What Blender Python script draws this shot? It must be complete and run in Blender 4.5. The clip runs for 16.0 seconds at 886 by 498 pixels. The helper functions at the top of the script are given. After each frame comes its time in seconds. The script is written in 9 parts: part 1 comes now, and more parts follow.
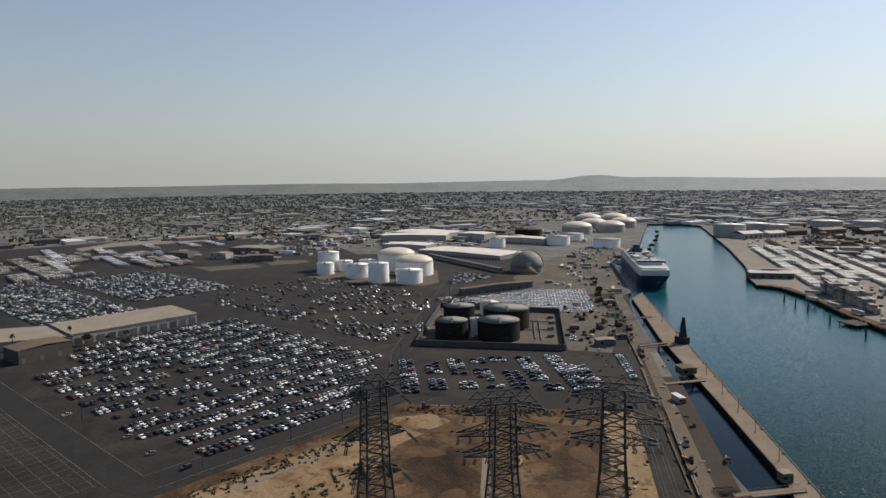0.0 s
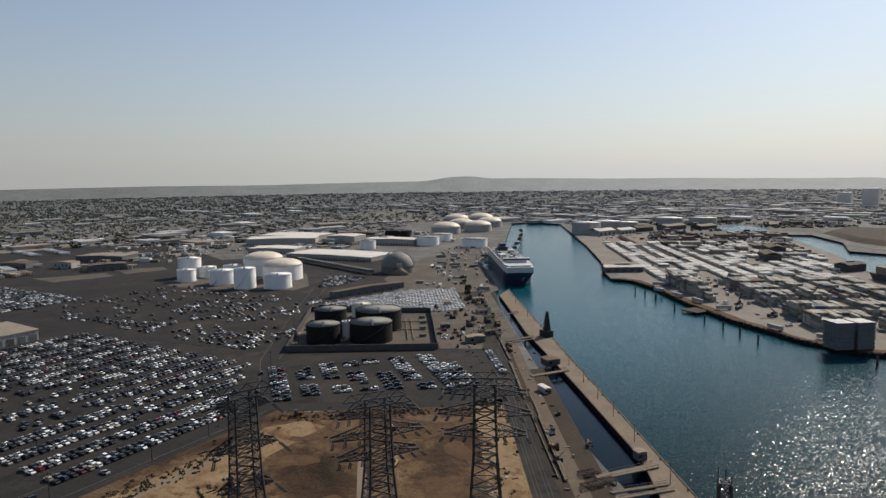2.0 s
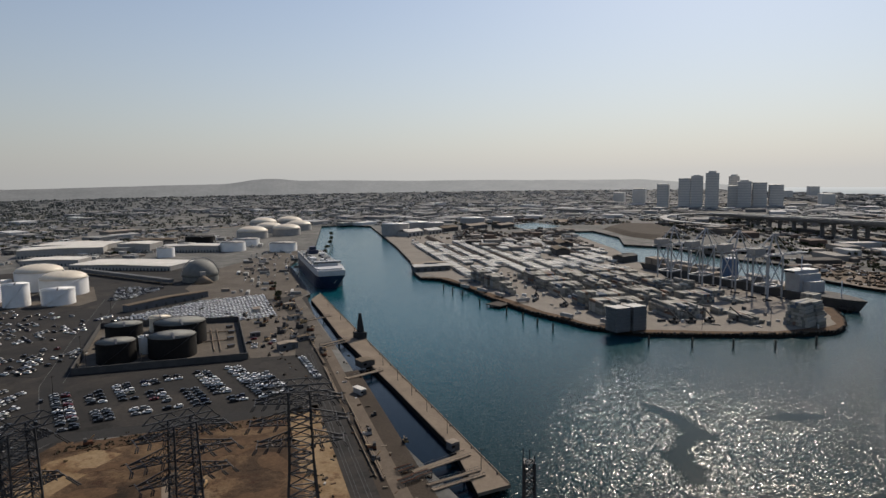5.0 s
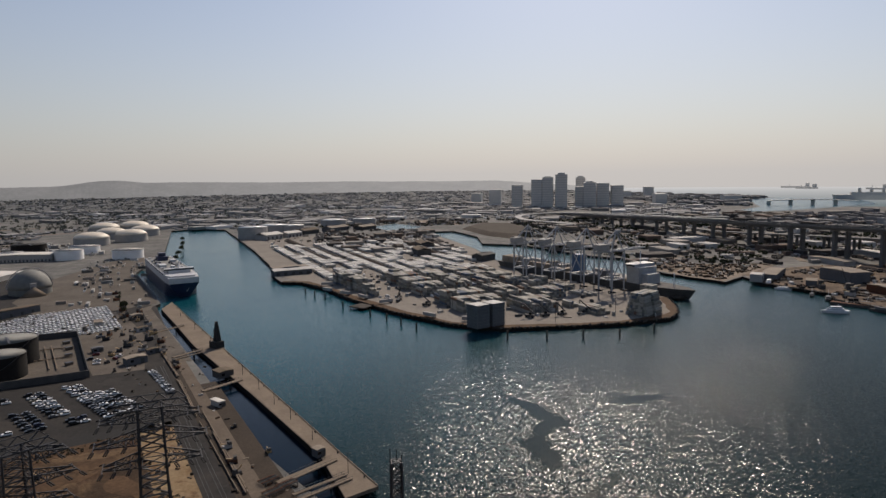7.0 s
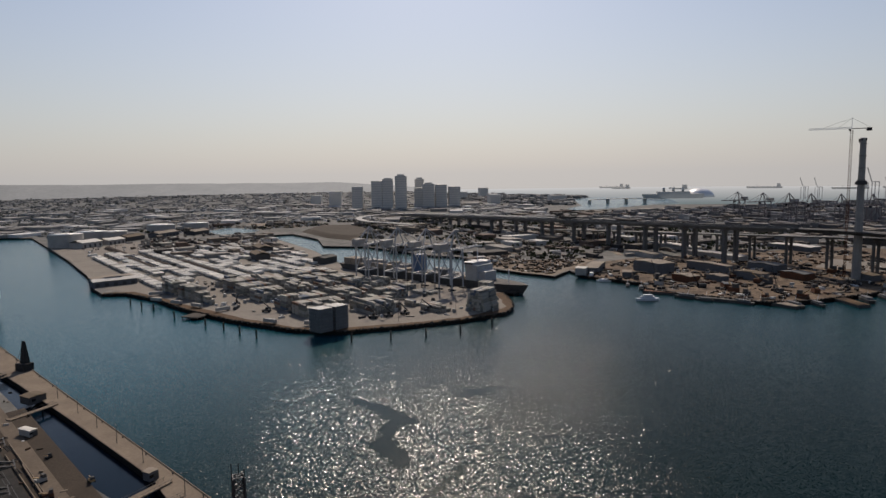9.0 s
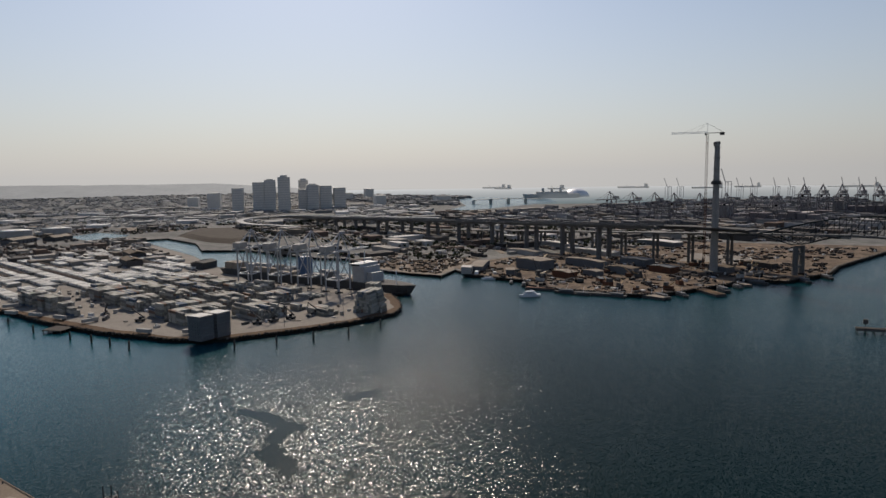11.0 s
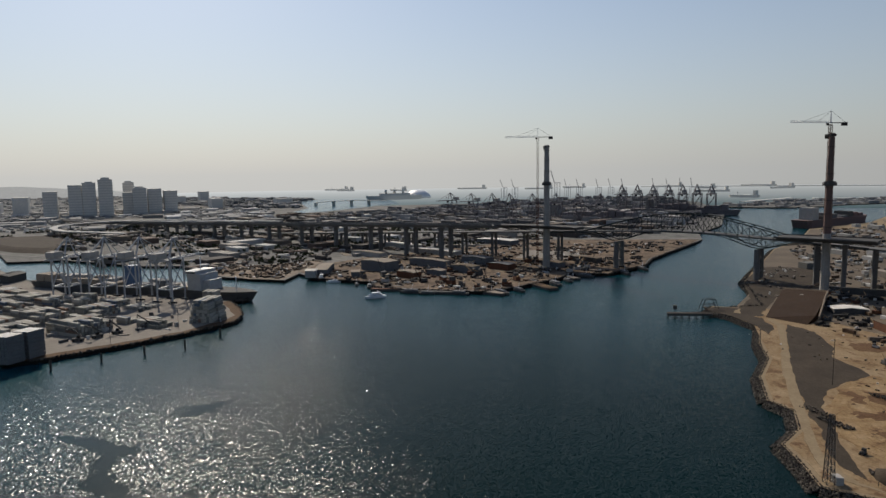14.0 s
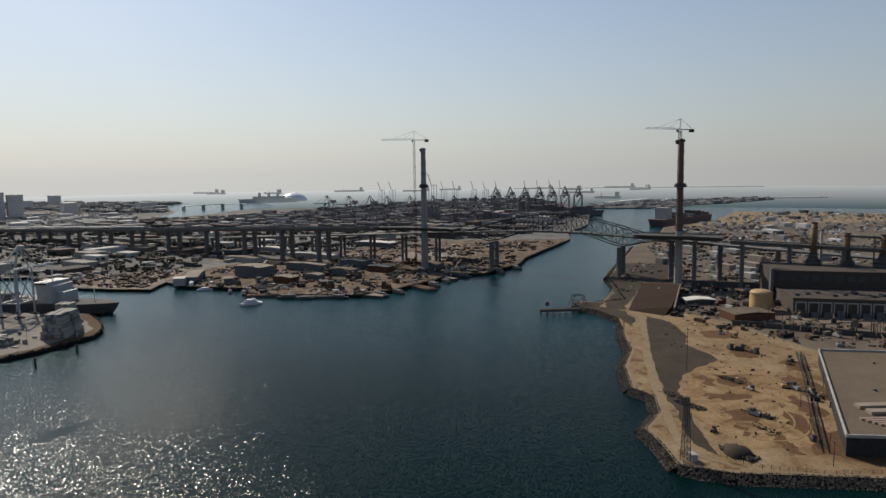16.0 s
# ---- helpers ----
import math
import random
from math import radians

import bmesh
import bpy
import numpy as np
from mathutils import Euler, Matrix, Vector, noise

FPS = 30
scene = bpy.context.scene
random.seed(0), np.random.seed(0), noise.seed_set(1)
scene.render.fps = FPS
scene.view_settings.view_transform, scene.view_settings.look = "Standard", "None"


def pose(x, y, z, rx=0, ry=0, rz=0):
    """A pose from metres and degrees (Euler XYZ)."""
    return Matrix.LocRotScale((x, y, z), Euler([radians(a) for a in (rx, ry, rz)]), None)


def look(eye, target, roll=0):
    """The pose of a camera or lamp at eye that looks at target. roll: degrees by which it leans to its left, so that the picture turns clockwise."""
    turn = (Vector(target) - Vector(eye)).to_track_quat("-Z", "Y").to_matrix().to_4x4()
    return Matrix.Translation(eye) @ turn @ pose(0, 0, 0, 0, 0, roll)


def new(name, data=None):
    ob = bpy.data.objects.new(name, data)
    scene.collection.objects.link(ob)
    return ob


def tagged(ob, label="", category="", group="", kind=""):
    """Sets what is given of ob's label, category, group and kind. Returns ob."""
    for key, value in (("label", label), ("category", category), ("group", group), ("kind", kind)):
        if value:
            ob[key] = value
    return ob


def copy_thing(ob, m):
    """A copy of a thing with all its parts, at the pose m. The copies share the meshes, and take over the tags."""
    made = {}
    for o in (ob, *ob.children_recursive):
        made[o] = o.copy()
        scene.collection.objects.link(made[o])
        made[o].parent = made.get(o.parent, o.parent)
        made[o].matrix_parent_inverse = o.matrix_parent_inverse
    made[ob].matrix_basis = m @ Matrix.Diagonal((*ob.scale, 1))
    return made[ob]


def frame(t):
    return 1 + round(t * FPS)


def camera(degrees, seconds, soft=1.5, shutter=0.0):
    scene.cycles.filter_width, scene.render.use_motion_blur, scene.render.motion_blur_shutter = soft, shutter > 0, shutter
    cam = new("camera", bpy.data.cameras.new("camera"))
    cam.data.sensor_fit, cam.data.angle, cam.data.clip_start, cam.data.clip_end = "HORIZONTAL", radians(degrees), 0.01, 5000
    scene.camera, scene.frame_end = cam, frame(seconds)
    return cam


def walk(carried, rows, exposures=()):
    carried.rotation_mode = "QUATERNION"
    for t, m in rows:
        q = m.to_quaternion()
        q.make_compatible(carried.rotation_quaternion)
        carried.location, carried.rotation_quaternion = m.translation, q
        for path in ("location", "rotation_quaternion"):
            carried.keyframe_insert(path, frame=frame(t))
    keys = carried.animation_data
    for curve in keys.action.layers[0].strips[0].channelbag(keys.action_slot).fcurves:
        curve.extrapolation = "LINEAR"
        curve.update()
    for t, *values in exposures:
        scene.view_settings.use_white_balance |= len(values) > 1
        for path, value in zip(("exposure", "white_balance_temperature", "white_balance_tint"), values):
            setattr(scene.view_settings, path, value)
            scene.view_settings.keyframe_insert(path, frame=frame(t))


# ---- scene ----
cam = camera(67.43, 16.0)
EYE = 122.0
ROWS = [
    (0, -0.08, -6.34, 0.71),
    (0.5, -2.89, -6.34, 0.75),
    (1, -5.67, -6.35, 0.78),
    (1.5, -8.46, -6.35, 0.80),
    (2, -11.29, -6.36, 0.81),
    (2.5, -14.07, -6.36, 0.82),
    (3, -16.80, -6.37, 0.83),
    (3.5, -19.52, -6.38, 0.83),
    (4, -22.24, -6.38, 0.83),
    (6.5, -36.23, -6.43, 0.82),
    (7, -39.53, -6.44, 0.82),
    (7.5, -43.20, -6.46, 0.82),
    (8, -46.87, -6.47, 0.82),
    (8.5, -50.17, -6.49, 0.82),
    (9, -53.21, -6.50, 0.82),
    (9.5, -55.92, -6.52, 0.82),
    (12, -67.46, -6.59, 0.84),
    (12.5, -69.71, -6.60, 0.84),
    (13, -71.92, -6.60, 0.85),
    (13.5, -74.16, -6.61, 0.85),
    (14, -76.46, -6.61, 0.85),
    (14.5, -79.01, -6.60, 0.84),
    (15, -81.65, -6.59, 0.83),
    (15.5, -84.29, -6.58, 0.82),
    (16, -86.96, -6.55, 0.80),
]
EXPOSURES = [(0.0, 0.10, 6500, 10), (4.0, -0.08, 6500, 10), (7.0, -0.24, 6700, 15), (9.5, -0.27, 6700, 15), (12.0, -0.19, 6500, 11), (14.0, -0.18, 6500, 10), (16.0, -0.09, 6500, 10)]
walk(cam, [(t, pose(0, 0, EYE, 90 + pitch, roll, yaw)) for t, yaw, pitch, roll in ROWS], EXPOSURES)

# ---- light: hazy morning sun, off to the right of the first view ----
SUN_AZ, SUN_EL = 52.5, 37.0
SKY_STRENGTH, HAZE_BASE, HAZE_GLOW, HAZE_TINT, HAZE_FALL = 0.105, 0.37, 0.36, (0.985, 1.0, 0.985), 0.015
_a, _e = radians(SUN_AZ), radians(SUN_EL)
SUN_DIR = Vector((math.sin(_a) * math.cos(_e), math.cos(_a) * math.cos(_e), math.sin(_e)))


def make_world():
    w = bpy.data.worlds.new("hazy_sky")
    scene.world = w
    w.use_nodes = True
    nt = w.node_tree
    sky = nt.nodes.new("ShaderNodeTexSky")
    sky.sky_type = "NISHITA"
    sky.sun_disc = False
    sky.sun_elevation, sky.sun_rotation = radians(SUN_EL), radians(SUN_AZ)
    sky.air_density, sky.dust_density, sky.ozone_density, sky.altitude = 1.0, 0.6, 3.0, 0
    N, L = nt.nodes, nt.links
    co = N.new("ShaderNodeTexCoord")

    def maths(op, a, b=0.0):
        n = N.new("ShaderNodeMath")
        n.operation = op
        for k, v in enumerate((a, b)):
            if isinstance(v, (int, float)):
                n.inputs[k].default_value = v
            else:
                L.new(v, n.inputs[k])
        return n.outputs[0]

    xyz = N.new("ShaderNodeSeparateXYZ")
    L.new(co.outputs["Generated"], xyz.inputs[0])
    low = maths("POWER", HAZE_FALL, maths("MAXIMUM", xyz.outputs["Z"], 0.0))   # thick at the horizon, thin overhead
    dot = N.new("ShaderNodeVectorMath")
    dot.operation = "DOT_PRODUCT"
    L.new(co.outputs["Generated"], dot.inputs[0])
    dot.inputs[1].default_value = SUN_DIR
    glow = maths("ADD", maths("MULTIPLY", maths("POWER", maths("MAXIMUM", dot.outputs["Value"], 0.0), 1.6), HAZE_GLOW), HAZE_BASE)
    haze = N.new("ShaderNodeVectorMath")
    haze.operation = "SCALE"
    haze.inputs[0].default_value = HAZE_TINT
    L.new(glow, haze.inputs["Scale"])
    blue = N.new("ShaderNodeVectorMath")
    blue.operation = "SCALE"
    L.new(sky.outputs["Color"], blue.inputs[0])
    blue.inputs["Scale"].default_value = SKY_STRENGTH
    mix = N.new("ShaderNodeMix")
    mix.data_type = "RGBA"
    L.new(maths("MULTIPLY", low, 0.95), mix.inputs[0])
    L.new(blue.outputs[0], mix.inputs[6])
    L.new(haze.outputs[0], mix.inputs[7])
    bg = N["Background"]
    L.new(mix.outputs[2], bg.inputs["Color"])
    bg.inputs["Strength"].default_value = 1.0


make_world()
sun = new("sun", bpy.data.lights.new("sun", "SUN"))
sun.data.energy, sun.data.angle, sun.data.color = 5.0, radians(0.6), (1.0, 0.90, 0.76)
sun.matrix_world = look(SUN_DIR * 900, (0, 0, 0))

# ---- materials ----
def mat(name, col, rough=0.8, metal=0.0, col2=None, scale=0.15, amount=0.5, fine=2.0, grain=0.25, bump=0.0,
        palette=None, by="", spec=0.5, soils=None, at=0.5, patch=0.0):
    """Paint, stone, soil or metal: patches of col and col2, fine grain, and, with a palette, one colour per object or island."""
    m = bpy.data.materials.new(name)
    m.use_nodes = True
    nt, N = m.node_tree, m.node_tree.nodes
    b = N["Principled BSDF"]
    geo = N.new("ShaderNodeNewGeometry")

    def noise_tex(s, detail, rough_=0.6):
        n = N.new("ShaderNodeTexNoise")
        n.inputs["Scale"].default_value, n.inputs["Detail"].default_value = s, detail
        n.inputs["Roughness"].default_value = rough_
        nt.links.new(geo.outputs["Position"], n.inputs["Vector"])
        return n

    def mix(fac, a, c, kind="MIX"):
        x = N.new("ShaderNodeMix")
        x.data_type, x.blend_type = "RGBA", kind
        for sock, v in ((x.inputs[0], fac), (x.inputs[6], a), (x.inputs[7], c)):
            if isinstance(v, (int, float)):
                sock.default_value = v
            elif isinstance(v, tuple):
                sock.default_value = (*v, 1.0)
            else:
                nt.links.new(v, sock)
        return x.outputs[2]

    def ramp(src, lo, hi):
        r = N.new("ShaderNodeMapRange")
        r.inputs[1].default_value, r.inputs[2].default_value = lo, hi
        nt.links.new(src, r.inputs[0])
        return r.outputs[0]

    base = col
    if palette:
        cr = N.new("ShaderNodeValToRGB")
        cr.color_ramp.interpolation = "CONSTANT"
        el = cr.color_ramp.elements
        total, at = sum(w for _, w in palette), 0.0
        for i, (c, w) in enumerate(palette):
            e = el[i] if i < 2 else el.new(min(at, 0.999))
            e.position, e.color = min(at, 0.999), (*c, 1)
            at += w / total
        if by == "island":
            nt.links.new(geo.outputs["Random Per Island"], cr.inputs[0])
        else:
            oi = N.new("ShaderNodeObjectInfo")
            nt.links.new(oi.outputs["Random"], cr.inputs[0])
        base = cr.outputs[0]
    if soils:
        sr = N.new("ShaderNodeValToRGB")
        for i, c in enumerate(soils):
            e = sr.color_ramp.elements[i] if i < 2 else sr.color_ramp.elements.new(0.9)
            e.position, e.color = 0.3 + 0.4 * i / (len(soils) - 1), (*c, 1)
        warped = noise_tex(scale, 7, 0.62)
        warped.inputs["Distortion"].default_value = 1.2
        nt.links.new(warped.outputs["Fac"], sr.inputs[0])
        base = sr.outputs[0]
    if col2:
        base = mix(ramp(noise_tex(patch or scale, 5).outputs["Fac"], at - amount / 2, at + amount / 2), base, col2)
    if grain:
        g = ramp(noise_tex(fine, 4, 0.7).outputs["Fac"], 0.25, 0.75)
        x = N.new("ShaderNodeMapRange")
        x.inputs[3].default_value, x.inputs[4].default_value = 1 - grain, 1 + grain
        nt.links.new(g, x.inputs[0])
        v = N.new("ShaderNodeVectorMath")
        v.operation = "SCALE"
        if isinstance(base, tuple):
            v.inputs[0].default_value = base
        else:
            nt.links.new(base, v.inputs[0])
        nt.links.new(x.outputs[0], v.inputs["Scale"])
        base = v.outputs[0]
    if isinstance(base, tuple):
        b.inputs["Base Color"].default_value = (*base, 1)
    else:
        nt.links.new(base, b.inputs["Base Color"])
    if bump:
        bp = N.new("ShaderNodeBump")
        bp.inputs["Strength"].default_value, bp.inputs["Distance"].default_value = 0.8, bump
        nt.links.new(noise_tex(fine, 6, 0.7).outputs["Fac"], bp.inputs["Height"])
        nt.links.new(bp.outputs[0], b.inputs["Normal"])
    b.inputs["Roughness"].default_value, b.inputs["Metallic"].default_value = rough, metal
    b.inputs["Specular IOR Level"].default_value = min(spec, 0.12) if rough >= 0.85 else spec      # dusty surfaces hardly shine
    return m


def water_mat(name="harbour_water", ripple=0.215, swell=0.035, deep=(0.0001, 0.0088, 0.0086), sky_tint=(0.0030, 0.058, 0.076), rough=0.16):
    """Harbour water: small wind facets on a slow swell, with calmer lanes between the ruffled ones."""
    m = bpy.data.materials.new(name)
    m.use_nodes = True
    nt, N = m.node_tree, m.node_tree.nodes
    b = N["Principled BSDF"]
    geo = N.new("ShaderNodeNewGeometry")

    def vec(op, a, c=None, scale=None):
        n = N.new("ShaderNodeVectorMath")
        n.operation = op
        for k, v in ((0, a), (1, c)):
            if isinstance(v, tuple):
                n.inputs[k].default_value = v
            elif v is not None:
                nt.links.new(v, n.inputs[k])
        if isinstance(scale, (int, float)):
            n.inputs["Scale"].default_value = scale
        elif scale is not None:
            nt.links.new(scale, n.inputs["Scale"])
        return n.outputs[0]

    def noise_tex(s, detail, out, stretch=(1, 1, 1)):
        mp = N.new("ShaderNodeMapping")
        mp.inputs["Scale"].default_value, mp.inputs["Rotation"].default_value = stretch, (0, 0, radians(35))
        nt.links.new(geo.outputs["Position"], mp.inputs["Vector"])
        n = N.new("ShaderNodeTexNoise")
        n.inputs["Scale"].default_value, n.inputs["Detail"].default_value = s, detail
        nt.links.new(mp.outputs[0], n.inputs["Vector"])
        return n.outputs[out]

    def facets(scale):
        n = N.new("ShaderNodeTexVoronoi")
        n.inputs["Scale"].default_value = scale
        nt.links.new(geo.outputs["Position"], n.inputs["Vector"])
        return vec("SUBTRACT", n.outputs["Color"], (0.5, 0.5, 0.5))

    lane = N.new("ShaderNodeMapRange")
    lane.inputs[1].default_value, lane.inputs[2].default_value = 0.36, 0.56
    lane.inputs[3].default_value, lane.inputs[4].default_value = 0.90, 1.05
    nt.links.new(noise_tex(0.012, 4, "Fac", (1, 0.5, 1)), lane.inputs[0])
    turned = N.new("ShaderNodeVectorRotate")         # ripple slopes turned to the sun's bearing, steeper across it, to fit the glitter to the view
    turned.rotation_type = "Z_AXIS"
    turned.inputs["Angle"].default_value = radians(37)
    nt.links.new(vec("MULTIPLY", vec("ADD", facets(2.8), facets(1.75)), (ripple, ripple * 1.5, 0)), turned.inputs["Vector"])
    small = turned.outputs[0]
    small = vec("SCALE", small, None, lane.outputs[0])
    xyz = N.new("ShaderNodeSeparateXYZ")
    nt.links.new(geo.outputs["Position"], xyz.inputs[0])
    reach = N.new("ShaderNodeMapRange")
    reach.interpolation_type = "SMOOTHSTEP"
    reach.inputs[1].default_value, reach.inputs[2].default_value = 130.0, 520.0
    nt.links.new(xyz.outputs["Y"], reach.inputs[0])
    def by_reach(south, north):
        n = N.new("ShaderNodeMapRange")
        n.inputs[3].default_value, n.inputs[4].default_value = south, north
        nt.links.new(reach.outputs[0], n.inputs[0])
        return n.outputs[0]

    small = vec("SCALE", small, None, by_reach(1.0, 0.45))
    wide = vec("SCALE", vec("SUBTRACT", noise_tex(0.35, 2, "Color"), (0.5, 0.5, 0.5)), None, swell * 2)
    slope = vec("MULTIPLY", vec("ADD", small, wide), (1, 1, 0))
    nt.links.new(vec("NORMALIZE", vec("ADD", slope, (0, 0, 1))), b.inputs["Normal"])
    # reflected sky is put into the base colour of the northern channel
    hue = N.new("ShaderNodeMix")
    hue.data_type = "RGBA"
    hue.inputs[6].default_value, hue.inputs[7].default_value = (*deep, 1), (*sky_tint, 1)
    outer = N.new("ShaderNodeMapRange")              # the eastern reach takes 40% of this tint too, for reflected sky
    outer.interpolation_type = "SMOOTHSTEP"
    outer.inputs[1].default_value, outer.inputs[2].default_value, outer.inputs[4].default_value = 330.0, 680.0, 0.40
    nt.links.new(xyz.outputs["X"], outer.inputs[0])
    most = N.new("ShaderNodeMath")
    most.operation = "MAXIMUM"
    nt.links.new(reach.outputs[0], most.inputs[0])
    nt.links.new(outer.outputs[0], most.inputs[1])
    nt.links.new(most.outputs[0], hue.inputs[0])
    nt.links.new(hue.outputs[2], b.inputs["Base Color"])
    b.inputs["Roughness"].default_value = rough
    b.inputs["IOR"].default_value = 1.33
    gloss = N.new("ShaderNodeMapRange")              # the sheltered channel and the far reach mirror more of the sky
    gloss.inputs[3].default_value, gloss.inputs[4].default_value = 0.072, 0.25
    nt.links.new(most.outputs[0], gloss.inputs[0])
    nt.links.new(gloss.outputs[0], b.inputs["Specular IOR Level"])
    return m


CAR_COLOURS = [((0.76, 0.75, 0.73), 27), ((0.27, 0.27, 0.26), 15), ((0.013, 0.013, 0.014), 37), ((0.11, 0.11, 0.112), 14),
               ((0.02, 0.025, 0.05), 4), ((0.13, 0.015, 0.015), 2), ((0.3, 0.27, 0.2), 3)]
BOX_COLOURS = [((0.335, 0.318, 0.278), 34), ((0.245, 0.228, 0.194), 24), ((0.160, 0.153, 0.140), 18), ((0.10, 0.12, 0.15), 8),
               ((0.17, 0.11, 0.08), 6), ((0.18, 0.175, 0.15), 10)]
ROOF_COLOURS = [((0.36, 0.35, 0.33), 22), ((0.24, 0.235, 0.22), 24), ((0.13, 0.125, 0.115), 20), ((0.24, 0.205, 0.17), 14),
                ((0.070, 0.070, 0.069), 12), ((0.56, 0.55, 0.53), 9)]
M_WATER = water_mat()
# lifted a little, haze over the land put into the ground colour
M_LAND = mat("city_ground", (0.150, 0.145, 0.132), 0.95, col2=(0.090, 0.088, 0.082), scale=0.012, amount=0.3, fine=0.08, grain=0.45)
M_ASPHALT = mat("worn_asphalt", (0.0258, 0.0243, 0.0228), 0.9, soils=[(0.0182, 0.0173, 0.0163), (0.0243, 0.0226, 0.0209), (0.0312, 0.0281, 0.0251), (0.0471, 0.0403, 0.0334)], scale=0.022, col2=(0.0152, 0.0144, 0.0137), patch=0.09, at=0.62, amount=0.16, fine=0.6, grain=0.3, spec=0.25)
M_ROAD = mat("dark_asphalt", (0.019, 0.0185, 0.018), 0.88, col2=(0.028, 0.0265, 0.025), scale=0.06, amount=0.5, fine=0.8, grain=0.25)
M_YARD = mat("pale_yard_paving", (0.1214, 0.1038, 0.0845), 0.92, col2=(0.0739, 0.0625, 0.0510), scale=0.035, amount=0.4, fine=0.5, grain=0.25)
M_PIER = mat("sun_bleached_concrete_paving", (0.220, 0.196, 0.166), 0.92, col2=(0.155, 0.136, 0.114), scale=0.03, amount=0.5, fine=0.5, grain=0.2)
M_DIRT = mat("bare_dirt", (0.1634, 0.1071, 0.0580), 0.95, soils=[(0.018, 0.012, 0.0075), (0.044, 0.027, 0.0155), (0.112, 0.070, 0.0375), (0.180, 0.130, 0.0800)], scale=0.022, col2=(0.040, 0.020, 0.011), patch=0.10, at=0.60, amount=0.14, fine=0.7, grain=0.45, bump=0.4)
M_SAND = mat("pale_sand", (0.3492, 0.2352, 0.1142), 0.95, soils=[(0.0977, 0.0553, 0.0251), (0.1839, 0.1235, 0.0663), (0.2211, 0.1576, 0.0914), (0.2618, 0.1952, 0.1188)], scale=0.028, col2=(0.0989, 0.0541, 0.0274), patch=0.13, at=0.62, amount=0.12, fine=0.6, grain=0.3, bump=0.2)
M_GRAVEL = mat("dark_gravel", (0.036, 0.028, 0.021), 0.95, col2=(0.054, 0.041, 0.030), scale=0.06, amount=0.4, fine=1.0, grain=0.35, bump=0.1)
M_CONCRETE = mat("weathered_concrete", (0.205, 0.162, 0.120), 0.9, col2=(0.140, 0.110, 0.082), scale=0.08, amount=0.5, fine=0.9, grain=0.18)
# lifted a little to stand in for haze in front of the bridges
M_CONC_DARK = mat("bridge_concrete", (0.152, 0.148, 0.141), 0.9, col2=(0.110, 0.107, 0.103), scale=0.1, amount=0.6, fine=0.7, grain=0.15)
# tidal dark, deepened further for the shade on the slip's inner wall
M_QUAYWALL = mat("tidal_wall", (0.020, 0.016, 0.013), 0.9, col2=(0.011, 0.010, 0.009), scale=0.4, amount=0.5, fine=1.5, grain=0.3)
M_WHITE = mat("white_tank_paint", (0.76, 0.75, 0.725), 0.5, col2=(0.64, 0.62, 0.585), scale=0.12, amount=0.5, fine=1.0, grain=0.06)
M_CREAM = mat("cream_tank_paint", (0.62, 0.545, 0.43), 0.55, col2=(0.52, 0.45, 0.345), scale=0.2, amount=0.5, grain=0.08)
M_YELLOW = mat("ochre_tank_paint", (0.42, 0.275, 0.125), 0.6, col2=(0.33, 0.21, 0.095), scale=0.2, amount=0.5, grain=0.1)
M_BLACK = mat("black_tank_paint", (0.009, 0.0085, 0.008), 0.8, col2=(0.016, 0.014, 0.012), scale=0.3, amount=0.5, grain=0.15, spec=0.15)
M_TANKTOP = mat("dusty_tank_roof", (0.173, 0.173, 0.153), 0.75, col2=(0.112, 0.112, 0.102), scale=0.15, amount=0.5, grain=0.15)
M_STEEL = mat("dull_galvanised_steel", (0.060, 0.060, 0.063), 0.55, 0.5, col2=(0.036, 0.036, 0.038), scale=0.5, amount=0.6, grain=0.2)
M_DARKSTEEL = mat("dark_painted_steel", (0.022, 0.022, 0.023), 0.85, 0.0, col2=(0.05, 0.047, 0.045), scale=0.3, amount=0.5, grain=0.2)
M_RUST = mat("rusty_steel", (0.14, 0.055, 0.028), 0.85, col2=(0.07, 0.04, 0.028), scale=0.4, amount=0.5, grain=0.3)
M_GLASS = mat("dark_glass", (0.008, 0.008, 0.009), 0.12, grain=0.0, spec=0.22)
M_TYRE = mat("tyre_rubber", (0.012, 0.012, 0.012), 0.9, grain=0.1)
M_CAR = mat("car_paint", (0.5, 0.5, 0.5), 0.28, palette=CAR_COLOURS, grain=0.0)
M_NEWCARS = mat("new_car_paint", (0.450, 0.450, 0.450), 0.28, palette=[((0.84, 0.83, 0.81), 8), ((0.6, 0.6, 0.59), 1)], by="island", grain=0.0)
M_CARS = mat("parked_car_paint", (0.500, 0.500, 0.500), 0.28, palette=CAR_COLOURS, by="island", grain=0.0)
M_BOX = mat("container_paint", (0.5, 0.5, 0.5), 0.88, palette=BOX_COLOURS, fine=0.7, grain=0.12)
M_BOXES = mat("stacked_container_paint", (0.5, 0.5, 0.5), 0.88, palette=BOX_COLOURS, by="island", fine=0.7, grain=0.12)
M_ROOFS = mat("city_roofs", (0.4, 0.4, 0.4), 0.85, palette=ROOF_COLOURS, by="island", fine=0.3, grain=0.15)
M_ROOFWHITE = mat("white_flat_roof", (0.62, 0.59, 0.54), 0.85, col2=(0.50, 0.47, 0.42), scale=0.06, amount=0.5, fine=0.5, grain=0.1)
M_ROOFTAN = mat("tan_flat_roof", (0.264, 0.220, 0.172), 0.9, col2=(0.200, 0.168, 0.136), scale=0.06, amount=0.5, fine=0.5, grain=0.12)
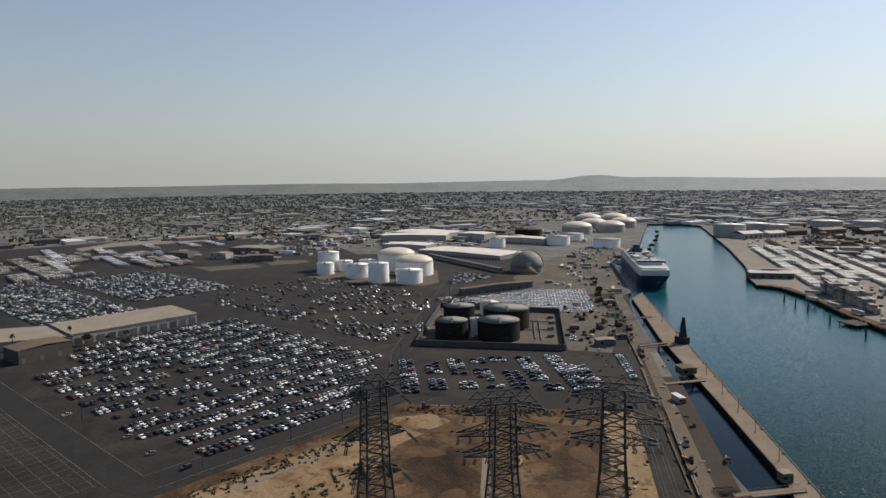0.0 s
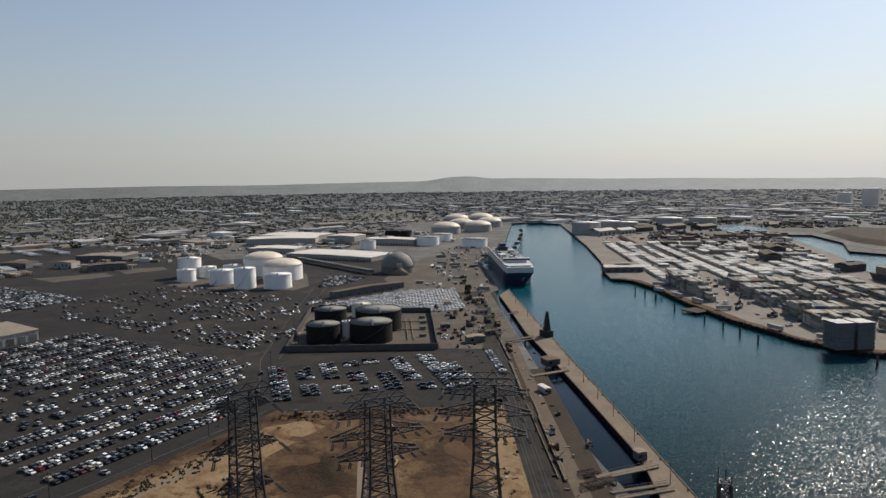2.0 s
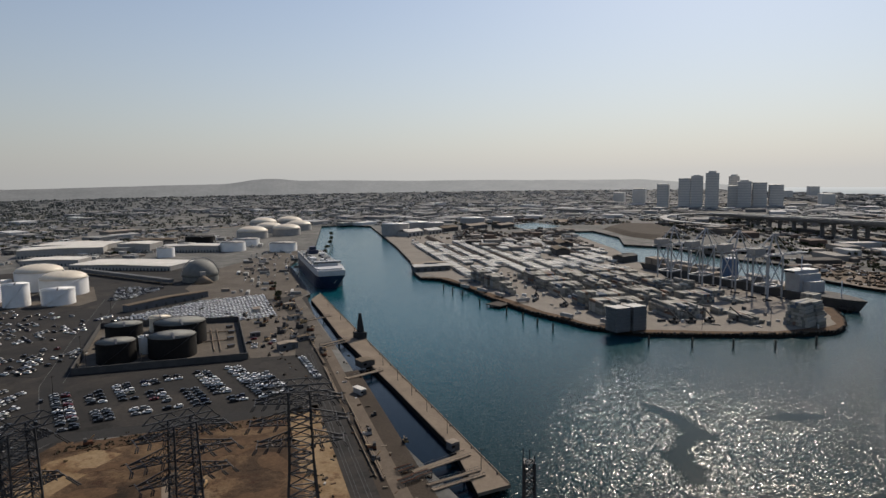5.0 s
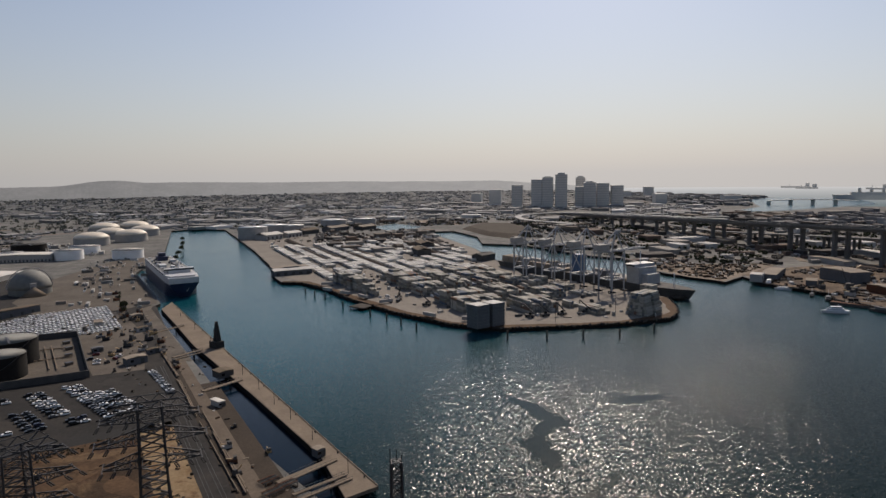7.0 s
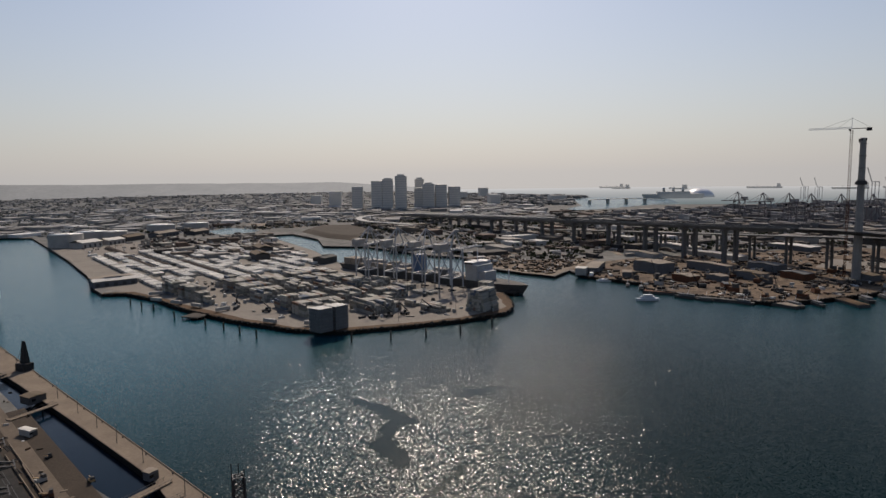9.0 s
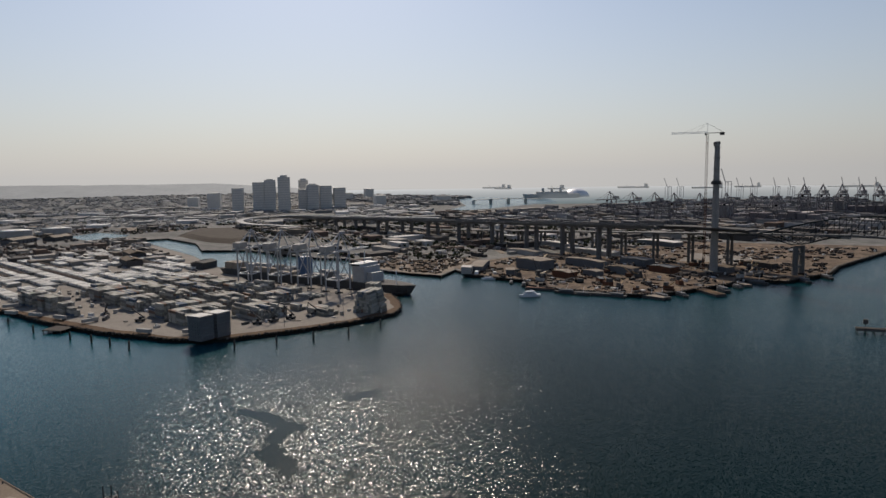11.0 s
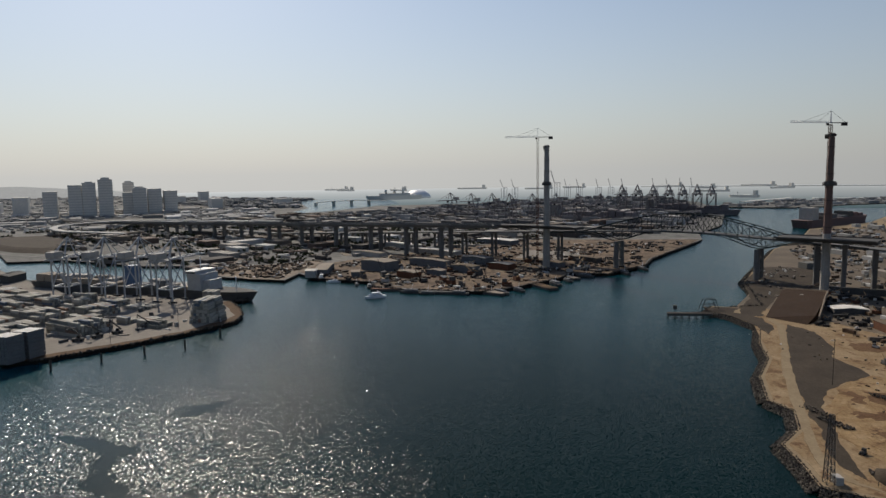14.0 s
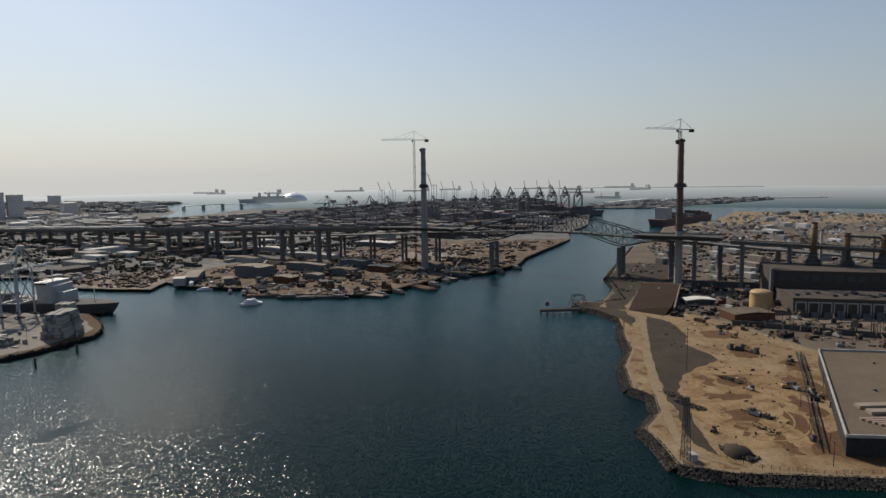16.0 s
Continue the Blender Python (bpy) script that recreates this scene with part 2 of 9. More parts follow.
M_ROOFBROWN = mat("brown_flat_roof", (0.135, 0.103, 0.072), 0.9, col2=(0.102, 0.079, 0.056), scale=0.05, amount=0.5, fine=0.5, grain=0.12)
M_WALL = mat("pale_wall", (0.360, 0.345, 0.323), 0.85, col2=(0.285, 0.270, 0.247), scale=0.15, amount=0.5, grain=0.08)
M_WALLGREY = mat("grey_wall", (0.130, 0.133, 0.137), 0.85, col2=(0.098, 0.098, 0.101), scale=0.15, amount=0.5, grain=0.1)
M_WALLDARK = mat("dark_wall", (0.06, 0.058, 0.056), 0.85, col2=(0.09, 0.085, 0.08), scale=0.2, amount=0.5, grain=0.15)
M_BLUE = mat("blue_hull_paint", (0.018, 0.028, 0.07), 0.45, col2=(0.012, 0.018, 0.045), scale=0.15, amount=0.5, grain=0.08)
M_BLUEWALL = mat("blue_cladding", (0.05, 0.10, 0.20), 0.6, grain=0.1)
M_SHIPWHITE = mat("white_ship_paint", (0.612, 0.629, 0.654), 0.45, col2=(0.527, 0.535, 0.552), scale=0.2, amount=0.5, grain=0.05)
# white paint greyed: the ship's backlit shade put into the colour
M_CARRIER = mat("shaded_white_ship_paint", (0.50, 0.505, 0.51), 0.55, col2=(0.40, 0.40, 0.40), scale=0.2, amount=0.5, fine=1.0, grain=0.08)
M_TRAILER = mat("white_trailer_paint", (0.6, 0.6, 0.6), 0.5, palette=[((0.72, 0.71, 0.69), 6), ((0.52, 0.51, 0.49), 3), ((0.30, 0.29, 0.27), 2)], fine=0.7, grain=0.1)
M_CHASSIS = mat("bleached_container_paint", (0.4, 0.4, 0.4), 0.88, palette=[((0.62, 0.60, 0.55), 7), ((0.47, 0.45, 0.41), 4), ((0.27, 0.26, 0.235), 2), ((0.18, 0.19, 0.21), 1)], by="island", fine=0.7, grain=0.12)
M_LEAF = mat("tree_foliage", (0.025, 0.032, 0.015), 0.9, col2=(0.042, 0.042, 0.021), scale=0.1, amount=0.5, fine=1.0, grain=0.4)
M_BARK = mat("bark", (0.10, 0.075, 0.05), 0.95, grain=0.3)
M_ROCK = mat("revetment_rock", (0.078, 0.066, 0.054), 0.95, palette=[((0.083, 0.071, 0.058), 3), ((0.049, 0.041, 0.035), 3), ((0.117, 0.103, 0.083), 2), ((0.029, 0.027, 0.025), 2)], by="island", fine=1.5, grain=0.3)
M_LINE = mat("worn_road_paint", (0.120, 0.117, 0.110), 0.8, col2=(0.055, 0.053, 0.050), scale=0.4, amount=0.4, grain=0.25, fine=1.5)
M_PINE = mat("weathered_timber", (0.05, 0.042, 0.035), 0.9, grain=0.3)
# haze in front of far towers, ships and breakwaters is put into this colour
M_FARTOWER = mat("haze_paled_facade", (0.50, 0.485, 0.45), 0.9, col2=(0.56, 0.54, 0.50), scale=0.03, amount=0.5, fine=0.2, grain=0.12)
# roof tones drawn close together: haze put into both palettes
M_FARCITY = mat("hazy_distant_roofs", (0.180, 0.180, 0.180), 0.9, palette=[((0.24, 0.236, 0.228), 3), ((0.20, 0.196, 0.19), 4), ((0.17, 0.167, 0.16), 3), ((0.34, 0.335, 0.325), 1)], by="island", fine=0.1, grain=0.1)
M_MIDCITY = mat("hazy_town_roof_mix", (0.240, 0.240, 0.240), 0.9, palette=[((0.30, 0.292, 0.278), 4), ((0.235, 0.228, 0.215), 4), ((0.18, 0.172, 0.16), 3), ((0.48, 0.47, 0.455), 2)], by="island", fine=0.2, grain=0.12)
# foliage greyed and lifted above M_LEAF, haze put into the colour
M_MIDTREE = mat("hazy_town_foliage", (0.070, 0.078, 0.062), 0.95, col2=(0.100, 0.104, 0.086), scale=0.02, amount=0.5, fine=0.4, grain=0.3)
M_FARTREE = mat("hazy_distant_foliage", (0.060, 0.068, 0.064), 0.95, col2=(0.080, 0.086, 0.080), scale=0.01, amount=0.5, fine=0.1, grain=0.25)

M_SHIPYARD = mat("shipyard_soil", (0.115, 0.081, 0.046), 0.95, soils=[(0.034, 0.026, 0.020), (0.085, 0.060, 0.041), (0.140, 0.100, 0.067), (0.225, 0.170, 0.118)], scale=0.04, fine=0.4, grain=0.35, bump=0.2)
M_SLOPE = mat("grey_brown_gravel", (0.056, 0.043, 0.031), 0.95, col2=(0.034, 0.027, 0.020), scale=0.05, amount=0.4, fine=0.8, grain=0.35, bump=0.15)
M_BANK = mat("brown_graded_earth", (0.0336, 0.0182, 0.0105), 0.95, col2=(0.0238, 0.0147, 0.0091), scale=0.12, amount=0.5, fine=0.6, grain=0.3, bump=0.2)
M_STAIN = mat("dark_churned_soil", (0.072, 0.036, 0.018), 0.95, col2=(0.125, 0.074, 0.038), scale=0.12, amount=0.6, fine=0.7, grain=0.35, bump=0.15)
M_FARGROUND = mat("dark_terminal_paving", (0.100, 0.098, 0.094), 0.95, col2=(0.072, 0.071, 0.068), scale=0.012, amount=0.5, fine=0.08, grain=0.25)
# greyed palette: haze over the distant stacks put into the colour
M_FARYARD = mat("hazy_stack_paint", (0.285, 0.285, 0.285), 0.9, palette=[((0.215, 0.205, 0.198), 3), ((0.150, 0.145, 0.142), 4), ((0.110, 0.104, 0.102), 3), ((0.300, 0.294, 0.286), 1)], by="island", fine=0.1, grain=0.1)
M_BLOCKGREY = mat("blue_grey_container_paint", (0.135, 0.139, 0.145), 0.6, col2=(0.095, 0.098, 0.103), scale=0.2, amount=0.5, fine=0.8, grain=0.2)
# the pier's shade and a blue reflection put into the slip's base colour
M_SLIPWATER = water_mat("slip_water", 0.03, 0.02, (0.001, 0.008, 0.017), (0.001, 0.008, 0.017))
M_DARKSOIL = mat("dark_damp_soil", (0.05, 0.03, 0.018), 0.95, col2=(0.105, 0.062, 0.032), scale=0.1, amount=0.6, fine=0.5, grain=0.35, bump=0.15)
M_TRACK = mat("pale_packed_sand", (0.2238, 0.1723, 0.1081), 0.95, col2=(0.1816, 0.1341, 0.0807), scale=0.12, amount=0.5, fine=0.8, grain=0.2, bump=0.08)
M_STACK = mat("sooty_ochre_paint", (0.20, 0.115, 0.045), 0.7, col2=(0.11, 0.068, 0.036), scale=0.12, amount=0.6, fine=0.8, grain=0.2)
# palette lifted: part of it is haze over the port put into colour
M_PORTMIX = mat("port_goods_mix", (0.135, 0.135, 0.135), 0.9, palette=[((0.070, 0.062, 0.056), 4), ((0.150, 0.125, 0.102), 4), ((0.250, 0.228, 0.200), 3), ((0.120, 0.086, 0.068), 1), ((0.45, 0.43, 0.40), 2)], by="island", fine=0.5, grain=0.2)
M_TANYARD = mat("tan_dusty_ground", (0.1444, 0.1140, 0.0836), 0.95, col2=(0.0836, 0.0684, 0.0532), scale=0.02, amount=0.5, fine=0.4, grain=0.25)
M_QUAYROAD = mat("dusty_quay_road", (0.130, 0.102, 0.076), 0.92, col2=(0.088, 0.069, 0.052), scale=0.09, amount=0.5, fine=0.8, grain=0.22)

# ---- building blocks ----
def box(bm, x0, x1, y0, y1, z0, z1, m=None):
    vs = [Vector((x, y, z)) for z in (z0, z1) for x, y in ((x0, y0), (x1, y0), (x1, y1), (x0, y1))]
    if m:
        vs = [m @ v for v in vs]
    v = [bm.verts.new(c) for c in vs]
    fs = [bm.faces.new([v[i] for i in f]) for f in ((3, 2, 1, 0), (4, 5, 6, 7), (0, 1, 5, 4), (1, 2, 6, 5), (2, 3, 7, 6), (3, 0, 4, 7))]
    return fs


def prism(bm, pts, z0, z1, bottom=True, m=None):
    a = [bm.verts.new((m @ Vector((*p, z0))) if m else (*p, z0)) for p in pts]
    b = [bm.verts.new((m @ Vector((*p, z1))) if m else (*p, z1)) for p in pts]
    n = len(pts)
    area = sum(pts[i][0] * pts[(i + 1) % n][1] - pts[(i + 1) % n][0] * pts[i][1] for i in range(n))
    if area < 0:
        a.reverse()
        b.reverse()
    top = bm.faces.new(b)
    if bottom:
        bm.faces.new(a[::-1])
    sides = [bm.faces.new((a[i], a[(i + 1) % n], b[(i + 1) % n], b[i])) for i in range(n)]
    return top, sides


def tube(bm, x, y, z0, z1, r0, r1=None, n=24, caps=True):
    r1 = r0 if r1 is None else r1
    a = [bm.verts.new((x + r0 * math.cos(2 * math.pi * i / n), y + r0 * math.sin(2 * math.pi * i / n), z0)) for i in range(n)]
    b = [bm.verts.new((x + r1 * math.cos(2 * math.pi * i / n), y + r1 * math.sin(2 * math.pi * i / n), z1)) for i in range(n)]
    for i in range(n):
        bm.faces.new((a[i], a[(i + 1) % n], b[(i + 1) % n], b[i])).smooth = n > 10
    if caps:
        bm.faces.new(a[::-1])
        bm.faces.new(b)


def dome(bm, x, y, z, r, h, n=32, rings=6):
    rows = []
    for k in range(rings):
        t = math.pi / 2 * k / rings
        rows.append([bm.verts.new((x + r * math.cos(t) * math.cos(2 * math.pi * i / n), y + r * math.cos(t) * math.sin(2 * math.pi * i / n), z + h * math.sin(t))) for i in range(n)])
    top = bm.verts.new((x, y, z + h))
    for p, q in zip(rows, rows[1:]):
        for i in range(n):
            bm.faces.new((p[i], p[(i + 1) % n], q[(i + 1) % n], q[i])).smooth = True
    for i in range(n):
        bm.faces.new((rows[-1][i], rows[-1][(i + 1) % n], top)).smooth = True
    bm.faces.new(rows[0][::-1])


def beam(bm, a, b, w, h=None):
    """A straight bar from a to b."""
    a, b = Vector(a), Vector(b)
    d = (b - a).normalized()
    s = d.cross(Vector((0, 0, 1)))
    s = s.normalized() if s.length > 1e-3 else Vector((1, 0, 0))
    u = s.cross(d)
    h = h or w
    c = [s * (i * w / 2) + u * (j * h / 2) for i, j in ((-1, -1), (1, -1), (1, 1), (-1, 1))]
    p, q = [bm.verts.new(a + k) for k in c], [bm.verts.new(b + k) for k in c]
    for i in range(4):
        bm.faces.new((p[i], p[(i + 1) % 4], q[(i + 1) % 4], q[i]))
    bm.faces.new(p[::-1])
    bm.faces.new(q)


def mesh_of(name, bm, *materials):
    bmesh.ops.recalc_face_normals(bm, faces=bm.faces)
    me = bpy.data.meshes.new(name)
    bm.to_mesh(me)
    bm.free()
    for m in materials:
        me.materials.append(m)
    return me


def part(name, bm, material, parent, label=""):
    me = bm if isinstance(bm, bpy.types.Mesh) else mesh_of(name, bm, *(material if isinstance(material, (list, tuple)) else [material]))
    ob = new(name, me)
    ob.parent = parent
    return tagged(ob, label)


def solid(name, bm, material, label="", category="", group="", kind="", m=None):
    """A thing, or a piece of the setting, in one mesh."""
    ob = new(name, mesh_of(name, bm, *(material if isinstance(material, (list, tuple)) else [material])))
    if m:
        ob.matrix_world = m
    return tagged(ob, label, category, group, kind)


def thing(name, m, label, category, group="", kind=""):
    ob = new(name)
    ob.empty_display_size = 1.0
    ob.matrix_basis = m
    return tagged(ob, label, category, group, kind)


LAND = 3.0

# ---- water, land and what lies flat on it ----
def arc(r, a0, a1, n):
    return [(r * math.sin(radians(a0 + (a1 - a0) * i / n)), r * math.cos(radians(a0 + (a1 - a0) * i / n))) for i in range(n + 1)]


bm = bmesh.new()
bm.faces.new([bm.verts.new((x, y, 0)) for x, y in arc(5200, 0, 360, 64)[:-1]][::-1])
solid("water", bm, M_WATER, "rippled blue-green harbour water with a broad sun glitter", "water", kind="structure")

WEST_QUAY = [(60, -400), (98, 0), (112, 205), (114, 255), (125, 328), (136, 392), (141, 425), (150, 480), (175, 640), (188, 655), (200, 720), (228, 890), (330, 1110), (477, 1546), (526, 1556), (576, 1480)]
PIER_SHORE = [(508, 1243), (441, 1015), (383, 834), (345, 745), (330, 690), (346, 672), (346, 620), (334, 545), (329, 470), (335, 400), (352, 362), (395, 332), (436, 308), (480, 293), (503, 300), (528, 317), (558, 345), (560, 394), (572, 450), (562, 535), (617, 619), (647, 681), (712, 786), (806, 988), (860, 1080), (900, 1060), (850, 930), (770, 830), (800, 760), (775, 660), (760, 590), (769, 546), (708, 475), (688, 428), (685, 395), (679, 350), (781, 362), (862, 372), (843, 400), (760, 388)]
YARD_SHORE = [(723, 350), (697, 318), (684, 250), (652, 232), (645, 180), (644, 117), (674, 87), (745, 44), (773, 39), (782, -8), (859, -53), (920, -64), (1137, -147), (1184, -162), (1291, -172), (1486, -241), (1921, -319), (2500, -330), (3000, -200), (2900, 100), (2500, 420)]
mainland = WEST_QUAY + PIER_SHORE + YARD_SHORE + [(2300, 800), (2700, 950), (3000, 1500), (3200, 2300)] + arc(4990, 48, -150, 44)


def land_mass(name, pts, label, cover=None):
    bm = bmesh.new()
    top, sides = prism(bm, pts, -4, LAND)
    for f in sides:
        f.material_index = 1
    return solid(name, bm, [cover or M_LAND, M_QUAYWALL], label, "land", kind="structure")


land_mass("ground", mainland, "flat grey-brown harbour land with dark tidal walls")
ISLAND_SHORE = [(606, -92), (590, -85), (578, -88), (564, -102), (530, -115), (479, -104), (441, -101), (402, -88), (360, -83), (346, -92), (322, -88), (302, -76), (282, -79), (262, -80), (255, -100), (252, -153), (246, -420), (300, -1500), (1300, -1700), (1746, -1033), (1846, -888), (1904, -720), (1788, -661), (1576, -549), (1396, -383), (1171, -307), (1046, -240), (788, -157), (746, -144), (692, -141), (616, -134), (603, -106)]
land_mass("ground_island", ISLAND_SHORE, "sandy point of land across the harbour", M_TRACK)


def sheet(name, pts, material, label, lift=0.05, category="ground"):
    bm = bmesh.new()
    prism(bm, pts, LAND - 0.5, LAND + lift)
    return solid(name, bm, material, label, category, kind="structure")


# the parking field's own axes: u along the car rows, v across them
UX, UY = math.cos(radians(48)), math.sin(radians(48))


def uv(u, v):
    return (u * UX - v * UY, u * UY + v * UX)


sheet("asphalt_field", [uv(60, 180), uv(250, 180), (-20, 345), (-10, 340), (112, 328), (180, 640), (150, 900), (60, 1020), (-130, 1010), (-260, 1310), (-640, 1250), (-900, 1000), (-700, 300)], M_ASPHALT, "worn grey asphalt of a huge vehicle storage field")
sheet("road", [uv(95, 258), uv(95, 700), uv(108, 700), uv(108, 262), uv(236, 262), (-31, 360), (-36, 440), (-22, 560), (2, 735), (30, 860), (40, 855), (14, 735), (-10, 555), (-24, 440), (-18, 350), (112, 330), (110, 318), (-18, 338), uv(242, 246), uv(100, 246)], M_ROAD, "dark asphalt road between the parking lots", 0.10, "road")
sheet("service_road", [(-38, 462), (-140, 528), (-330, 680), (-325, 690), (-138, 537), (-34, 473)], M_ROAD, "dark service road across the parking field", 0.10, "road")
sheet("dirt_yard", [uv(60, 240), uv(246, 243), (-16, 334), (70, 322), (78, 318), (62, 180), (40, 60), (-120, 60)], M_DIRT, "bare orange-brown dirt yard under the pylons", 0.08)


def strip(name, x0, x1, y0, y1, material, label, lift, category="road"):
    """A strip parallel to the slip: x0 and x1 are its edges at y = 242."""
    k = 0.185
    sheet(name, [(x0 + k * (y0 - 242), y0), (x1 + k * (y0 - 242), y0), (x1 + k * (y1 - 242), y1), (x0 + k * (y1 - 242), y1)], material, label, lift, category)


strip("earth_verge", 64, 80, 60, 330, M_SAND, "pale earth verge beside the rail road", 0.10, "ground")
strip("rail_road", 80, 91, 60, 436, M_ASPHALT, "worn grey road with sunken rails", 0.13)
strip("gravel_strip", 91, 96, 60, 436, M_GRAVEL, "dark gravel strip beside the rail road", 0.11, "ground")
strip("quay_road", 96, 102.5, 60, 440, M_QUAYROAD, "pale quayside road beside the slip", 0.14)
strip("quay_gravel", 102.5, 111.5, 60, 378, M_GRAVEL, "dark gravel bank beside the slip", 0.12, "ground")
sheet("upper_quay_road", [(133, 440), (126, 440), (146, 520), (166, 640), (182, 652), (174, 636), (152, 500), (141, 432)], M_YARD, "pale quayside road beside the slip", 0.13, "road")
sheet("sand_bank", [(-97, 240), (-74, 262), (-48, 291), (-24, 318), (-6, 322), (3, 312), (-22, 283), (-33, 250), (-36, 200), (-80, 180)], M_SAND, "pale sandy bank with shrubs below the lot road", 0.12)
sheet("rubble_strip", [(-84, 246), (-52, 278), (-30, 305), (-28, 302), (-50, 274), (-80, 242)], M_CONCRETE, "pale broken concrete strip on the bank", 0.16)
sheet("pale_track", [(12, 180), (13, 239), (16, 275), (20, 281), (23, 279), (19, 270), (17, 239), (17, 180)], M_CONCRETE, "pale concrete strip in the dirt yard", 0.15)
sheet("tank_pad", [(-165, 790), (-150, 770), (-90, 735), (-20, 712), (-5, 735), (-8, 830), (-60, 880), (-150, 870)], M_YARD, "grey-brown gravel pad of the white tank farm", 0.08)
sheet("terminal_yard", [(90, 640), (186, 656), (198, 722), (226, 890), (300, 1060), (250, 1060), (120, 880), (80, 760)], M_YARD, "pale dusty terminal yard by the ship", 0.09)
sheet("yard_apron", [(84, 440), (112, 432), (138, 520), (150, 640), (110, 640), (98, 560)], M_YARD, "pale cluttered works yard", 0.07)
sheet("container_yard", [(383, 834), (350, 745), (348, 622), (336, 545), (331, 470), (338, 402), (355, 364), (396, 334), (437, 310), (480, 295), (503, 302), (527, 318), (556, 346), (558, 394), (570, 450), (560, 535), (645, 681), (710, 786), (800, 985), (600, 1240), (510, 1243), (443, 1015)], M_PIER, "pale concrete paving of a container yard", 0.06)
sheet("shipyard_ground", [(700, 318), (687, 250), (656, 232), (649, 180), (648, 119), (676, 89), (745, 47), (775, 41), (784, -6), (859, -50), (920, -60), (1137, -143), (1184, -158), (1150, 120), (880, 330), (760, 380)], M_SHIPYARD, "brown cluttered shipyard ground", 0.06)
sheet("island_sand", [(530, -112), (479, -107), (441, -104), (402, -91), (360, -86), (346, -95), (322, -91), (302, -79), (282, -82), (264, -83), (258, -100), (255, -153), (250, -420), (420, -420), (432, -215), (520, -190), (600, -150), (600, -120)], M_SAND, "tan sandy building ground with tyre tracks", 0.06)
sheet("island_yard", [(600, -110), (692, -143), (746, -146), (788, -160), (1046, -243), (1171, -310), (1396, -386), (1500, -900), (700, -900), (432, -420), (436, -220), (520, -195)], M_TANYARD, "tan dusty industrial ground below the bridge", 0.05)


def ragged(pts, amp=1.5, freq=0.12, n=6):
    """The outline with its sides broken up by a little unevenness."""
    out = []
    for (x0, y0), (x1, y1) in zip(pts, pts[1:] + pts[:1]):
        for j in range(n):
            x, y = x0 + (x1 - x0) * j / n, y0 + (y1 - y0) * j / n
            out.append((x + amp * noise.noise((x * freq, y * freq, 1)) * 2, y + amp * noise.noise((x * freq, y * freq, 7)) * 2))
    return out


sheet("terminal_ground", [(1400, -195), (1900, -300), (2500, -320), (2950, -190), (2860, 90), (2450, 400), (1950, 690), (1500, 690), (1300, 300), (1250, 0)], M_FARGROUND, "pale hazy paving of the distant terminals", 0.06)
land_mass("ground_outer_pier", ragged([(2181, -350), (2138, -548), (2284, -704), (2404, -888), (2629, -1128), (2838, -1204), (2700, -930), (2500, -560), (2350, -380)], 12, 0.01), "low outer pier in the hazy harbour")

# ---- storage tanks ----
def storage_tank(x, y, r, h, shell, roof, label, roof_rise=1.0, stair=True, group=""):
    """A welded tank: shell with plate courses, rim girder, low cone or dome roof, spiral stair."""
    t = thing("storage_tank", pose(x, y, LAND), label, "tank", group)
    bm = bmesh.new()
    courses, rows = max(4, int(h / 2.6)), []
    for k in range(courses):
        for z, rr in ((h * k / courses, r - 0.02 * k), (h * (k + 1) / courses - 0.08, r - 0.02 * k)):
            rows.append([bm.verts.new((rr * math.cos(2 * math.pi * i / 48), rr * math.sin(2 * math.pi * i / 48), z)) for i in range(48)])
    rows.append([bm.verts.new((v.co.x, v.co.y, h)) for v in rows[-1]])
    for p, q in zip(rows, rows[1:]):
        for i in range(48):
            bm.faces.new((p[i], p[(i + 1) % 48], q[(i + 1) % 48], q[i])).smooth = True
    part("shell", bm, shell, t)
    bm = bmesh.new()
    if roof_rise > 3:
        dome(bm, 0, 0, h, r * 0.985, roof_rise, 40, 7)
    else:
        tube(bm, 0, 0, h - 0.02, h + roof_rise, r * 0.99, 0.4, n=48)
    part("roof", bm, roof, t)
    bm = bmesh.new()
    for k in range(48):
        a, b = 2 * math.pi * k / 48, 2 * math.pi * (k + 1) / 48
        p, q = Vector((math.cos(a), math.sin(a), 0)) * (r + 0.12), Vector((math.cos(b), math.sin(b), 0)) * (r + 0.12)
        beam(bm, p + Vector((0, 0, h)), q + Vector((0, 0, h)), 0.3, 0.35)
    part("rim_girder", bm, shell, t)
    bm = bmesh.new()
    beam(bm, (0, -r * 0.95, h + 0.35), (0, 0, h + roof_rise + 0.35), 1.4, 0.25)
    part("roof_walkway", bm, M_STEEL, t)
    if stair:
        bm = bmesh.new()
        n, last = int(h * 2.2), None
        for k in range(n + 1):
            a = -2.4 + 1.5 * k / n
            c, z = Vector((math.cos(a), math.sin(a), 0)), h * k / n
            now = [bm.verts.new(c * q + Vector((0, 0, zz))) for q, zz in ((r + 0.1, z), (r + 1.1, z), (r + 1.1, z + 0.25), (r + 0.1, z + 0.25))]
            if last:
                for i in range(4):
                    bm.faces.new((last[i], last[(i + 1) % 4], now[(i + 1) % 4], now[i]))
            last = now
        part("spiral_stair", bm, M_DARKSTEEL if shell is M_BLACK else shell, t)
    return t


WT = "white-painted steel storage tank on the tank farm pad"
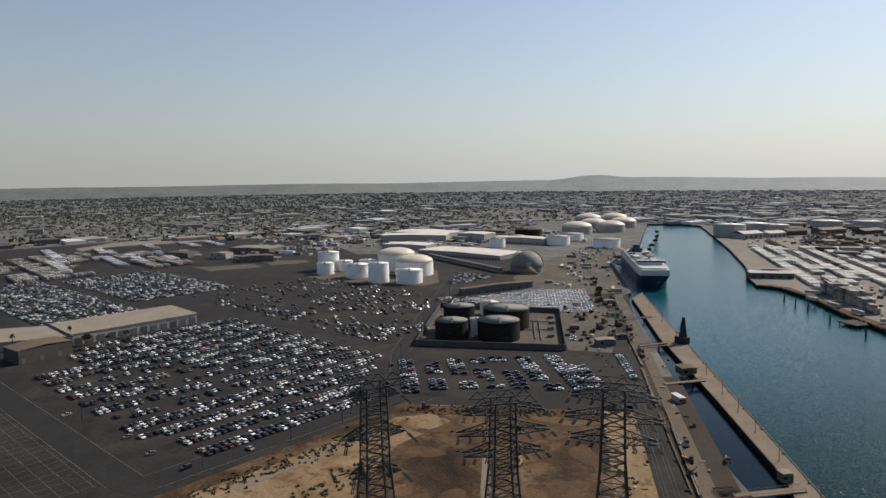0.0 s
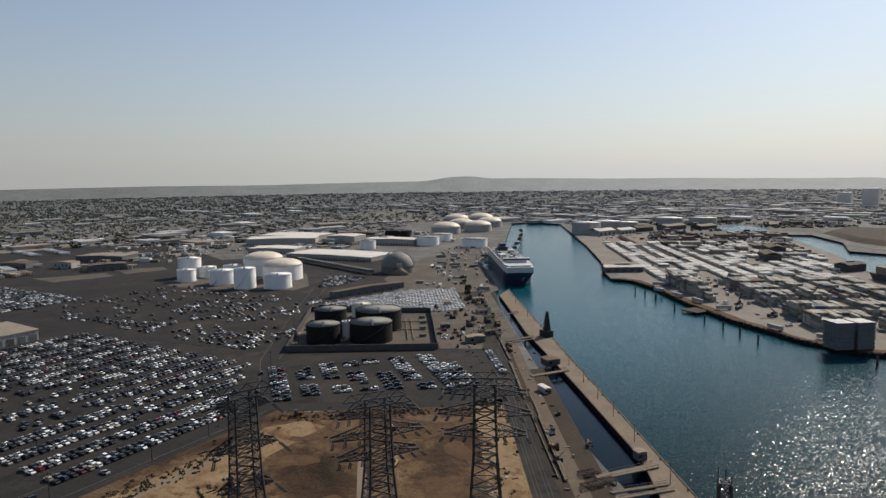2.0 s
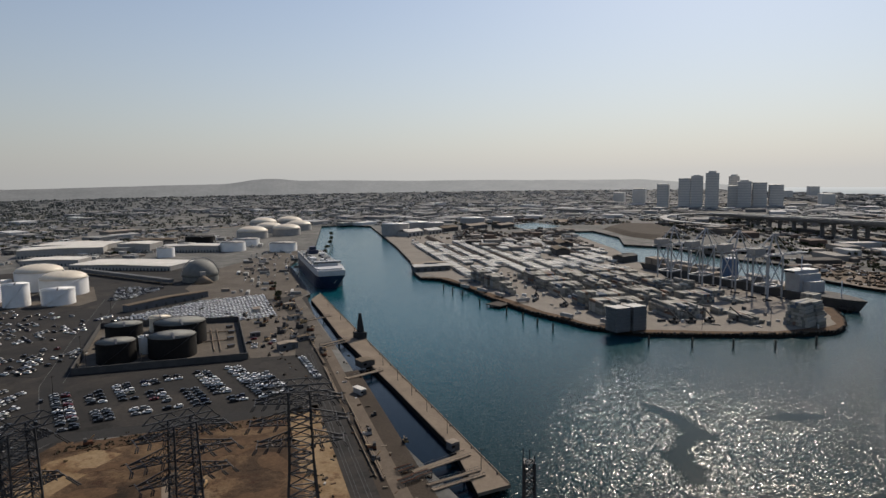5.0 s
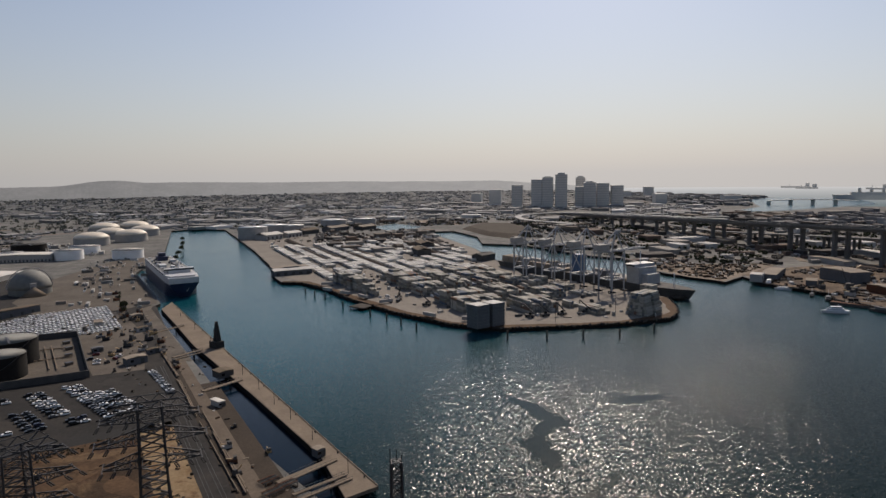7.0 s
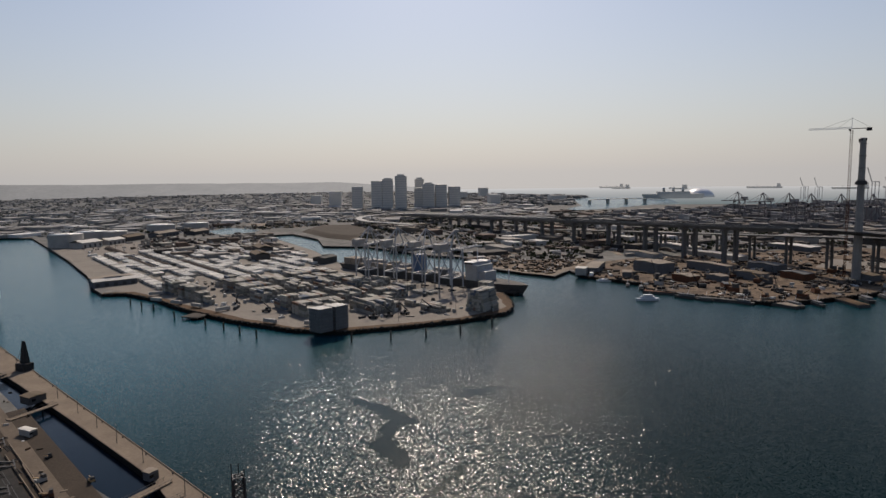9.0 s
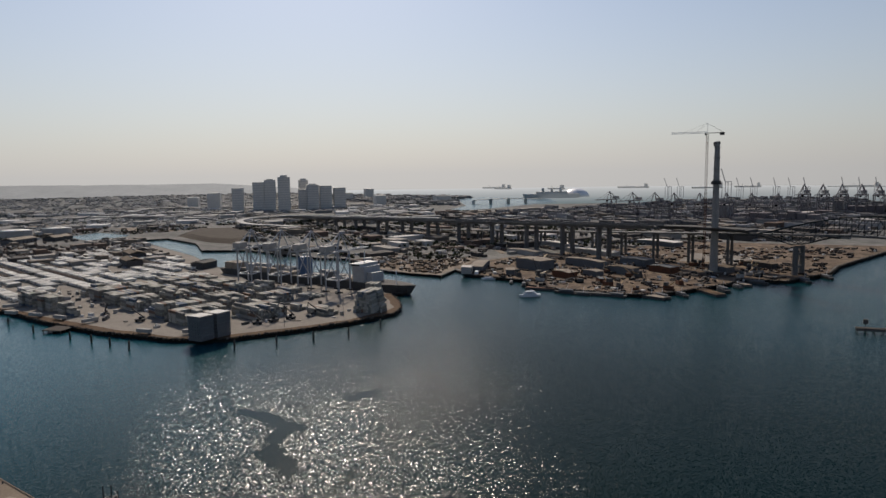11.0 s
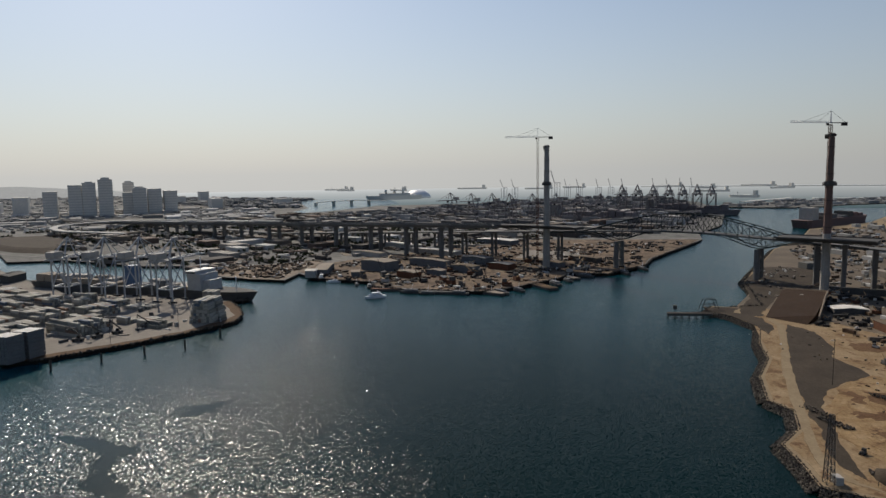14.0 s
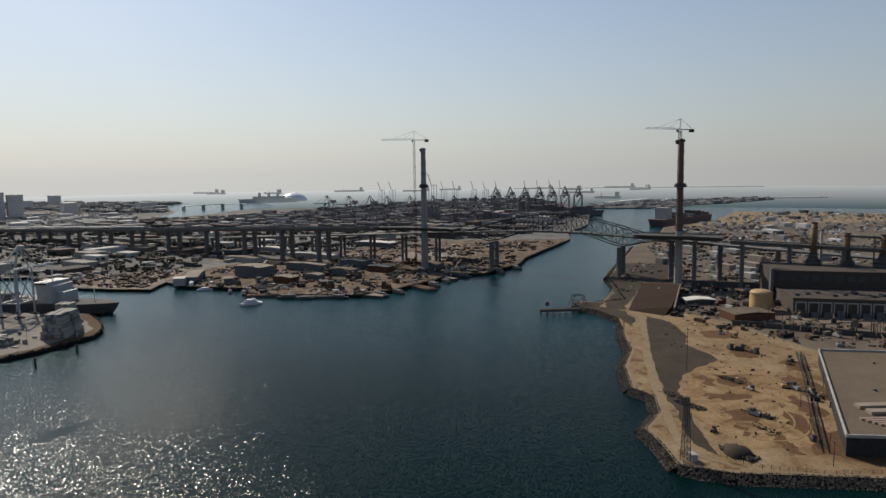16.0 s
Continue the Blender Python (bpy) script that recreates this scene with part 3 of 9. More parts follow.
for x, y, d, h, rise in ((-147, 846, 27, 23, 2.0), (-145, 811, 21, 13.5, 0.8), (-126, 842, 21, 12, 0.8), (-101, 780, 28, 15.5, 0.8), (-96, 840, 22, 13, 0.8), (-73, 743, 23.5, 21.5, 0.8), (-38, 736, 30, 14.5, 0.8)):
    storage_tank(x, y, d / 2, h, M_WHITE, M_WHITE, WT, rise, group="white tank farm")
for x, y, d, h, rise in ((-60, 846, 48, 20, 8), (-35, 798, 46, 16.5, 8)):
    storage_tank(x, y, d / 2, h, M_WHITE, M_CREAM, "large white tank with a pale tan domed roof", rise, group="white tank farm")
BT = "black storage tank with a dusty grey roof inside a bunded yard"
for x, y, d, h in ((12, 508, 24.5, 18.5), (49, 512, 36, 15.5), (5.7, 479, 24.5, 13.5), (40, 476, 31, 14)):
    storage_tank(x, y, d / 2, h, M_BLACK, M_TANKTOP, BT, 0.9, group="black tank farm")
storage_tank(39, 560, 8, 11, M_CREAM, M_CREAM, "small cream storage tank behind the black tanks", 0.6)
storage_tank(24, 490, 4.2, 12, M_WHITE, M_WHITE, "slim white tank between the black tanks", 0.4, stair=False)
for x, y, d, h, rise in ((270, 1330, 60, 13, 11), (345, 1360, 58, 13, 10), (346, 1575, 62, 14, 11), (410, 1585, 62, 14, 11), (330, 1450, 58, 12, 10), (400, 1470, 58, 12, 10)):
    storage_tank(x, y, d / 2, h, M_WALL, M_CREAM, "white storage tank with a cream domed roof", rise, stair=False, group="domed tanks")
for x, y, d, h, mm in ((195, 1120, 40, 14, M_WHITE), (265, 1070, 44, 13, M_WHITE), (165, 1275, 52, 13, M_BLACK), (90, 1090, 26, 14, M_WHITE), (130, 1180, 30, 11, M_WHITE), (230, 1190, 46, 12, M_WHITE)):
    storage_tank(x, y, d / 2, h, mm, mm if mm is M_BLACK else M_WALL, "flat-topped storage tank in the far tank farm", 0.7, stair=False, group="far tanks")
for x, y, d, h in ((533, 1230, 56, 22), (610, 1300, 60, 18), (640, 1275, 50, 17), (800, 1380, 60, 15), (880, 1370, 56, 14)):
    storage_tank(x, y, d / 2, h, M_WALL, M_WHITE, "pale tank with a white top at the channel's end", 0.6, stair=False, group="channel tanks")
storage_tank(567, -238, 9, 14.5, M_YELLOW, M_YELLOW, "ochre-painted domed water tank by the power plant", 3.2)

# storage dome, grey, on the quay terminal
t = thing("storage_dome", pose(103, 812, LAND), "weathered grey storage dome with a conveyor gantry", "dome")
bm = bmesh.new()
tube(bm, 0, 0, 0, 6, 20, n=40, caps=False)
dome(bm, 0, 0, 6, 20, 19, 40, 8)
part("shell", bm, M_TANKTOP, t)
bm = bmesh.new()
for k in range(12):
    a0, a1 = math.pi * k / 12, math.pi * (k + 1) / 12
    beam(bm, (21 * math.cos(a0), 2, 6 + 21 * math.sin(a0)), (21 * math.cos(a1), 2, 6 + 21 * math.sin(a1)), 1.6, 0.8)
part("arch_rib", bm, M_WALL, t)
bm = bmesh.new()
box(bm, -3, 3, -21.5, -18.5, 8, 13)
part("hatch_house", bm, M_WALL, t)
bm = bmesh.new()
tube(bm, 0, -22, 0, 9, 12, 1.5, n=28)
part("spill_heap", bm, M_CONCRETE, t)

# bund walls
bm = bmesh.new()
bund = [(-20, 457), (82, 438), (99, 560), (-3, 592)]
for (x0, y0), (x1, y1) in zip(bund, bund[1:] + bund[:1]):
    beam(bm, (x0, y0, LAND + 2.2), (x1, y1, LAND + 2.2), 0.6, 4.4)
solid("bund_wall", bm, M_WALLDARK, "dark grey concrete bund wall round the black tanks", "wall", kind="structure")
sheet("bund_floor", [(-19, 458), (81, 440), (98, 559), (-3, 590)], M_YARD, "brown earth floor of the tank bund", 0.11)

# pipework and pale blocks on the bund floor
for p, q in (((66, 470), (74, 540)), ((70, 468), (78, 538)), ((58, 500), (84, 496)), ((20, 470), (24, 540)), ((60, 530), (90, 524))):
    t = thing("bund_pipe", pose(0, 0, 0), "pale pipe run on low blocks in the bund", "pipe", "bund pipes")
    bm = bmesh.new()
    beam(bm, (*p, LAND + 0.9), (*q, LAND + 0.9), 0.6)
    part("pipe_run", bm, M_CONCRETE, t)
    for k in range(6):
        f = (k + 0.5) / 6
        x, y = p[0] + (q[0] - p[0]) * f, p[1] + (q[1] - p[1]) * f
        bm = bmesh.new()
        box(bm, x - 0.4, x + 0.4, y - 0.4, y + 0.4, LAND + 0.1, LAND + 0.65)
        part("block", bm, M_CONCRETE, t)
for x, y in ((78, 476), (82, 500), (86, 520), (88, 540), (70, 552), (64, 556)):
    t = thing("valve_box", pose(x, y, LAND + 0.11, 0, 0, 10), "pale concrete valve box in the bund", "box", "bund valve boxes")
    bm = bmesh.new()
    box(bm, -2.2, 2.2, -1.4, 1.4, 0, 1.8)
    part("body", bm, M_CONCRETE, t)
    bm = bmesh.new()
    box(bm, -2.35, 2.35, -1.55, 1.55, 1.8, 2.0)
    part("lid", bm, M_STEEL, t)

# ---- cars ----
def car_shell(bm, m, kind=0):
    """One closed car body: side profile of bonnet, screen, roof and tail, narrowed at the roof. Glass faces carry material 1."""
    if kind == 0:
        prof = [(-2.25, 0.3), (-2.3, 0.75), (-2.1, 0.98), (-1.55, 1.02), (-0.95, 1.43), (0.35, 1.46), (1.05, 1.0), (2.1, 0.82), (2.3, 0.6), (2.3, 0.3)]
        glass = (3, 5)
    else:
        prof = [(-2.3, 0.35), (-2.35, 1.0), (-2.2, 1.15), (-2.05, 1.68), (-1.5, 1.74), (0.35, 1.72), (1.1, 1.14), (2.15, 0.98), (2.35, 0.7), (2.3, 0.35)]
        glass = (2, 5)
    sides = []
    for s in (-1, 1):
        sides.append([bm.verts.new(m @ Vector((s * (0.92 if z < 1.2 else 0.70), y, z))) for y, z in prof])
    a, b = sides
    n = len(prof)
    for i in range(n):
        f = bm.faces.new((a[i], a[(i + 1) % n], b[(i + 1) % n], b[i]))
        if i in glass:
            f.material_index = 1
    for q, w in ((a, 1), (b, 0)):
        lo = [q[0], q[1], q[2], q[6], q[7], q[8], q[9]]
        hi = [q[2], q[3], q[4], q[5], q[6]]
        bm.faces.new(lo if w else lo[::-1])
        bm.faces.new(hi if w else hi[::-1]).material_index = 1


def car_wheel(bm, m):
    vs = [[bm.verts.new(m @ Vector((s, 0.33 * math.cos(2 * math.pi * k / 10), 0.33 + 0.33 * math.sin(2 * math.pi * k / 10)))) for k in range(10)] for s in (-0.11, 0.11)]
    for k in range(10):
        bm.faces.new((vs[0][k], vs[0][(k + 1) % 10], vs[1][(k + 1) % 10], vs[1][k]))
    bm.faces.new(vs[0][::-1])
    bm.faces.new(vs[1])


def car_model(kind):
    I = Matrix.Identity(4)
    bm = bmesh.new()
    car_shell(bm, I, kind)
    body = new("car", mesh_of("car", bm, M_CAR, M_GLASS))
    tagged(body, "parked saloon car on the storage asphalt" if kind == 0 else "parked sport utility car on the storage asphalt", "car", "stored cars")
    bm = bmesh.new()
    car_wheel(bm, I)
    wm = mesh_of("wheel", bm, M_TYRE)
    for x in (-0.82, 0.82):
        for y in (-1.4, 1.4):
            part("wheel", wm, None, body).location = (x, y, 0)
    return body


rng = random.Random(7)
SPOTS = []          # x, y, turn of every parked car


def row_of_cars(p, q, heading, pitch=2.75, fill=0.9, jitter=0.25):
    d = Vector((q[0] - p[0], q[1] - p[1]))
    n = int(d.length / pitch)
    for k in range(n):
        if rng.random() > fill:
            continue
        s = (k + 0.5) / n
        SPOTS.append((p[0] + d.x * s + rng.uniform(-jitter, jitter), p[1] + d.y * s + rng.uniform(-jitter, jitter), heading + rng.choice((0, 0, 180)) + rng.uniform(-2, 2)))


def gap(u, v, s=0.02):
    return noise.noise((u * s, v * s, 3.3))


# the big field: double rows along u
for k in range(14):
    for off in (0.0, 5.1):
        v = 261 + 17.9 * k + off
        for j in range(17):
            ua, ub = 124 + j * 10.5, 124 + (j + 1) * 10.5
            x, y = uv(ub, v)
            if (x > -40 and y > 350) or ub > 300 or (v > 455 and ua < 152) or (v > 498 and ua < 175):
                continue
            d = gap(ua, v, 0.03)
            full = 0.98 if d > -0.34 else 0.7
            if 322 < v < 425 and ua < 196:
                full = 0.85 if d > 0.05 else 0.3
            if v < 300 and ua < 132:
                full = 0.0
            row_of_cars(uv(ua, v), uv(ub, v), 48, 3.4, full, 0.08)
# the two far fields
for k in range(17):
    v = 600 + 16.4 * k
    for off in (0, 5.4):
        row_of_cars(uv(174, v + off), uv(256, v + off), 48, 2.9, 0.93)
for k in range(13):
    v = 652 + 15.5 * k
    for off in (0, 5.4):
        row_of_cars(uv(272, v + off), uv(380, v + off), 48, 2.9, 0.93)
LOOSE = []
# loose groups beyond the service road
for i in range(31):
    for j in range(33):
        u, v = 318 + 5.3 * i, 352 + 8.9 * j
        thin = 0.30 + 0.55 * noise.noise((u * 0.02, v * 0.016, 6.6)) + 0.25 * noise.noise((u * 0.004, v * 0.11, 2.2))
        if rng.random() < thin:
            LOOSE.append((*uv(u + rng.uniform(-0.8, 0.8), v + rng.uniform(-1.2, 1.2)), 48 + rng.choice((0, 0, 180)) + rng.uniform(-6, 6)))
SPOTS.extend(LOOSE)
# fenced lot by the dirt yard: pairs of files running away from the road
for x, y0, y1, full in ((-21, 353, 418, 0.97), (-5, 358, 378, 0.95), (-5, 388, 414, 0.5), (12, 358, 372, 0.7), (10, 386, 420, 0.75), (27, 358, 366, 0.8), (24, 372, 398, 0.7), (25, 408, 422, 0.8), (41, 357, 392, 0.75), (38, 412, 424, 0.8), (59, 354, 366, 0.8), (55, 372, 424, 0.65), (74, 354, 424, 0.97), (84, 354, 402, 0.9)):
    for off in (0, 5.3):
        row_of_cars((x + off - 0.1 * (y0 - 353), y0), (x + off - 0.1 * (y1 - 353), y1), 84, 4.2 if full > 0.9 else 5.4, 0.97, 0.2)
row_of_cars((110, 372), (114, 424), 84, 2.7, 0.9)
# dense new cars behind the black tanks
FIRST, SPOTS = SPOTS, []
for k in range(15):
    y = 565 + 7.4 * k
    row_of_cars((max(6, 96 - (y - 560) * 1.35) if y < 622 else 6 + (y - 622) * 1.6, y), (136 + (y - 595) * 0.12, y + 2), 10, 3.1, 0.98, 0.1)
NEW_CARS, SPOTS = SPOTS, FIRST
for k in range(7):
    row_of_cars((4 + 2 * k, 722 + 13 * k), (30 + 5 * k, 732 + 7 * k), 20, 2.8, 0.9)
for x, y, a in ((-86, 281, 48), (-107, 262, 140), (-128, 277, 138), (-147, 296, 140), (-192, 326, 140), (-33, 372, 4), (-33, 408, 4), (92, 466, 70), (94, 474, 75), (91, 480, 80), (104, 470, 20), (108, 476, 30), (97, 490, 70)):
    SPOTS.append((x, y, a))

models = [car_model(0), car_model(1)]
SPOTS.sort(key=lambda s: (s[0] + 20) ** 2 + (s[1] - 200) ** 2)
for i, (x, y, a) in enumerate(SPOTS[:300]):
    m = pose(x, y, LAND + 0.12, 0, 0, a)
    if i < 2:
        models[i].matrix_basis = m
    else:
        copy_thing(models[rng.random() < 0.45], m)
bm = bmesh.new()
for x, y, a in SPOTS[300:]:
    car_shell(bm, pose(x, y, LAND + 0.08, 0, 0, a), int(rng.random() < 0.45))
bn = bmesh.new()
for x, y, a in NEW_CARS:
    car_shell(bn, pose(x, y, LAND + 0.08, 0, 0, a), int(rng.random() < 0.6))
solid("new_cars", bn, [M_NEWCARS, M_GLASS], "close-packed rows of new white cars behind the tanks", "cars", kind="stuff")
solid("parked_cars", bm, [M_CARS, M_GLASS], "hundreds of stored cars in close rows on asphalt", "cars", kind="stuff")

# ---- car carrier at the quay ----
def car_carrier():
    s = thing("car_carrier_ship", pose(222, 688, 0, 0, 0, -9.2), "white and dark blue car carrier ship moored at the quay", "ship")
    L, W = 200.0, 32.0

    def half(y, z):
        bow = max(0.0, 1 - y / 26.0)
        stern = max(0.0, (y - 188) / 30.0)
        flare = 0.55 if z < 1 else (0.28 if z < 9 else 0.06)
        return W / 2 * (1 - flare * bow ** 1.6 * 1.45) * (1 - 0.25 * stern)

    def hull(z0, z1, name, material, extra=0.0):
        bm = bmesh.new()
        ys = [0, 3, 7, 12, 18, 26, 60, 120, 188, L]
        rows = []
        for z in (z0, (z0 + z1) / 2, z1):
            push = (6.5 if z < 1 else (3.0 if z < 9 else 0))
            r = [Vector((-half(y, z) - extra, y + push * max(0, 1 - y / 26), z)) for y in ys] + [Vector((half(y, z) + extra, y + push * max(0, 1 - y / 26), z)) for y in reversed(ys)]
            rows.append([bm.verts.new(v) for v in r])
        n = len(rows[0])
        for p, q in zip(rows, rows[1:]):
            for i in range(n):
                bm.faces.new((p[i], p[(i + 1) % n], q[(i + 1) % n], q[i]))
        bm.faces.new(rows[-1])
        bm.faces.new(rows[0][::-1])
        part(name, bm, material, s)

    hull(-2, 14.5, "lower_hull", M_BLUE)
    hull(14.55, 20.5, "upper_band", M_CARRIER, 0.1)
    bm = bmesh.new()
    prism(bm, [(-15.7, 14), (-12, 4), (12, 4), (15.7, 14), (15.7, 196), (-15.7, 196)], 20.5, 22.0)
    part("garage_deck", bm, M_CARRIER, s)
    bm = bmesh.new()
    for k in range(9):
        beam(bm, (-15.9, 30 + 18 * k, 20.9), (-15.9, 42 + 18 * k, 20.9), 0.3, 1.0)
        beam(bm, (15.9, 30 + 18 * k, 20.9), (15.9, 42 + 18 * k, 20.9), 0.3, 1.0)
    part("vent_louvre", bm, M_WALLDARK, s)
    bm = bmesh.new()
    box(bm, -11, 11, 26, 40, 22.0, 24.6)
    box(bm, -15, 15, 28, 34, 24.6, 27.0)
    part("bridge_house", bm, M_CARRIER, s)
    bm = bmesh.new()
    box(bm, -15.1, 15.1, 27.9, 28.0, 25.2, 26.4)
    part("bridge_windows", bm, M_GLASS, s)
    bm = bmesh.new()
    box(bm, -6, 6, 150, 168, 22.0, 27)
    box(bm, -4, 4, 154, 164, 27, 31)
    part("funnel", bm, M_BLUE, s)
    for x, y, w, l, h in ((-9, 50, 5, 16, 2.2), (8, 55, 6, 20, 1.8), (-8, 85, 7, 18, 2.4), (7, 92, 5, 24, 1.6), (-9, 120, 5, 14, 2.0), (9, 130, 6, 12, 2.6), (0, 66, 4, 10, 3.0)):
        bm = bmesh.new()
        box(bm, x - w / 2, x + w / 2, y, y + l, 22.0, 22.0 + h)
        part("deck_house", bm, M_WALLGREY if w == 5 else M_CARRIER, s)
    for k in range(16):
        bm = bmesh.new()
        x, y = (-1) ** k * (4 + 2.2 * (k % 4)), 46 + 9.1 * k
        box(bm, x - 1.6, x + 1.6, y, y + 3.4, 22.0, 23.2 + 0.5 * (k % 3))
        part("roof_fan", bm, M_WALLGREY if k % 3 else M_CARRIER, s)
    for sd in (-15.5, 15.5):
        bm = bmesh.new()
        for z in (22.6, 23.2):
            beam(bm, (sd, 16, z), (sd, 195, z), 0.09)
        for k in range(46):
            beam(bm, (sd, 16 + 3.9 * k, 22.0), (sd, 16 + 3.9 * k, 23.2), 0.1)
        part("deck_rail", bm, M_CARRIER, s)
    bm = bmesh.new()
    prism(bm, [(-15.2, 45), (15.2, 45), (15.2, 195), (-15.2, 195)], 22.0, 22.06)
    part("weather_deck", bm, M_TANKTOP, s, "dusty grey weather deck")
    for x, y in ((-13, 44), (13, 44), (-13, 100), (13, 100), (-13, 140), (13, 140)):
        bm = bmesh.new()
        tube(bm, x, y, 22.0, 25.0, 0.8, 1.2, n=12)
        part("deck_vent", bm, M_CARRIER, s)
    bm = bmesh.new()
    beam(bm, (0, 31, 27), (0, 31, 34), 0.7)
    beam(bm, (-4, 31, 32), (4, 31, 32), 0.4)
    beam(bm, (-2.5, 31, 30), (2.5, 31, 30), 0.4)
    part("mast", bm, M_CARRIER, s)
    for x in (-12.5, 12.5):
        bm = bmesh.new()
        prism(bm, [(x - 1.2, 38), (x, 35.5), (x + 1.2, 38), (x + 1.2, 43), (x, 45), (x - 1.2, 43)], 22.4, 24.2)
        part("lifeboat", bm, M_CREAM, s, "orange-tan lifeboat")
    bm = bmesh.new()
    beam(bm, (5.5, 2.4, 9.5), (2.5, 3.6, 5.5), 1.3, 0.5)
    part("anchor", bm, M_CARRIER, s)


car_carrier()

# ---- lattice pylons ----
def lattice_box(bm, w0, w1, z0, z1, panels, leg, brace):
    """Four legs with crossed bracing on every face."""
    ring = []
    for k in range(panels + 1):
        t = k / panels
        w = (w0 + (w1 - w0) * t) / 2
        z = z0 + (z1 - z0) * t
        ring.append([Vector((sx * w, sy * w, z)) for sx, sy in ((-1, -1), (1, -1), (1, 1), (-1, 1))])
    for p, q in zip(ring, ring[1:]):
        for i in range(4):
            j = (i + 1) % 4
            beam(bm, p[i], q[j], brace)
            beam(bm, p[j], q[i], brace)
            beam(bm, q[i], q[j], brace)
        beam(bm, q[0], q[2], brace * 0.8)
        beam(bm, q[1], q[3], brace * 0.8)
    return ring


def pylon(x, y, height, turn, arm=13.0, arms=3, label="", peak=True, gap_=6.6, ins_=1.5):
    t = thing("transmission_pylon", pose(x, y, LAND, 0, 0, turn), label, "pylon", "pylons in the dirt yard")
    body = height * 0.55
    bm = bmesh.new()
    w = 1.0 if peak else 0.38
    r1 = lattice_box(bm, 12.0 * w, 7.4 * w, 0, body, 8, 0.4, 0.22)
    r2 = lattice_box(bm, 7.4 * w, 6.2 * w, body, height, 9, 0.4, 0.2)
    part("bracing", bm, M_STEEL, t)
    for i in range(4):
        bm = bmesh.new()
        beam(bm, r1[0][i], r1[-1][i], 0.55)
        beam(bm, r1[-1][i], r2[-1][i], 0.45)
        part("leg", bm, M_STEEL, t)
    if not peak:
        for k, (ox, oy, h_) in enumerate(((-1.4, 0.6, 3.0), (1.2, -0.8, 1.8), (0.2, 1.3, 2.4))):
            bm = bmesh.new()
            beam(bm, (ox, oy, height), (ox, oy, height + h_), 0.22)
            part("rod", bm, M_DARKSTEEL, t)
        return t
    bm = bmesh.new()
    zig = [(-10, 0), (-7.5, 2.2), (-5, 0), (-2.5, 2.2), (0, 0), (2.5, 2.2), (5, 0), (7.5, 2.2), (10, 0)]
    for (xa, za), (xb, zb) in zip(zig, zig[1:]):
        for sy in (-3.1, 3.1):
            beam(bm, (xa, sy, height + za), (xb, sy, height + zb), 0.26)
    for sy in (-3.1, 3.1):
        beam(bm, (-10, sy, height), (10, sy, height), 0.3)
        beam(bm, (-7.5, sy, height + 2.2), (7.5, sy, height + 2.2), 0.22)
    part("peak_truss", bm, M_STEEL, t)
    for k in range(arms):
        z = height - 3.5 - gap_ * k
        reach = arm + (1.8 if k == 1 else 0)
        for side in (-1, 1):
            bm = bmesh.new()
            for sy in (-1, 1):
                tip = Vector((side * reach, sy * 1.6, z + 0.3))
                root = [Vector((side * 2.8, sy * 3.0, z)), Vector((side * 2.8, sy * 3.0, z + 2.8))]
                for r in root:
                    beam(bm, r, tip, 0.3)
                for q in range(6):
                    a0, a1 = root[0].lerp(tip, q / 6), root[1].lerp(tip, q / 6)
                    b0, b1 = root[0].lerp(tip, (q + 1) / 6), root[1].lerp(tip, (q + 1) / 6)
                    beam(bm, a0, b1, 0.17)
                    beam(bm, a1, b0, 0.17)
                    beam(bm, b0, b1, 0.17)
            for q in range(7):
                x_ = side * (2.8 + (reach - 2.8) * q / 6)
                y_ = 3.0 - 1.4 * q / 6
                beam(bm, (x_, -y_, z), (x_, y_, z), 0.17)
                if q < 6:
                    x2 = side * (2.8 + (reach - 2.8) * (q + 1) / 6)
                    beam(bm, (x_, -y_, z), (x2, y_ - 0.23, z), 0.15)
            for q in (0.45, 0.75, 1.0):
                x_ = side * reach * q
                beam(bm, (x_, -3.6, z + 0.2), (x_, 3.6, z + 0.2), 0.26)
            arm_part = part("cross_arm", bm, M_STEEL, t)
            for q in ((1.0,) if ins_ > 3 else (0.45, 0.75, 1.0)):
                for sy in (-1, 1):
                    bm = bmesh.new()
                    a = Vector((side * reach * q, sy * 3.6, z + 0.1))
                    b = a + Vector((side * ins_ * 0.5, sy * ins_, -ins_ * 0.55))
                    for dx in (-0.3, 0.3):
                        beam(bm, a + Vector((dx, 0, 0)), b + Vector((dx, 0, 0)), 0.3)
                    part("insulator", bm, M_DARKSTEEL, arm_part, "dark insulator string")
    return t


PL = "dull grey steel lattice pylon with three tiers of cross arms"
pylon(-22, 199, 55, 24, 8.0, label=PL, gap_=12.5, ins_=3.4)
pylon(18, 199, 49.5, 10, 13.0, label=PL)
pylon(51, 194, 55, -16, 13.0, label=PL)
pylon(86, 123, 52, -30, label="slim dull grey steel lattice mast beside the slip", peak=False)

# ---- the slip, the finger pier and the quayside ----
def quay_x(y):
    return 134.0 + (y - 200.0) * 0.142


bm = bmesh.new()
inner = [(120, 205), (132, 246), (143, 340), (152, 426), (156, 470), (168, 545), (180, 625)]
prism(bm, inner + [(quay_x(y), y) for y in (655, 500, 350, 205)], 1.6, LAND)
solid("finger_pier", bm, M_CONCRETE, "long weathered tan concrete finger pier", "pier", kind="structure")
bm = bmesh.new()
for k in range(110):
    y = 207 + 4.05 * k
    for off in (0.6, 4.5, 8.0):
        tube(bm, quay_x(y) - off, y, -3, 1.7, 0.35, n=8)
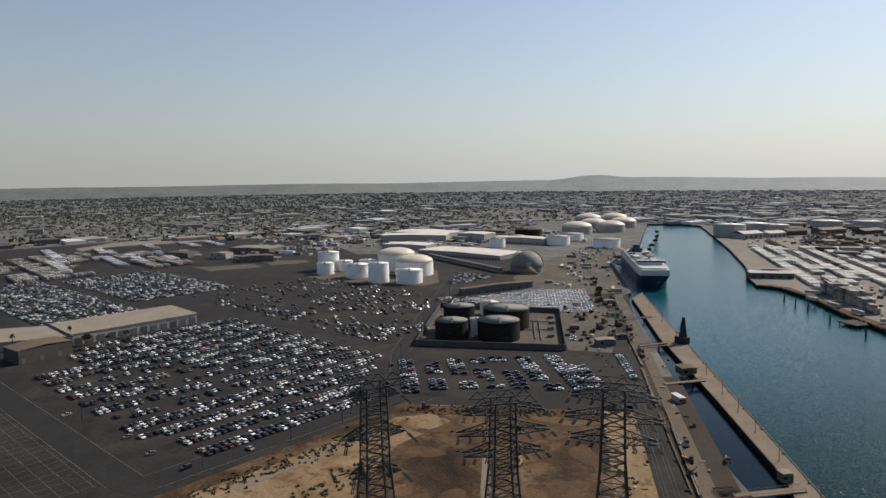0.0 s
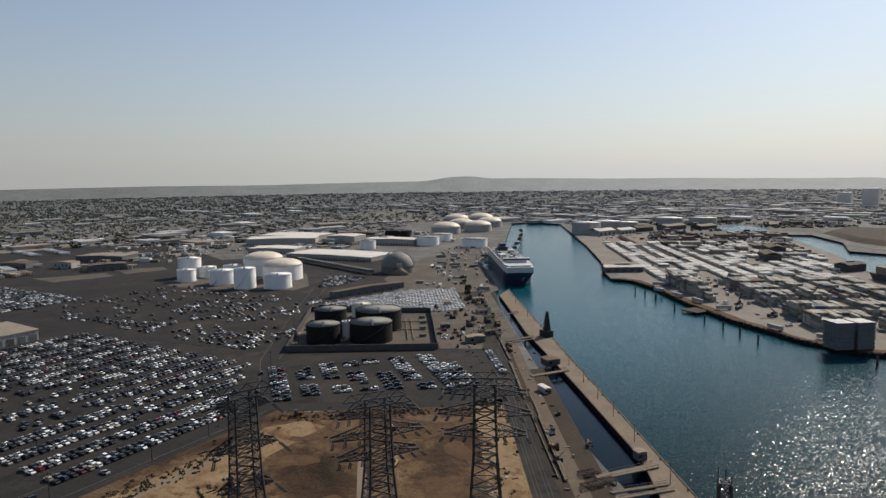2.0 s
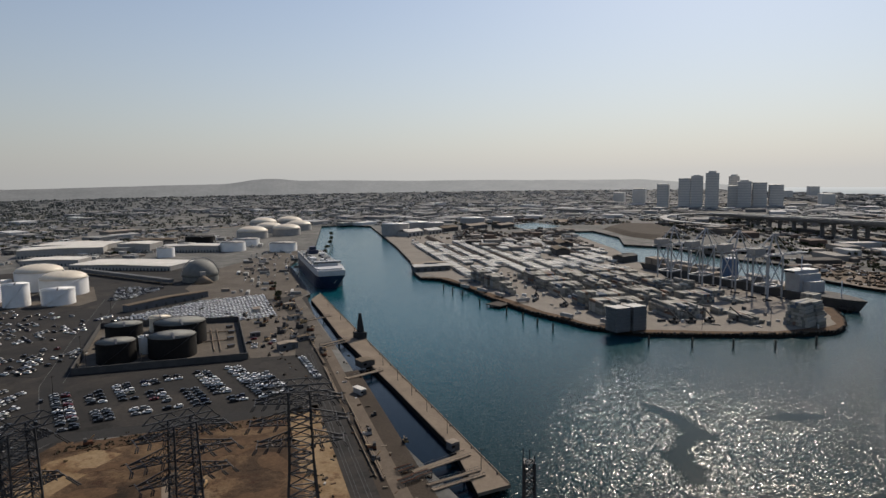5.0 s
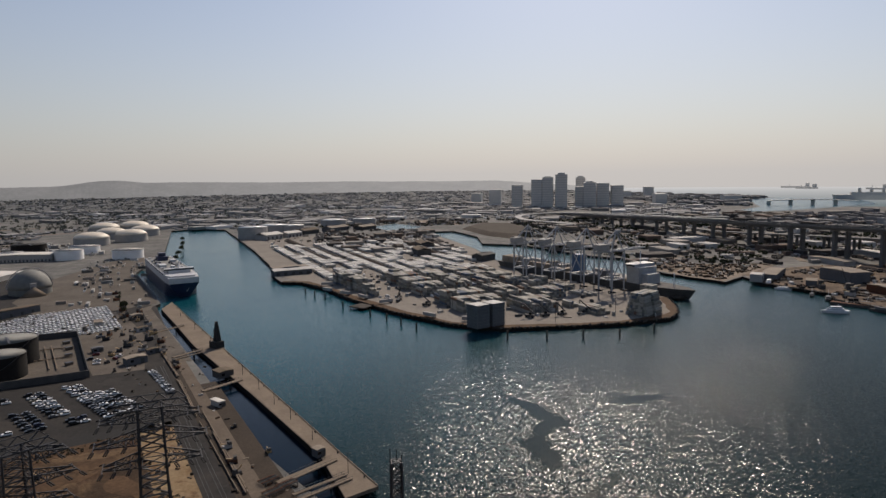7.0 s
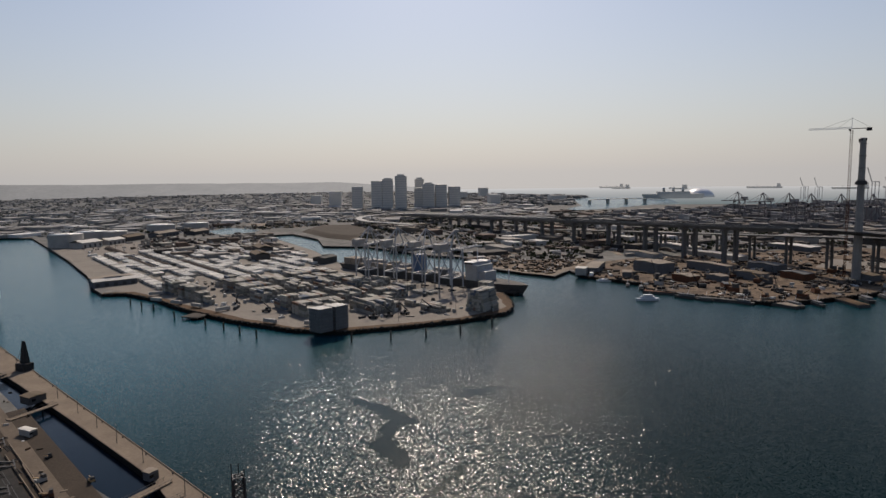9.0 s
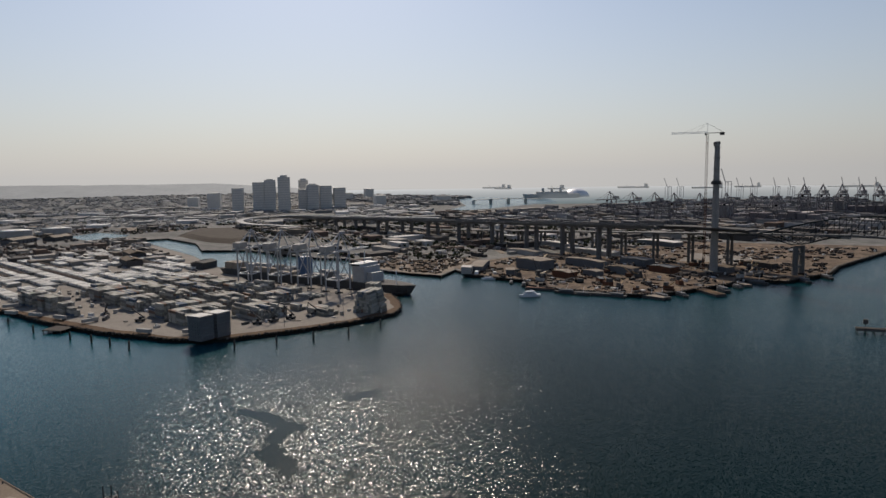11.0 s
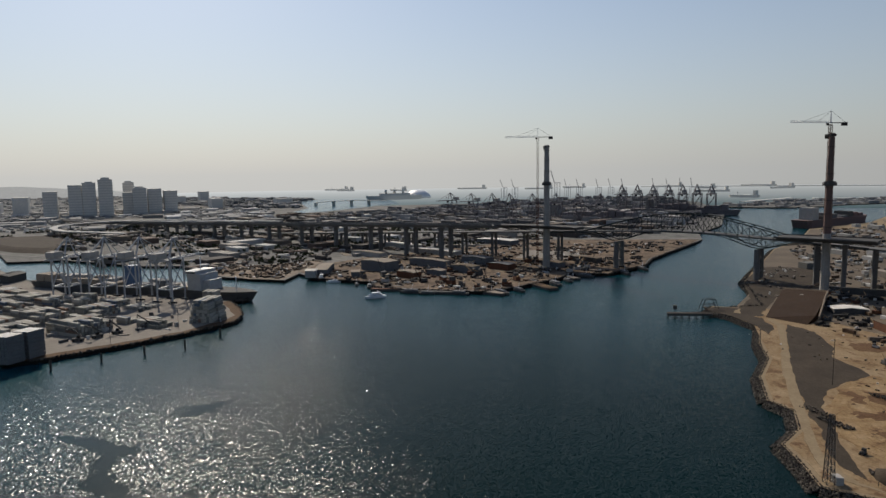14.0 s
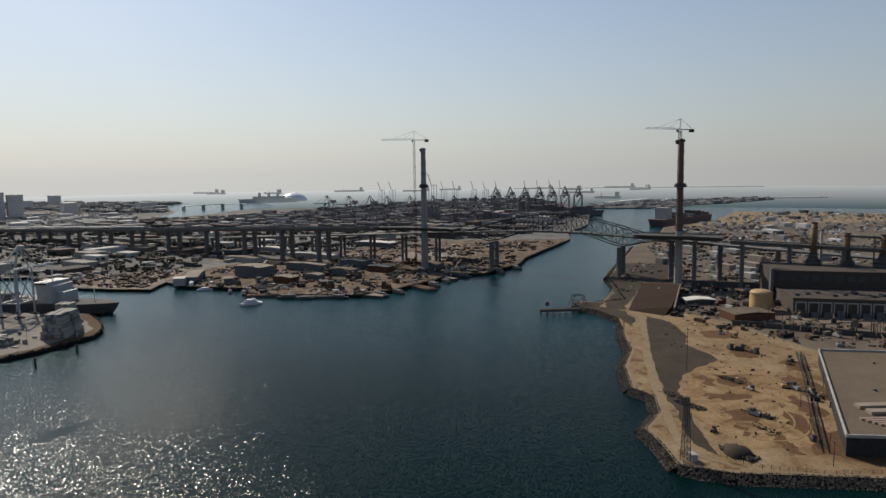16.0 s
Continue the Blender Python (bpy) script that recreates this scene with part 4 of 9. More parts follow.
solid("pier_piles", bm, M_QUAYWALL, "dark timber piles under the finger pier", "piles", kind="structure")
bm = bmesh.new()
for k, (p, q) in enumerate(zip(inner, inner[1:])):
    beam(bm, (p[0], p[1], 0.3), (q[0], q[1], 0.3), 0.5, 4.6)
solid("wall_slip", bm, M_QUAYWALL, "dark tidal inner wall of the slip, shade put into its colour", "wall", kind="structure")
bm = bmesh.new()
for k in range(150):
    y = 205.5 + 3.0 * k
    beam(bm, (quay_x(y) - 0.25, y, LAND + 0.18), (quay_x(y + 2.9) - 0.25, y + 2.9, LAND + 0.18), 0.4, 0.36)
solid("quay_kerb", bm, M_CONCRETE, "concrete stringer along the pier edge", "kerb", kind="structure")

bm = bmesh.new()
tube(bm, 0, 0, 0, 0.5, 0.32, 0.22, n=12)
tube(bm, 0, 0, 0.5, 0.75, 0.42, 0.36, n=12)
me = mesh_of("bollard", bm, M_DARKSTEEL)
for k in range(16):
    y = 215 + 27 * k
    b = new("bollard", me)
    b.location = (quay_x(y) - 1.3, y, LAND)
    tagged(b, "black iron mooring bollard on the pier edge", "bollard", "pier bollards")


def lamp_post(x, y, h, label, group, z=LAND):
    t = thing("lamp_post", pose(x, y, z, 0, 0, rng.uniform(0, 360)), label, "lamp post", group)
    bm = bmesh.new()
    tube(bm, 0, 0, 0, h, 0.16, 0.09, n=8)
    part("pole", bm, M_DARKSTEEL, t)
    bm = bmesh.new()
    beam(bm, (-0.9, 0, h), (0.9, 0, h), 0.12)
    part("bracket", bm, M_DARKSTEEL, t)
    for s in (-1, 1):
        bm = bmesh.new()
        box(bm, s * 0.9 - 0.4, s * 0.9 + 0.4, -0.18, 0.18, h - 0.15, h + 0.05)
        part("lamp_head", bm, M_STEEL, t)


for y in (222, 262, 292, 318, 346, 380, 520, 580):
    lamp_post(quay_x(y) - 5.5, y, 8.5, "slim dark lamp post on the finger pier", "pier lamp posts")

# bridges over the slip
for (x0, y0), (x1, y1), w in (((106, 232), (134, 237), 4.0), ((106, 215), (130, 217), 2.2), ((106, 219.5), (130, 221), 1.6), ((124, 364), (149, 370), 3.4), ((134, 447), (156, 455), 2.4), ((133, 441), (154, 448), 1.4), ((148, 531), (172, 540), 2.0)):
    t = thing("slip_footbridge", pose(x0, y0, LAND, 0, 0, math.degrees(math.atan2(y1 - y0, x1 - x0))), "pale concrete footbridge across the slip", "footbridge", "slip bridges")
    ln = math.hypot(x1 - x0, y1 - y0)
    bm = bmesh.new()
    box(bm, 0, ln, -w / 2, w / 2, 0.1, 0.6)
    part("deck", bm, M_CONCRETE, t)
    for s in (-1, 1):
        bm = bmesh.new()
        beam(bm, (0, s * w / 2, 1.6), (ln, s * w / 2, 1.6), 0.1)
        for k in range(int(ln / 2.5) + 1):
            beam(bm, (k * 2.5, s * w / 2, 0.5), (k * 2.5, s * w / 2, 1.6), 0.08)
        part("railing", bm, M_STEEL, t)
    for k in (0.3, 0.7):
        bm = bmesh.new()
        tube(bm, ln * k, 0, -6, 0.1, 0.4, n=8)
        part("pile", bm, M_QUAYWALL, t)


def hut(name, x, y, w, d, h, turn, wall, roof, label, z=LAND, door=True, group=""):
    """A small gabled or flat works building with door and windows."""
    t = thing(name, pose(x, y, z, 0, 0, turn), label, "building", group)
    bm = bmesh.new()
    box(bm, -w / 2, w / 2, -d / 2, d / 2, 0, h)
    shell = part("wall", bm, wall, t)
    bm = bmesh.new()
    vs = [(-w / 2 - 0.3, h), (0, h + min(1.2, w * 0.06)), (w / 2 + 0.3, h), (w / 2 + 0.3, h + 0.25), (0, h + min(1.2, w * 0.06) + 0.25), (-w / 2 - 0.3, h + 0.25)]
    a = [bm.verts.new((p, -d / 2 - 0.3, q)) for p, q in vs]
    b = [bm.verts.new((p, d / 2 + 0.3, q)) for p, q in vs]
    for i in range(6):
        bm.faces.new((a[i], a[(i + 1) % 6], b[(i + 1) % 6], b[i]))
    bm.faces.new(a[::-1])
    bm.faces.new(b)
    part("roof", bm, roof, t)
    if door:
        n = max(2, int(w / 5))
        for k in range(n):
            bm = bmesh.new()
            cx = -w / 2 + w * (k + 0.5) / n
            if w > 30:
                box(bm, cx - 1.1, cx + 1.1, -d / 2 - 0.08, -d / 2, 0.05, min(3.4, h * 0.5))
                part("door", bm, M_WALLDARK if k % 2 else M_WALLGREY, shell)
            elif k % 3 == 1:
                box(bm, cx - 1.2, cx + 1.2, -d / 2 - 0.08, -d / 2, 0.05, min(3.2, h * 0.8))
                part("door", bm, M_WALLDARK, shell)
            else:
                box(bm, cx - 1.0, cx + 1.0, -d / 2 - 0.06, -d / 2, h * 0.4, h * 0.75)
                part("window", bm, M_GLASS, shell)
    return t


hut("pump_house", 145, 388, 9, 9, 4.0, 8, M_WALLDARK, M_ROOFBROWN, "dark timber pump house standing over the slip", 2.0)
hut("dock_office", 112, 452, 13, 7, 4.2, 6, M_WALLGREY, M_ROOFTAN, "low grey dock office with a tan roof")
hut("store_shed", 122, 336, 3.2, 8, 3.0, 12, M_WALL, M_ROOFWHITE, "small white site cabin on gravel")
hut("gate_house", 131, 245, 4, 4, 3.5, 8, M_WALLGREY, M_ROOFTAN, "pale gate house on the finger pier")
hut("cargo_shed", 372, 752, 44, 16, 7.5, -8, M_WALLGREY, M_ROOFTAN, "long grey shed with a tan roof on the shore")
hut("car_terminal_shed", 55, 676, 86, 9, 6.0, 30, M_WALLGREY, M_ROOFBROWN, "long low grey wall-like shed beside the new cars")

# tall folded mooring crane
t = thing("mooring_crane", pose(quay_x(455) - 3, 455, LAND, 0, 0, 10), "dark steel mooring crane with its jib folded upright", "crane")
bm = bmesh.new()
box(bm, -4, 3, -4, 4, 0, 4.5)
part("machine_house", bm, M_DARKSTEEL, t)
bm = bmesh.new()
for k in range(7):
    w0, w1 = 2.0 - 0.2 * k, 1.8 - 0.2 * k
    box(bm, -w0, w0, -w0, w0, 4.5 + 2 * k, 6.45 + 2 * k)
part("jib", bm, M_DARKSTEEL, t)
bm = bmesh.new()
beam(bm, (0, 0, 18), (4, 3, 4), 0.25)
beam(bm, (0, 0, 18), (-4, 3, 4), 0.25)
part("stay", bm, M_STEEL, t)

# pipes and rails along the quay road
for k, (p, q) in enumerate((((93, 232), (106, 300)), ((108, 330), (120, 392)), ((122, 400), (133, 470)))):
    t = thing("quay_pipe", pose(0, 0, 0), "long grey pipe on low trestles beside the quay road", "pipe", "quay pipes")
    d = Vector((q[0] - p[0], q[1] - p[1], 0))
    bm = bmesh.new()
    beam(bm, (p[0], p[1], LAND + 0.9), (q[0], q[1], LAND + 0.9), 0.55)
    beam(bm, (p[0] + 0.8, p[1], LAND + 0.9), (q[0] + 0.8, q[1], LAND + 0.9), 0.35)
    part("pipe_run", bm, M_CONCRETE, t)
    for i in range(int(d.length / 8)):
        c = Vector((*p, 0)) + d.normalized() * (8 * i + 2)
        bm = bmesh.new()
        box(bm, c.x - 0.8, c.x + 1.4, c.y - 0.15, c.y + 0.15, LAND, LAND + 0.65)
        part("trestle", bm, M_STEEL, t)
for off in (82.0, 83.45, 86.5, 87.95):
    bm = bmesh.new()
    beam(bm, (off - 0.185 * 142, 100, LAND + 0.15), (off + 0.185 * 190, 432, LAND + 0.15), 0.14, 0.1)
    solid("rail", bm, M_STEEL, "steel rail sunk in the worn road", "rail", kind="structure")
bm = bmesh.new()
for p, q in (((91.3, 235), (106, 318)), ((107.5, 326), (120, 395)), ((95.8, 240), (112, 330))):
    beam(bm, (*p, LAND + 0.5), (*q, LAND + 0.5), 0.35, 0.9)
solid("road_barrier", bm, M_CONCRETE, "pale concrete barrier along the quay road", "barrier", kind="structure")

# trailers, crates and machinery standing about the works yard
def clutter(name, label, x, y, material, z=LAND + 0.1, size=3.0):
    """A heap of works gear: bins, crates and a boom."""
    t = thing(name, pose(x, y, z, 0, 0, rng.uniform(0, 360)), label, "equipment")
    bm = bmesh.new()
    box(bm, -size / 2, size / 2, -size / 4, size / 4, 0.4, size * 0.45)
    part("body", bm, material, t)
    bm = bmesh.new()
    box(bm, size * 0.1, size * 0.45, -size / 4, size / 4, size * 0.45, size * 0.8)
    part("cab", bm, M_WALLDARK, t)
    bm = bmesh.new()
    beam(bm, (0, 0, size * 0.45), (-size * 0.7, 0, size * rng.uniform(0.6, 1.1)), size * 0.1)
    part("boom", bm, M_YELLOW, t)
    for s in (-1, 1):
        bm = bmesh.new()
        box(bm, -size / 2, size / 2, s * size / 4 - 0.3, s * size / 4 + 0.3, 0, 0.5)
        part("track", bm, M_TYRE, t)


for x, y, s in ((100, 262, 4), (97, 250, 3.5), (104, 278, 4), (116, 262, 3), (116, 300, 2.5), (128, 420, 4), (131, 432, 4), (134, 470, 5), (141, 495, 5), (137, 510, 6), (145, 528, 5), (128, 520, 5), (120, 500, 6), (112, 490, 4), (124, 480, 5), (150, 560, 6), (154, 590, 5), (146, 610, 6), (151, 640, 6), (118, 545, 5), (160, 700, 6), (168, 740, 5), (30, 262, 4), (35, 300, 3), (-10, 330, 4)):
    clutter("works_machine", "dusty works machine parked on the quay yard", x, y, rng.choice((M_WALLDARK, M_RUST, M_STEEL, M_YELLOW, M_WALL)), size=s)
for x, y in ((104, 236), (101, 226), (108, 228)):
    t = thing("pipe_manifold", pose(x, y, LAND + 0.1, 0, 0, 10 + 90 * (x > 110)), "grey pipe manifold with valves at the slip head", "manifold", "slip pipework")
    for k in range(5):
        bm = bmesh.new()
        beam(bm, (-4, -2 + k, 1.2), (4, -2 + k, 1.2), 0.3)
        part("pipe", bm, (M_DARKSTEEL, M_RUST, M_STEEL)[k % 3], t)
    for k in range(3):
        bm = bmesh.new()
        beam(bm, (-3 + 3 * k, -2.4, 0.0), (-3 + 3 * k, -2.4, 1.1), 0.25)
        beam(bm, (-3 + 3 * k, 2.4, 0.0), (-3 + 3 * k, 2.4, 1.1), 0.25)
        beam(bm, (-3 + 3 * k, -2.5, 0.9), (-3 + 3 * k, 2.5, 0.9), 0.2)
        part("support", bm, M_DARKSTEEL, t)

# still water of the slip, shade and reflection put into its dark blue
bm = bmesh.new()
prism(bm, [(110, 203), (112, 255), (123, 328), (134, 392), (139, 425), (148, 480), (172, 632), (180, 630)] + inner[::-1], -0.3, 0.03)
solid("water_slip", bm, M_SLIPWATER, "still water in the narrow slip, coloured dark for the pier's shade", "water", kind="structure")
rq = random.Random(44)
bm = bmesh.new()
for _ in range(260):
    y = rq.uniform(120, 640)
    x = 60 + 0.185 * (y - 242) + abs(rq.gauss(28, 16)) if y < 430 else rq.uniform(86, 150 + (y - 520) * 0.15)
    edge = 110 + 0.16 * (y - 205)
    if x > edge - 0.5 or x < 62 + 0.185 * (y - 242) or 80 < x - 0.185 * (y - 242) < 90.5:
        continue
    w, d, h = rq.uniform(0.4, 2.6), rq.uniform(0.3, 1.2), rq.uniform(0.2, 1.1)
    box(bm, -w / 2, w / 2, -d / 2, d / 2, 0, h, pose(x, y, LAND + 0.08, 0, 0, rq.uniform(0, 180)))
solid("quay_litter", bm, mat("quay_litter_mix", (0.1, 0.1, 0.1), 0.9, palette=[((0.03, 0.025, 0.02), 4), ((0.09, 0.055, 0.035), 3), ((0.16, 0.13, 0.10), 2), ((0.35, 0.33, 0.30), 1)], by="island", grain=0.3), "crates, pipes and scrap strewn along the quay", "scrap", kind="stuff")
bm = bmesh.new()
for _ in range(420):
    x, y = rq.uniform(60, 300), rq.uniform(640, 1060)
    if 92 + (y - 640) * 0.28 < x < 178 + max(0, y - 660) * 0.27 and not (y < 680 and x < 140):
        k = rq.random()
        w, d, h = (rq.uniform(8, 14), 2.6, 3) if k < 0.25 else (rq.uniform(1, 6), rq.uniform(1, 3), rq.uniform(0.6, 3))
        box(bm, -w / 2, w / 2, -d / 2, d / 2, 0, h, pose(x, y, LAND + 0.1, 0, 0, 72 + 90 * rq.randint(0, 1)))
solid("terminal_gear", bm, M_ROOFS, "trucks, boxes and gear on the dusty terminal yard", "gear", kind="stuff")
for x, y, w, d, h, a in ((128, 470, 8, 4, 3, 10), (142, 545, 9, 4, 3, 12), (152, 600, 10, 5, 3.2, 12), (120, 590, 12, 6, 4, 80), (100, 500, 7, 4, 3, 0)):
    hut("works_hut", x, y, w, d, h, a, rq.choice((M_WALLDARK, M_WALLGREY, M_WALL)), rq.choice((M_ROOFBROWN, M_ROOFTAN, M_WALLGREY)), "low works hut in the cluttered quay yard", group="works huts")
rq2 = rng.getstate()
for k in range(24):
    y = rq.uniform(425, 640)
    x = rq.uniform(92 + (y - 425) * 0.1, 128 + (y - 425) * 0.2)
    clutter("works_machine", "dusty works machine parked on the quay yard", x, y, rq.choice((M_WALLDARK, M_RUST, M_STEEL, M_DARKSTEEL, M_YELLOW, M_WALL)), size=rq.uniform(2, 5))
rng.setstate(rq2)

# ---- container pier ----
AX, AY = 0.27, 0.963          # along the stacks; across is (AY, -AX)


def ab(a, b):
    return (372 + a * AX + b * AY, 400 + a * AY - b * AX)


def inside(pts, x, y):
    c = False
    for (x0, y0), (x1, y1) in zip(pts, pts[1:] + pts[:1]):
        if (y0 > y) != (y1 > y) and x < (x1 - x0) * (y - y0) / (y1 - y0) + x0:
            c = not c
    return c


YARD = [(400, 834), (372, 745), (366, 622), (355, 545), (352, 470), (358, 402), (372, 378), (405, 352), (445, 330), (480, 316), (520, 345), (535, 394), (540, 450), (535, 535), (620, 690), (680, 790), (720, 960), (600, 1180), (520, 1180), (455, 1000)]


def container_mesh(paint):
    """A forty-foot box with folded, ribbed sides."""
    bm = bmesh.new()
    L, W, H = 12.19, 2.44, 2.6
    n, line = 9, []
    for side in (-1, 1):
        for k in range(n):
            x0, x1 = -L / 2 + L * k / n, -L / 2 + L * (k + 0.5) / n
            pts = [(x0, W / 2), (x1, W / 2), (x1 + 0.15, W / 2 - 0.09), (x0 + L / n - 0.15, W / 2 - 0.09)]
            line += [(-side * x, -side * y) for x, y in pts]
    prism(bm, line[::-1], 0.52, H - 0.25)
    box(bm, -L / 2 + 0.2, L / 2 - 0.2, -W / 2 + 0.45, W / 2 - 0.45, 0, 0.52)
    box(bm, -L / 2 - 0.12, L / 2 + 0.12, -W / 2 - 0.1, W / 2 + 0.1, H - 0.26, H)
    return mesh_of("shipping_container", bm, paint)


CONTAINER, GREYBOX = container_mesh(M_BOX), container_mesh(M_BLOCKGREY)
TURN = math.degrees(math.atan2(AY, AX))
boxes = []


def stack(a, b, tiers, turn=TURN, dz=0.0):
    x, y = ab(a, b)
    for k in range(tiers):
        boxes.append((x + rng.uniform(-0.12, 0.12), y + rng.uniform(-0.12, 0.12), LAND + 0.07 + dz + 2.62 * k, turn))


BLOCKS = ((130, 232, -74, -46, 5), (20, 86, -10, 32, 4), (112, 242, -12, 18, 4), (112, 236, 24, 50, 4), (-8, 34, 38, 70, 4), (56, 106, 46, 74, 4),
          (120, 240, 60, 84, 4), (120, 236, 94, 118, 3), (-40, 22, 84, 100, 2), (-60, 0, 108, 122, 1), (44, 104, 86, 112, 3), (34, 100, 126, 142, 2), (116, 220, 128, 152, 3), (130, 226, 162, 180, 2), (-96, -40, 84, 96, 1))
for a0, a1, b0, b1, top in BLOCKS:
    nb, na = int((b1 - b0) / 2.6), int((a1 - a0) / 12.6)
    for j in range(nb):
        for i in range(na):
            a, b = a0 + 6.3 + 12.6 * i, b0 + 1.3 + 2.6 * j
            if not inside(YARD, *ab(a, b)):
                continue
            if i % 3 == 2 and i < na - 1:       # a cross aisle after every second box
                continue
            h = top + 1.6 * noise.noise(((a0 + 30 * (i // 3)) * 0.02, (b0 + 13 * (j // 5)) * 0.05, 8.1))
            if i in (0, na - 1):
                h -= rng.choice((0, 1, 1))
            if j in (0, nb - 1) and rng.random() < 0.4:
                h -= 1
            stack(a, b, max(0, min(6, int(round(h)))))
# chassis rows: boxes side by side, across the row
for row in range(11):
    b = -62 + 24.0 * row
    a = 252.0
    while a < 650:
        x, y = ab(a, b)
        gap = noise.noise((a * 0.018, b * 0.05, 3.3))
        if inside(YARD, x, y) and gap > -0.28 and rng.random() < 0.9:
            boxes.append((x, y, LAND + 1.1, TURN + 90))
            if gap > 0.30 and rng.random() < 0.8:
                x, y = ab(a, b + 12.8)
                boxes.append((x, y, LAND + 1.1, TURN + 90))
        a += 3.3
# two tall end blocks on the near corner, and the stepped block on the tip
for i in range(2):
    for j in range(5):
        for k in range(7):
            boxes.append((343 + 14.5 * i, 370 + 2.55 * j - 2 * i, LAND + 0.07 + 2.62 * k, -6))
for i, (n, z) in enumerate(((8, 0), (8, 1), (7, 2), (7, 3), (6, 4), (6, 5), (5, 6))):
    for j in range(n):
        for w in (0, 1):
            boxes.append((474 + 12.4 * w, 309 + 2.55 * (j - n / 2 + 4), LAND + 0.07 + 2.62 * z, 8))
for j in range(5):
    for k in range(5):
        boxes.append((540, 348 + 2.55 * j, LAND + 0.07 + 2.62 * k, 8))
boxes.sort(key=lambda p: (p[0] - 360) ** 2 + (p[1] - 330) ** 2)
for x, y, z, turn in boxes[:300]:
    blue = z > LAND and x < 366 and y < 386
    c = new("shipping_container", GREYBOX if blue else CONTAINER)
    c.matrix_basis = pose(x, y, z, 0, 0, turn)
    tagged(c, "blue-grey shipping container in a tall end block" if blue else "weathered pale grey shipping container in a stack", "container", "containers on the pier")
bm, bc = bmesh.new(), bmesh.new()
for x, y, z, turn in boxes[300:]:
    m = pose(x, y, z, 0, 0, turn)
    if abs(z - LAND - 1.1) < 0.01:
        box(bc, -6.05, 6.05, -1.19, 1.19, 0.1, 2.58, m)
        box(bc, -5.9, 5.9, -0.5, 0.5, -0.3, 0.1, m)
        for a in (-4.6, -3.4, 4.2):
            box(bc, a - 0.5, a + 0.5, -1.1, 1.1, -1.02, -0.3, m)
        continue
    box(bm, -6.05, 6.05, -1.19, 1.19, 0.45, 2.58, m)
    box(bm, -5.7, 5.7, -0.8, 0.8, 0.0, 0.45, m)
solid("chassis_rows", bc, M_CHASSIS, "long rows of pale containers on wheeled chassis", "containers", kind="stuff")
solid("container_stacks", bm, M_BOXES, "rows of weathered pale grey shipping containers", "containers", kind="stuff")

# dark bulk heaps, huts and small gear on the pier
def long_heap(a0, a1, b, w, h, label):
    bm = bmesh.new()
    rows = []
    n = 14
    for k in range(n + 1):
        a = a0 + (a1 - a0) * k / n
        e = 0.25 if k in (0, n) else 1.0
        hh = h * e * (1 + 0.3 * noise.noise((a * 0.08, b, 0)))
        rows.append([bm.verts.new((*ab(a, b + o * w * (0.6 + 0.4 * e)), LAND + 0.06 + z * hh)) for o, z in ((-0.5, 0), (-0.22, 0.8), (0.0, 1.0), (0.22, 0.8), (0.5, 0))])
    for p, q in zip(rows, rows[1:]):
        for i in range(4):
            bm.faces.new((p[i], p[i + 1], q[i + 1], q[i]))
    solid("bulk_heap", bm, M_BULK, label, "heap")


M_BULK = mat("dark_bulk_goods", (0.028, 0.022, 0.018), 0.95, col2=(0.05, 0.035, 0.028), scale=0.1, amount=0.5, fine=0.6, grain=0.3)
for a0, a1, b in ((410, 590, -28), (420, 600, -8), (330, 480, 22), (440, 600, 40), (600, 760, -20), (380, 470, 140), (450, 560, 190)):
    long_heap(a0, a1, b, 14, 4.5, "long dark heap of bulk goods on the pier")
bm = bmesh.new()
rg = random.Random(90)
for _ in range(900):
    a, b = rg.uniform(-160, 800), rg.uniform(-60, 330)
    x, y = ab(a, b)
    if inside([(400, 834), (362, 745), (360, 622), (346, 545), (342, 470), (346, 402), (364, 372), (400, 342), (440, 318), (480, 302), (524, 326), (548, 394), (556, 450), (548, 535), (630, 690), (690, 790), (780, 970), (600, 1220), (515, 1220), (450, 1010)], x, y):
        w, d, h = rg.uniform(1, 8), rg.uniform(0.8, 2.6), rg.uniform(0.6, 3.0)
        box(bm, -w / 2, w / 2, -d / 2, d / 2, 0, h, pose(x, y, LAND + 0.06, 0, 0, rg.uniform(0, 180)))
solid("yard_gear", bm, M_ROOFS, "chassis, crates and small gear across the pier", "gear", kind="stuff")

# timber pile stubs in front of the shore
bm = bmesh.new()
tube(bm, 0, 0, -3, 6.0, 0.75, 0.7, n=12)
tube(bm, 0, 0, 6.0, 6.3, 0.8, 0.55, n=12)
me = mesh_of("mooring_pile", bm, M_PINE)
for x, y in ((323, 620), (322, 598), (322, 577), (313, 528), (311, 479), (311, 454), (310, 432), (309, 410), (342, 342), (363, 322), (385, 306), (406, 289), (440, 282)):
    p = new("mooring_pile", me)
    p.location = (x, y, 0)
    tagged(p, "dark weathered mooring pile standing in the water", "pile", "piles along the container pier")
t = thing("landing_stage", pose(322, 512, 0, 0, 0, 15), "dark timber landing stage on piles", "jetty")
bm = bmesh.new()
box(bm, -6, 10, -9, 9, 2.0, 2.7)
part("deck", bm, M_PINE, t)
for x in (-5, 0):
    for y in (-8, 0, 8):
        bm = bmesh.new()
        tube(bm, x, y, -3, 2.0, 0.4, n=8)
        part("pile", bm, M_PINE, t)
t = thing("timber_dolphin", pose(566, 338, 0), "dark timber dolphin off the pier tip", "dolphin")
bm = bmesh.new()
box(bm, -6, 6, -5, 5, 2.2, 3.2)
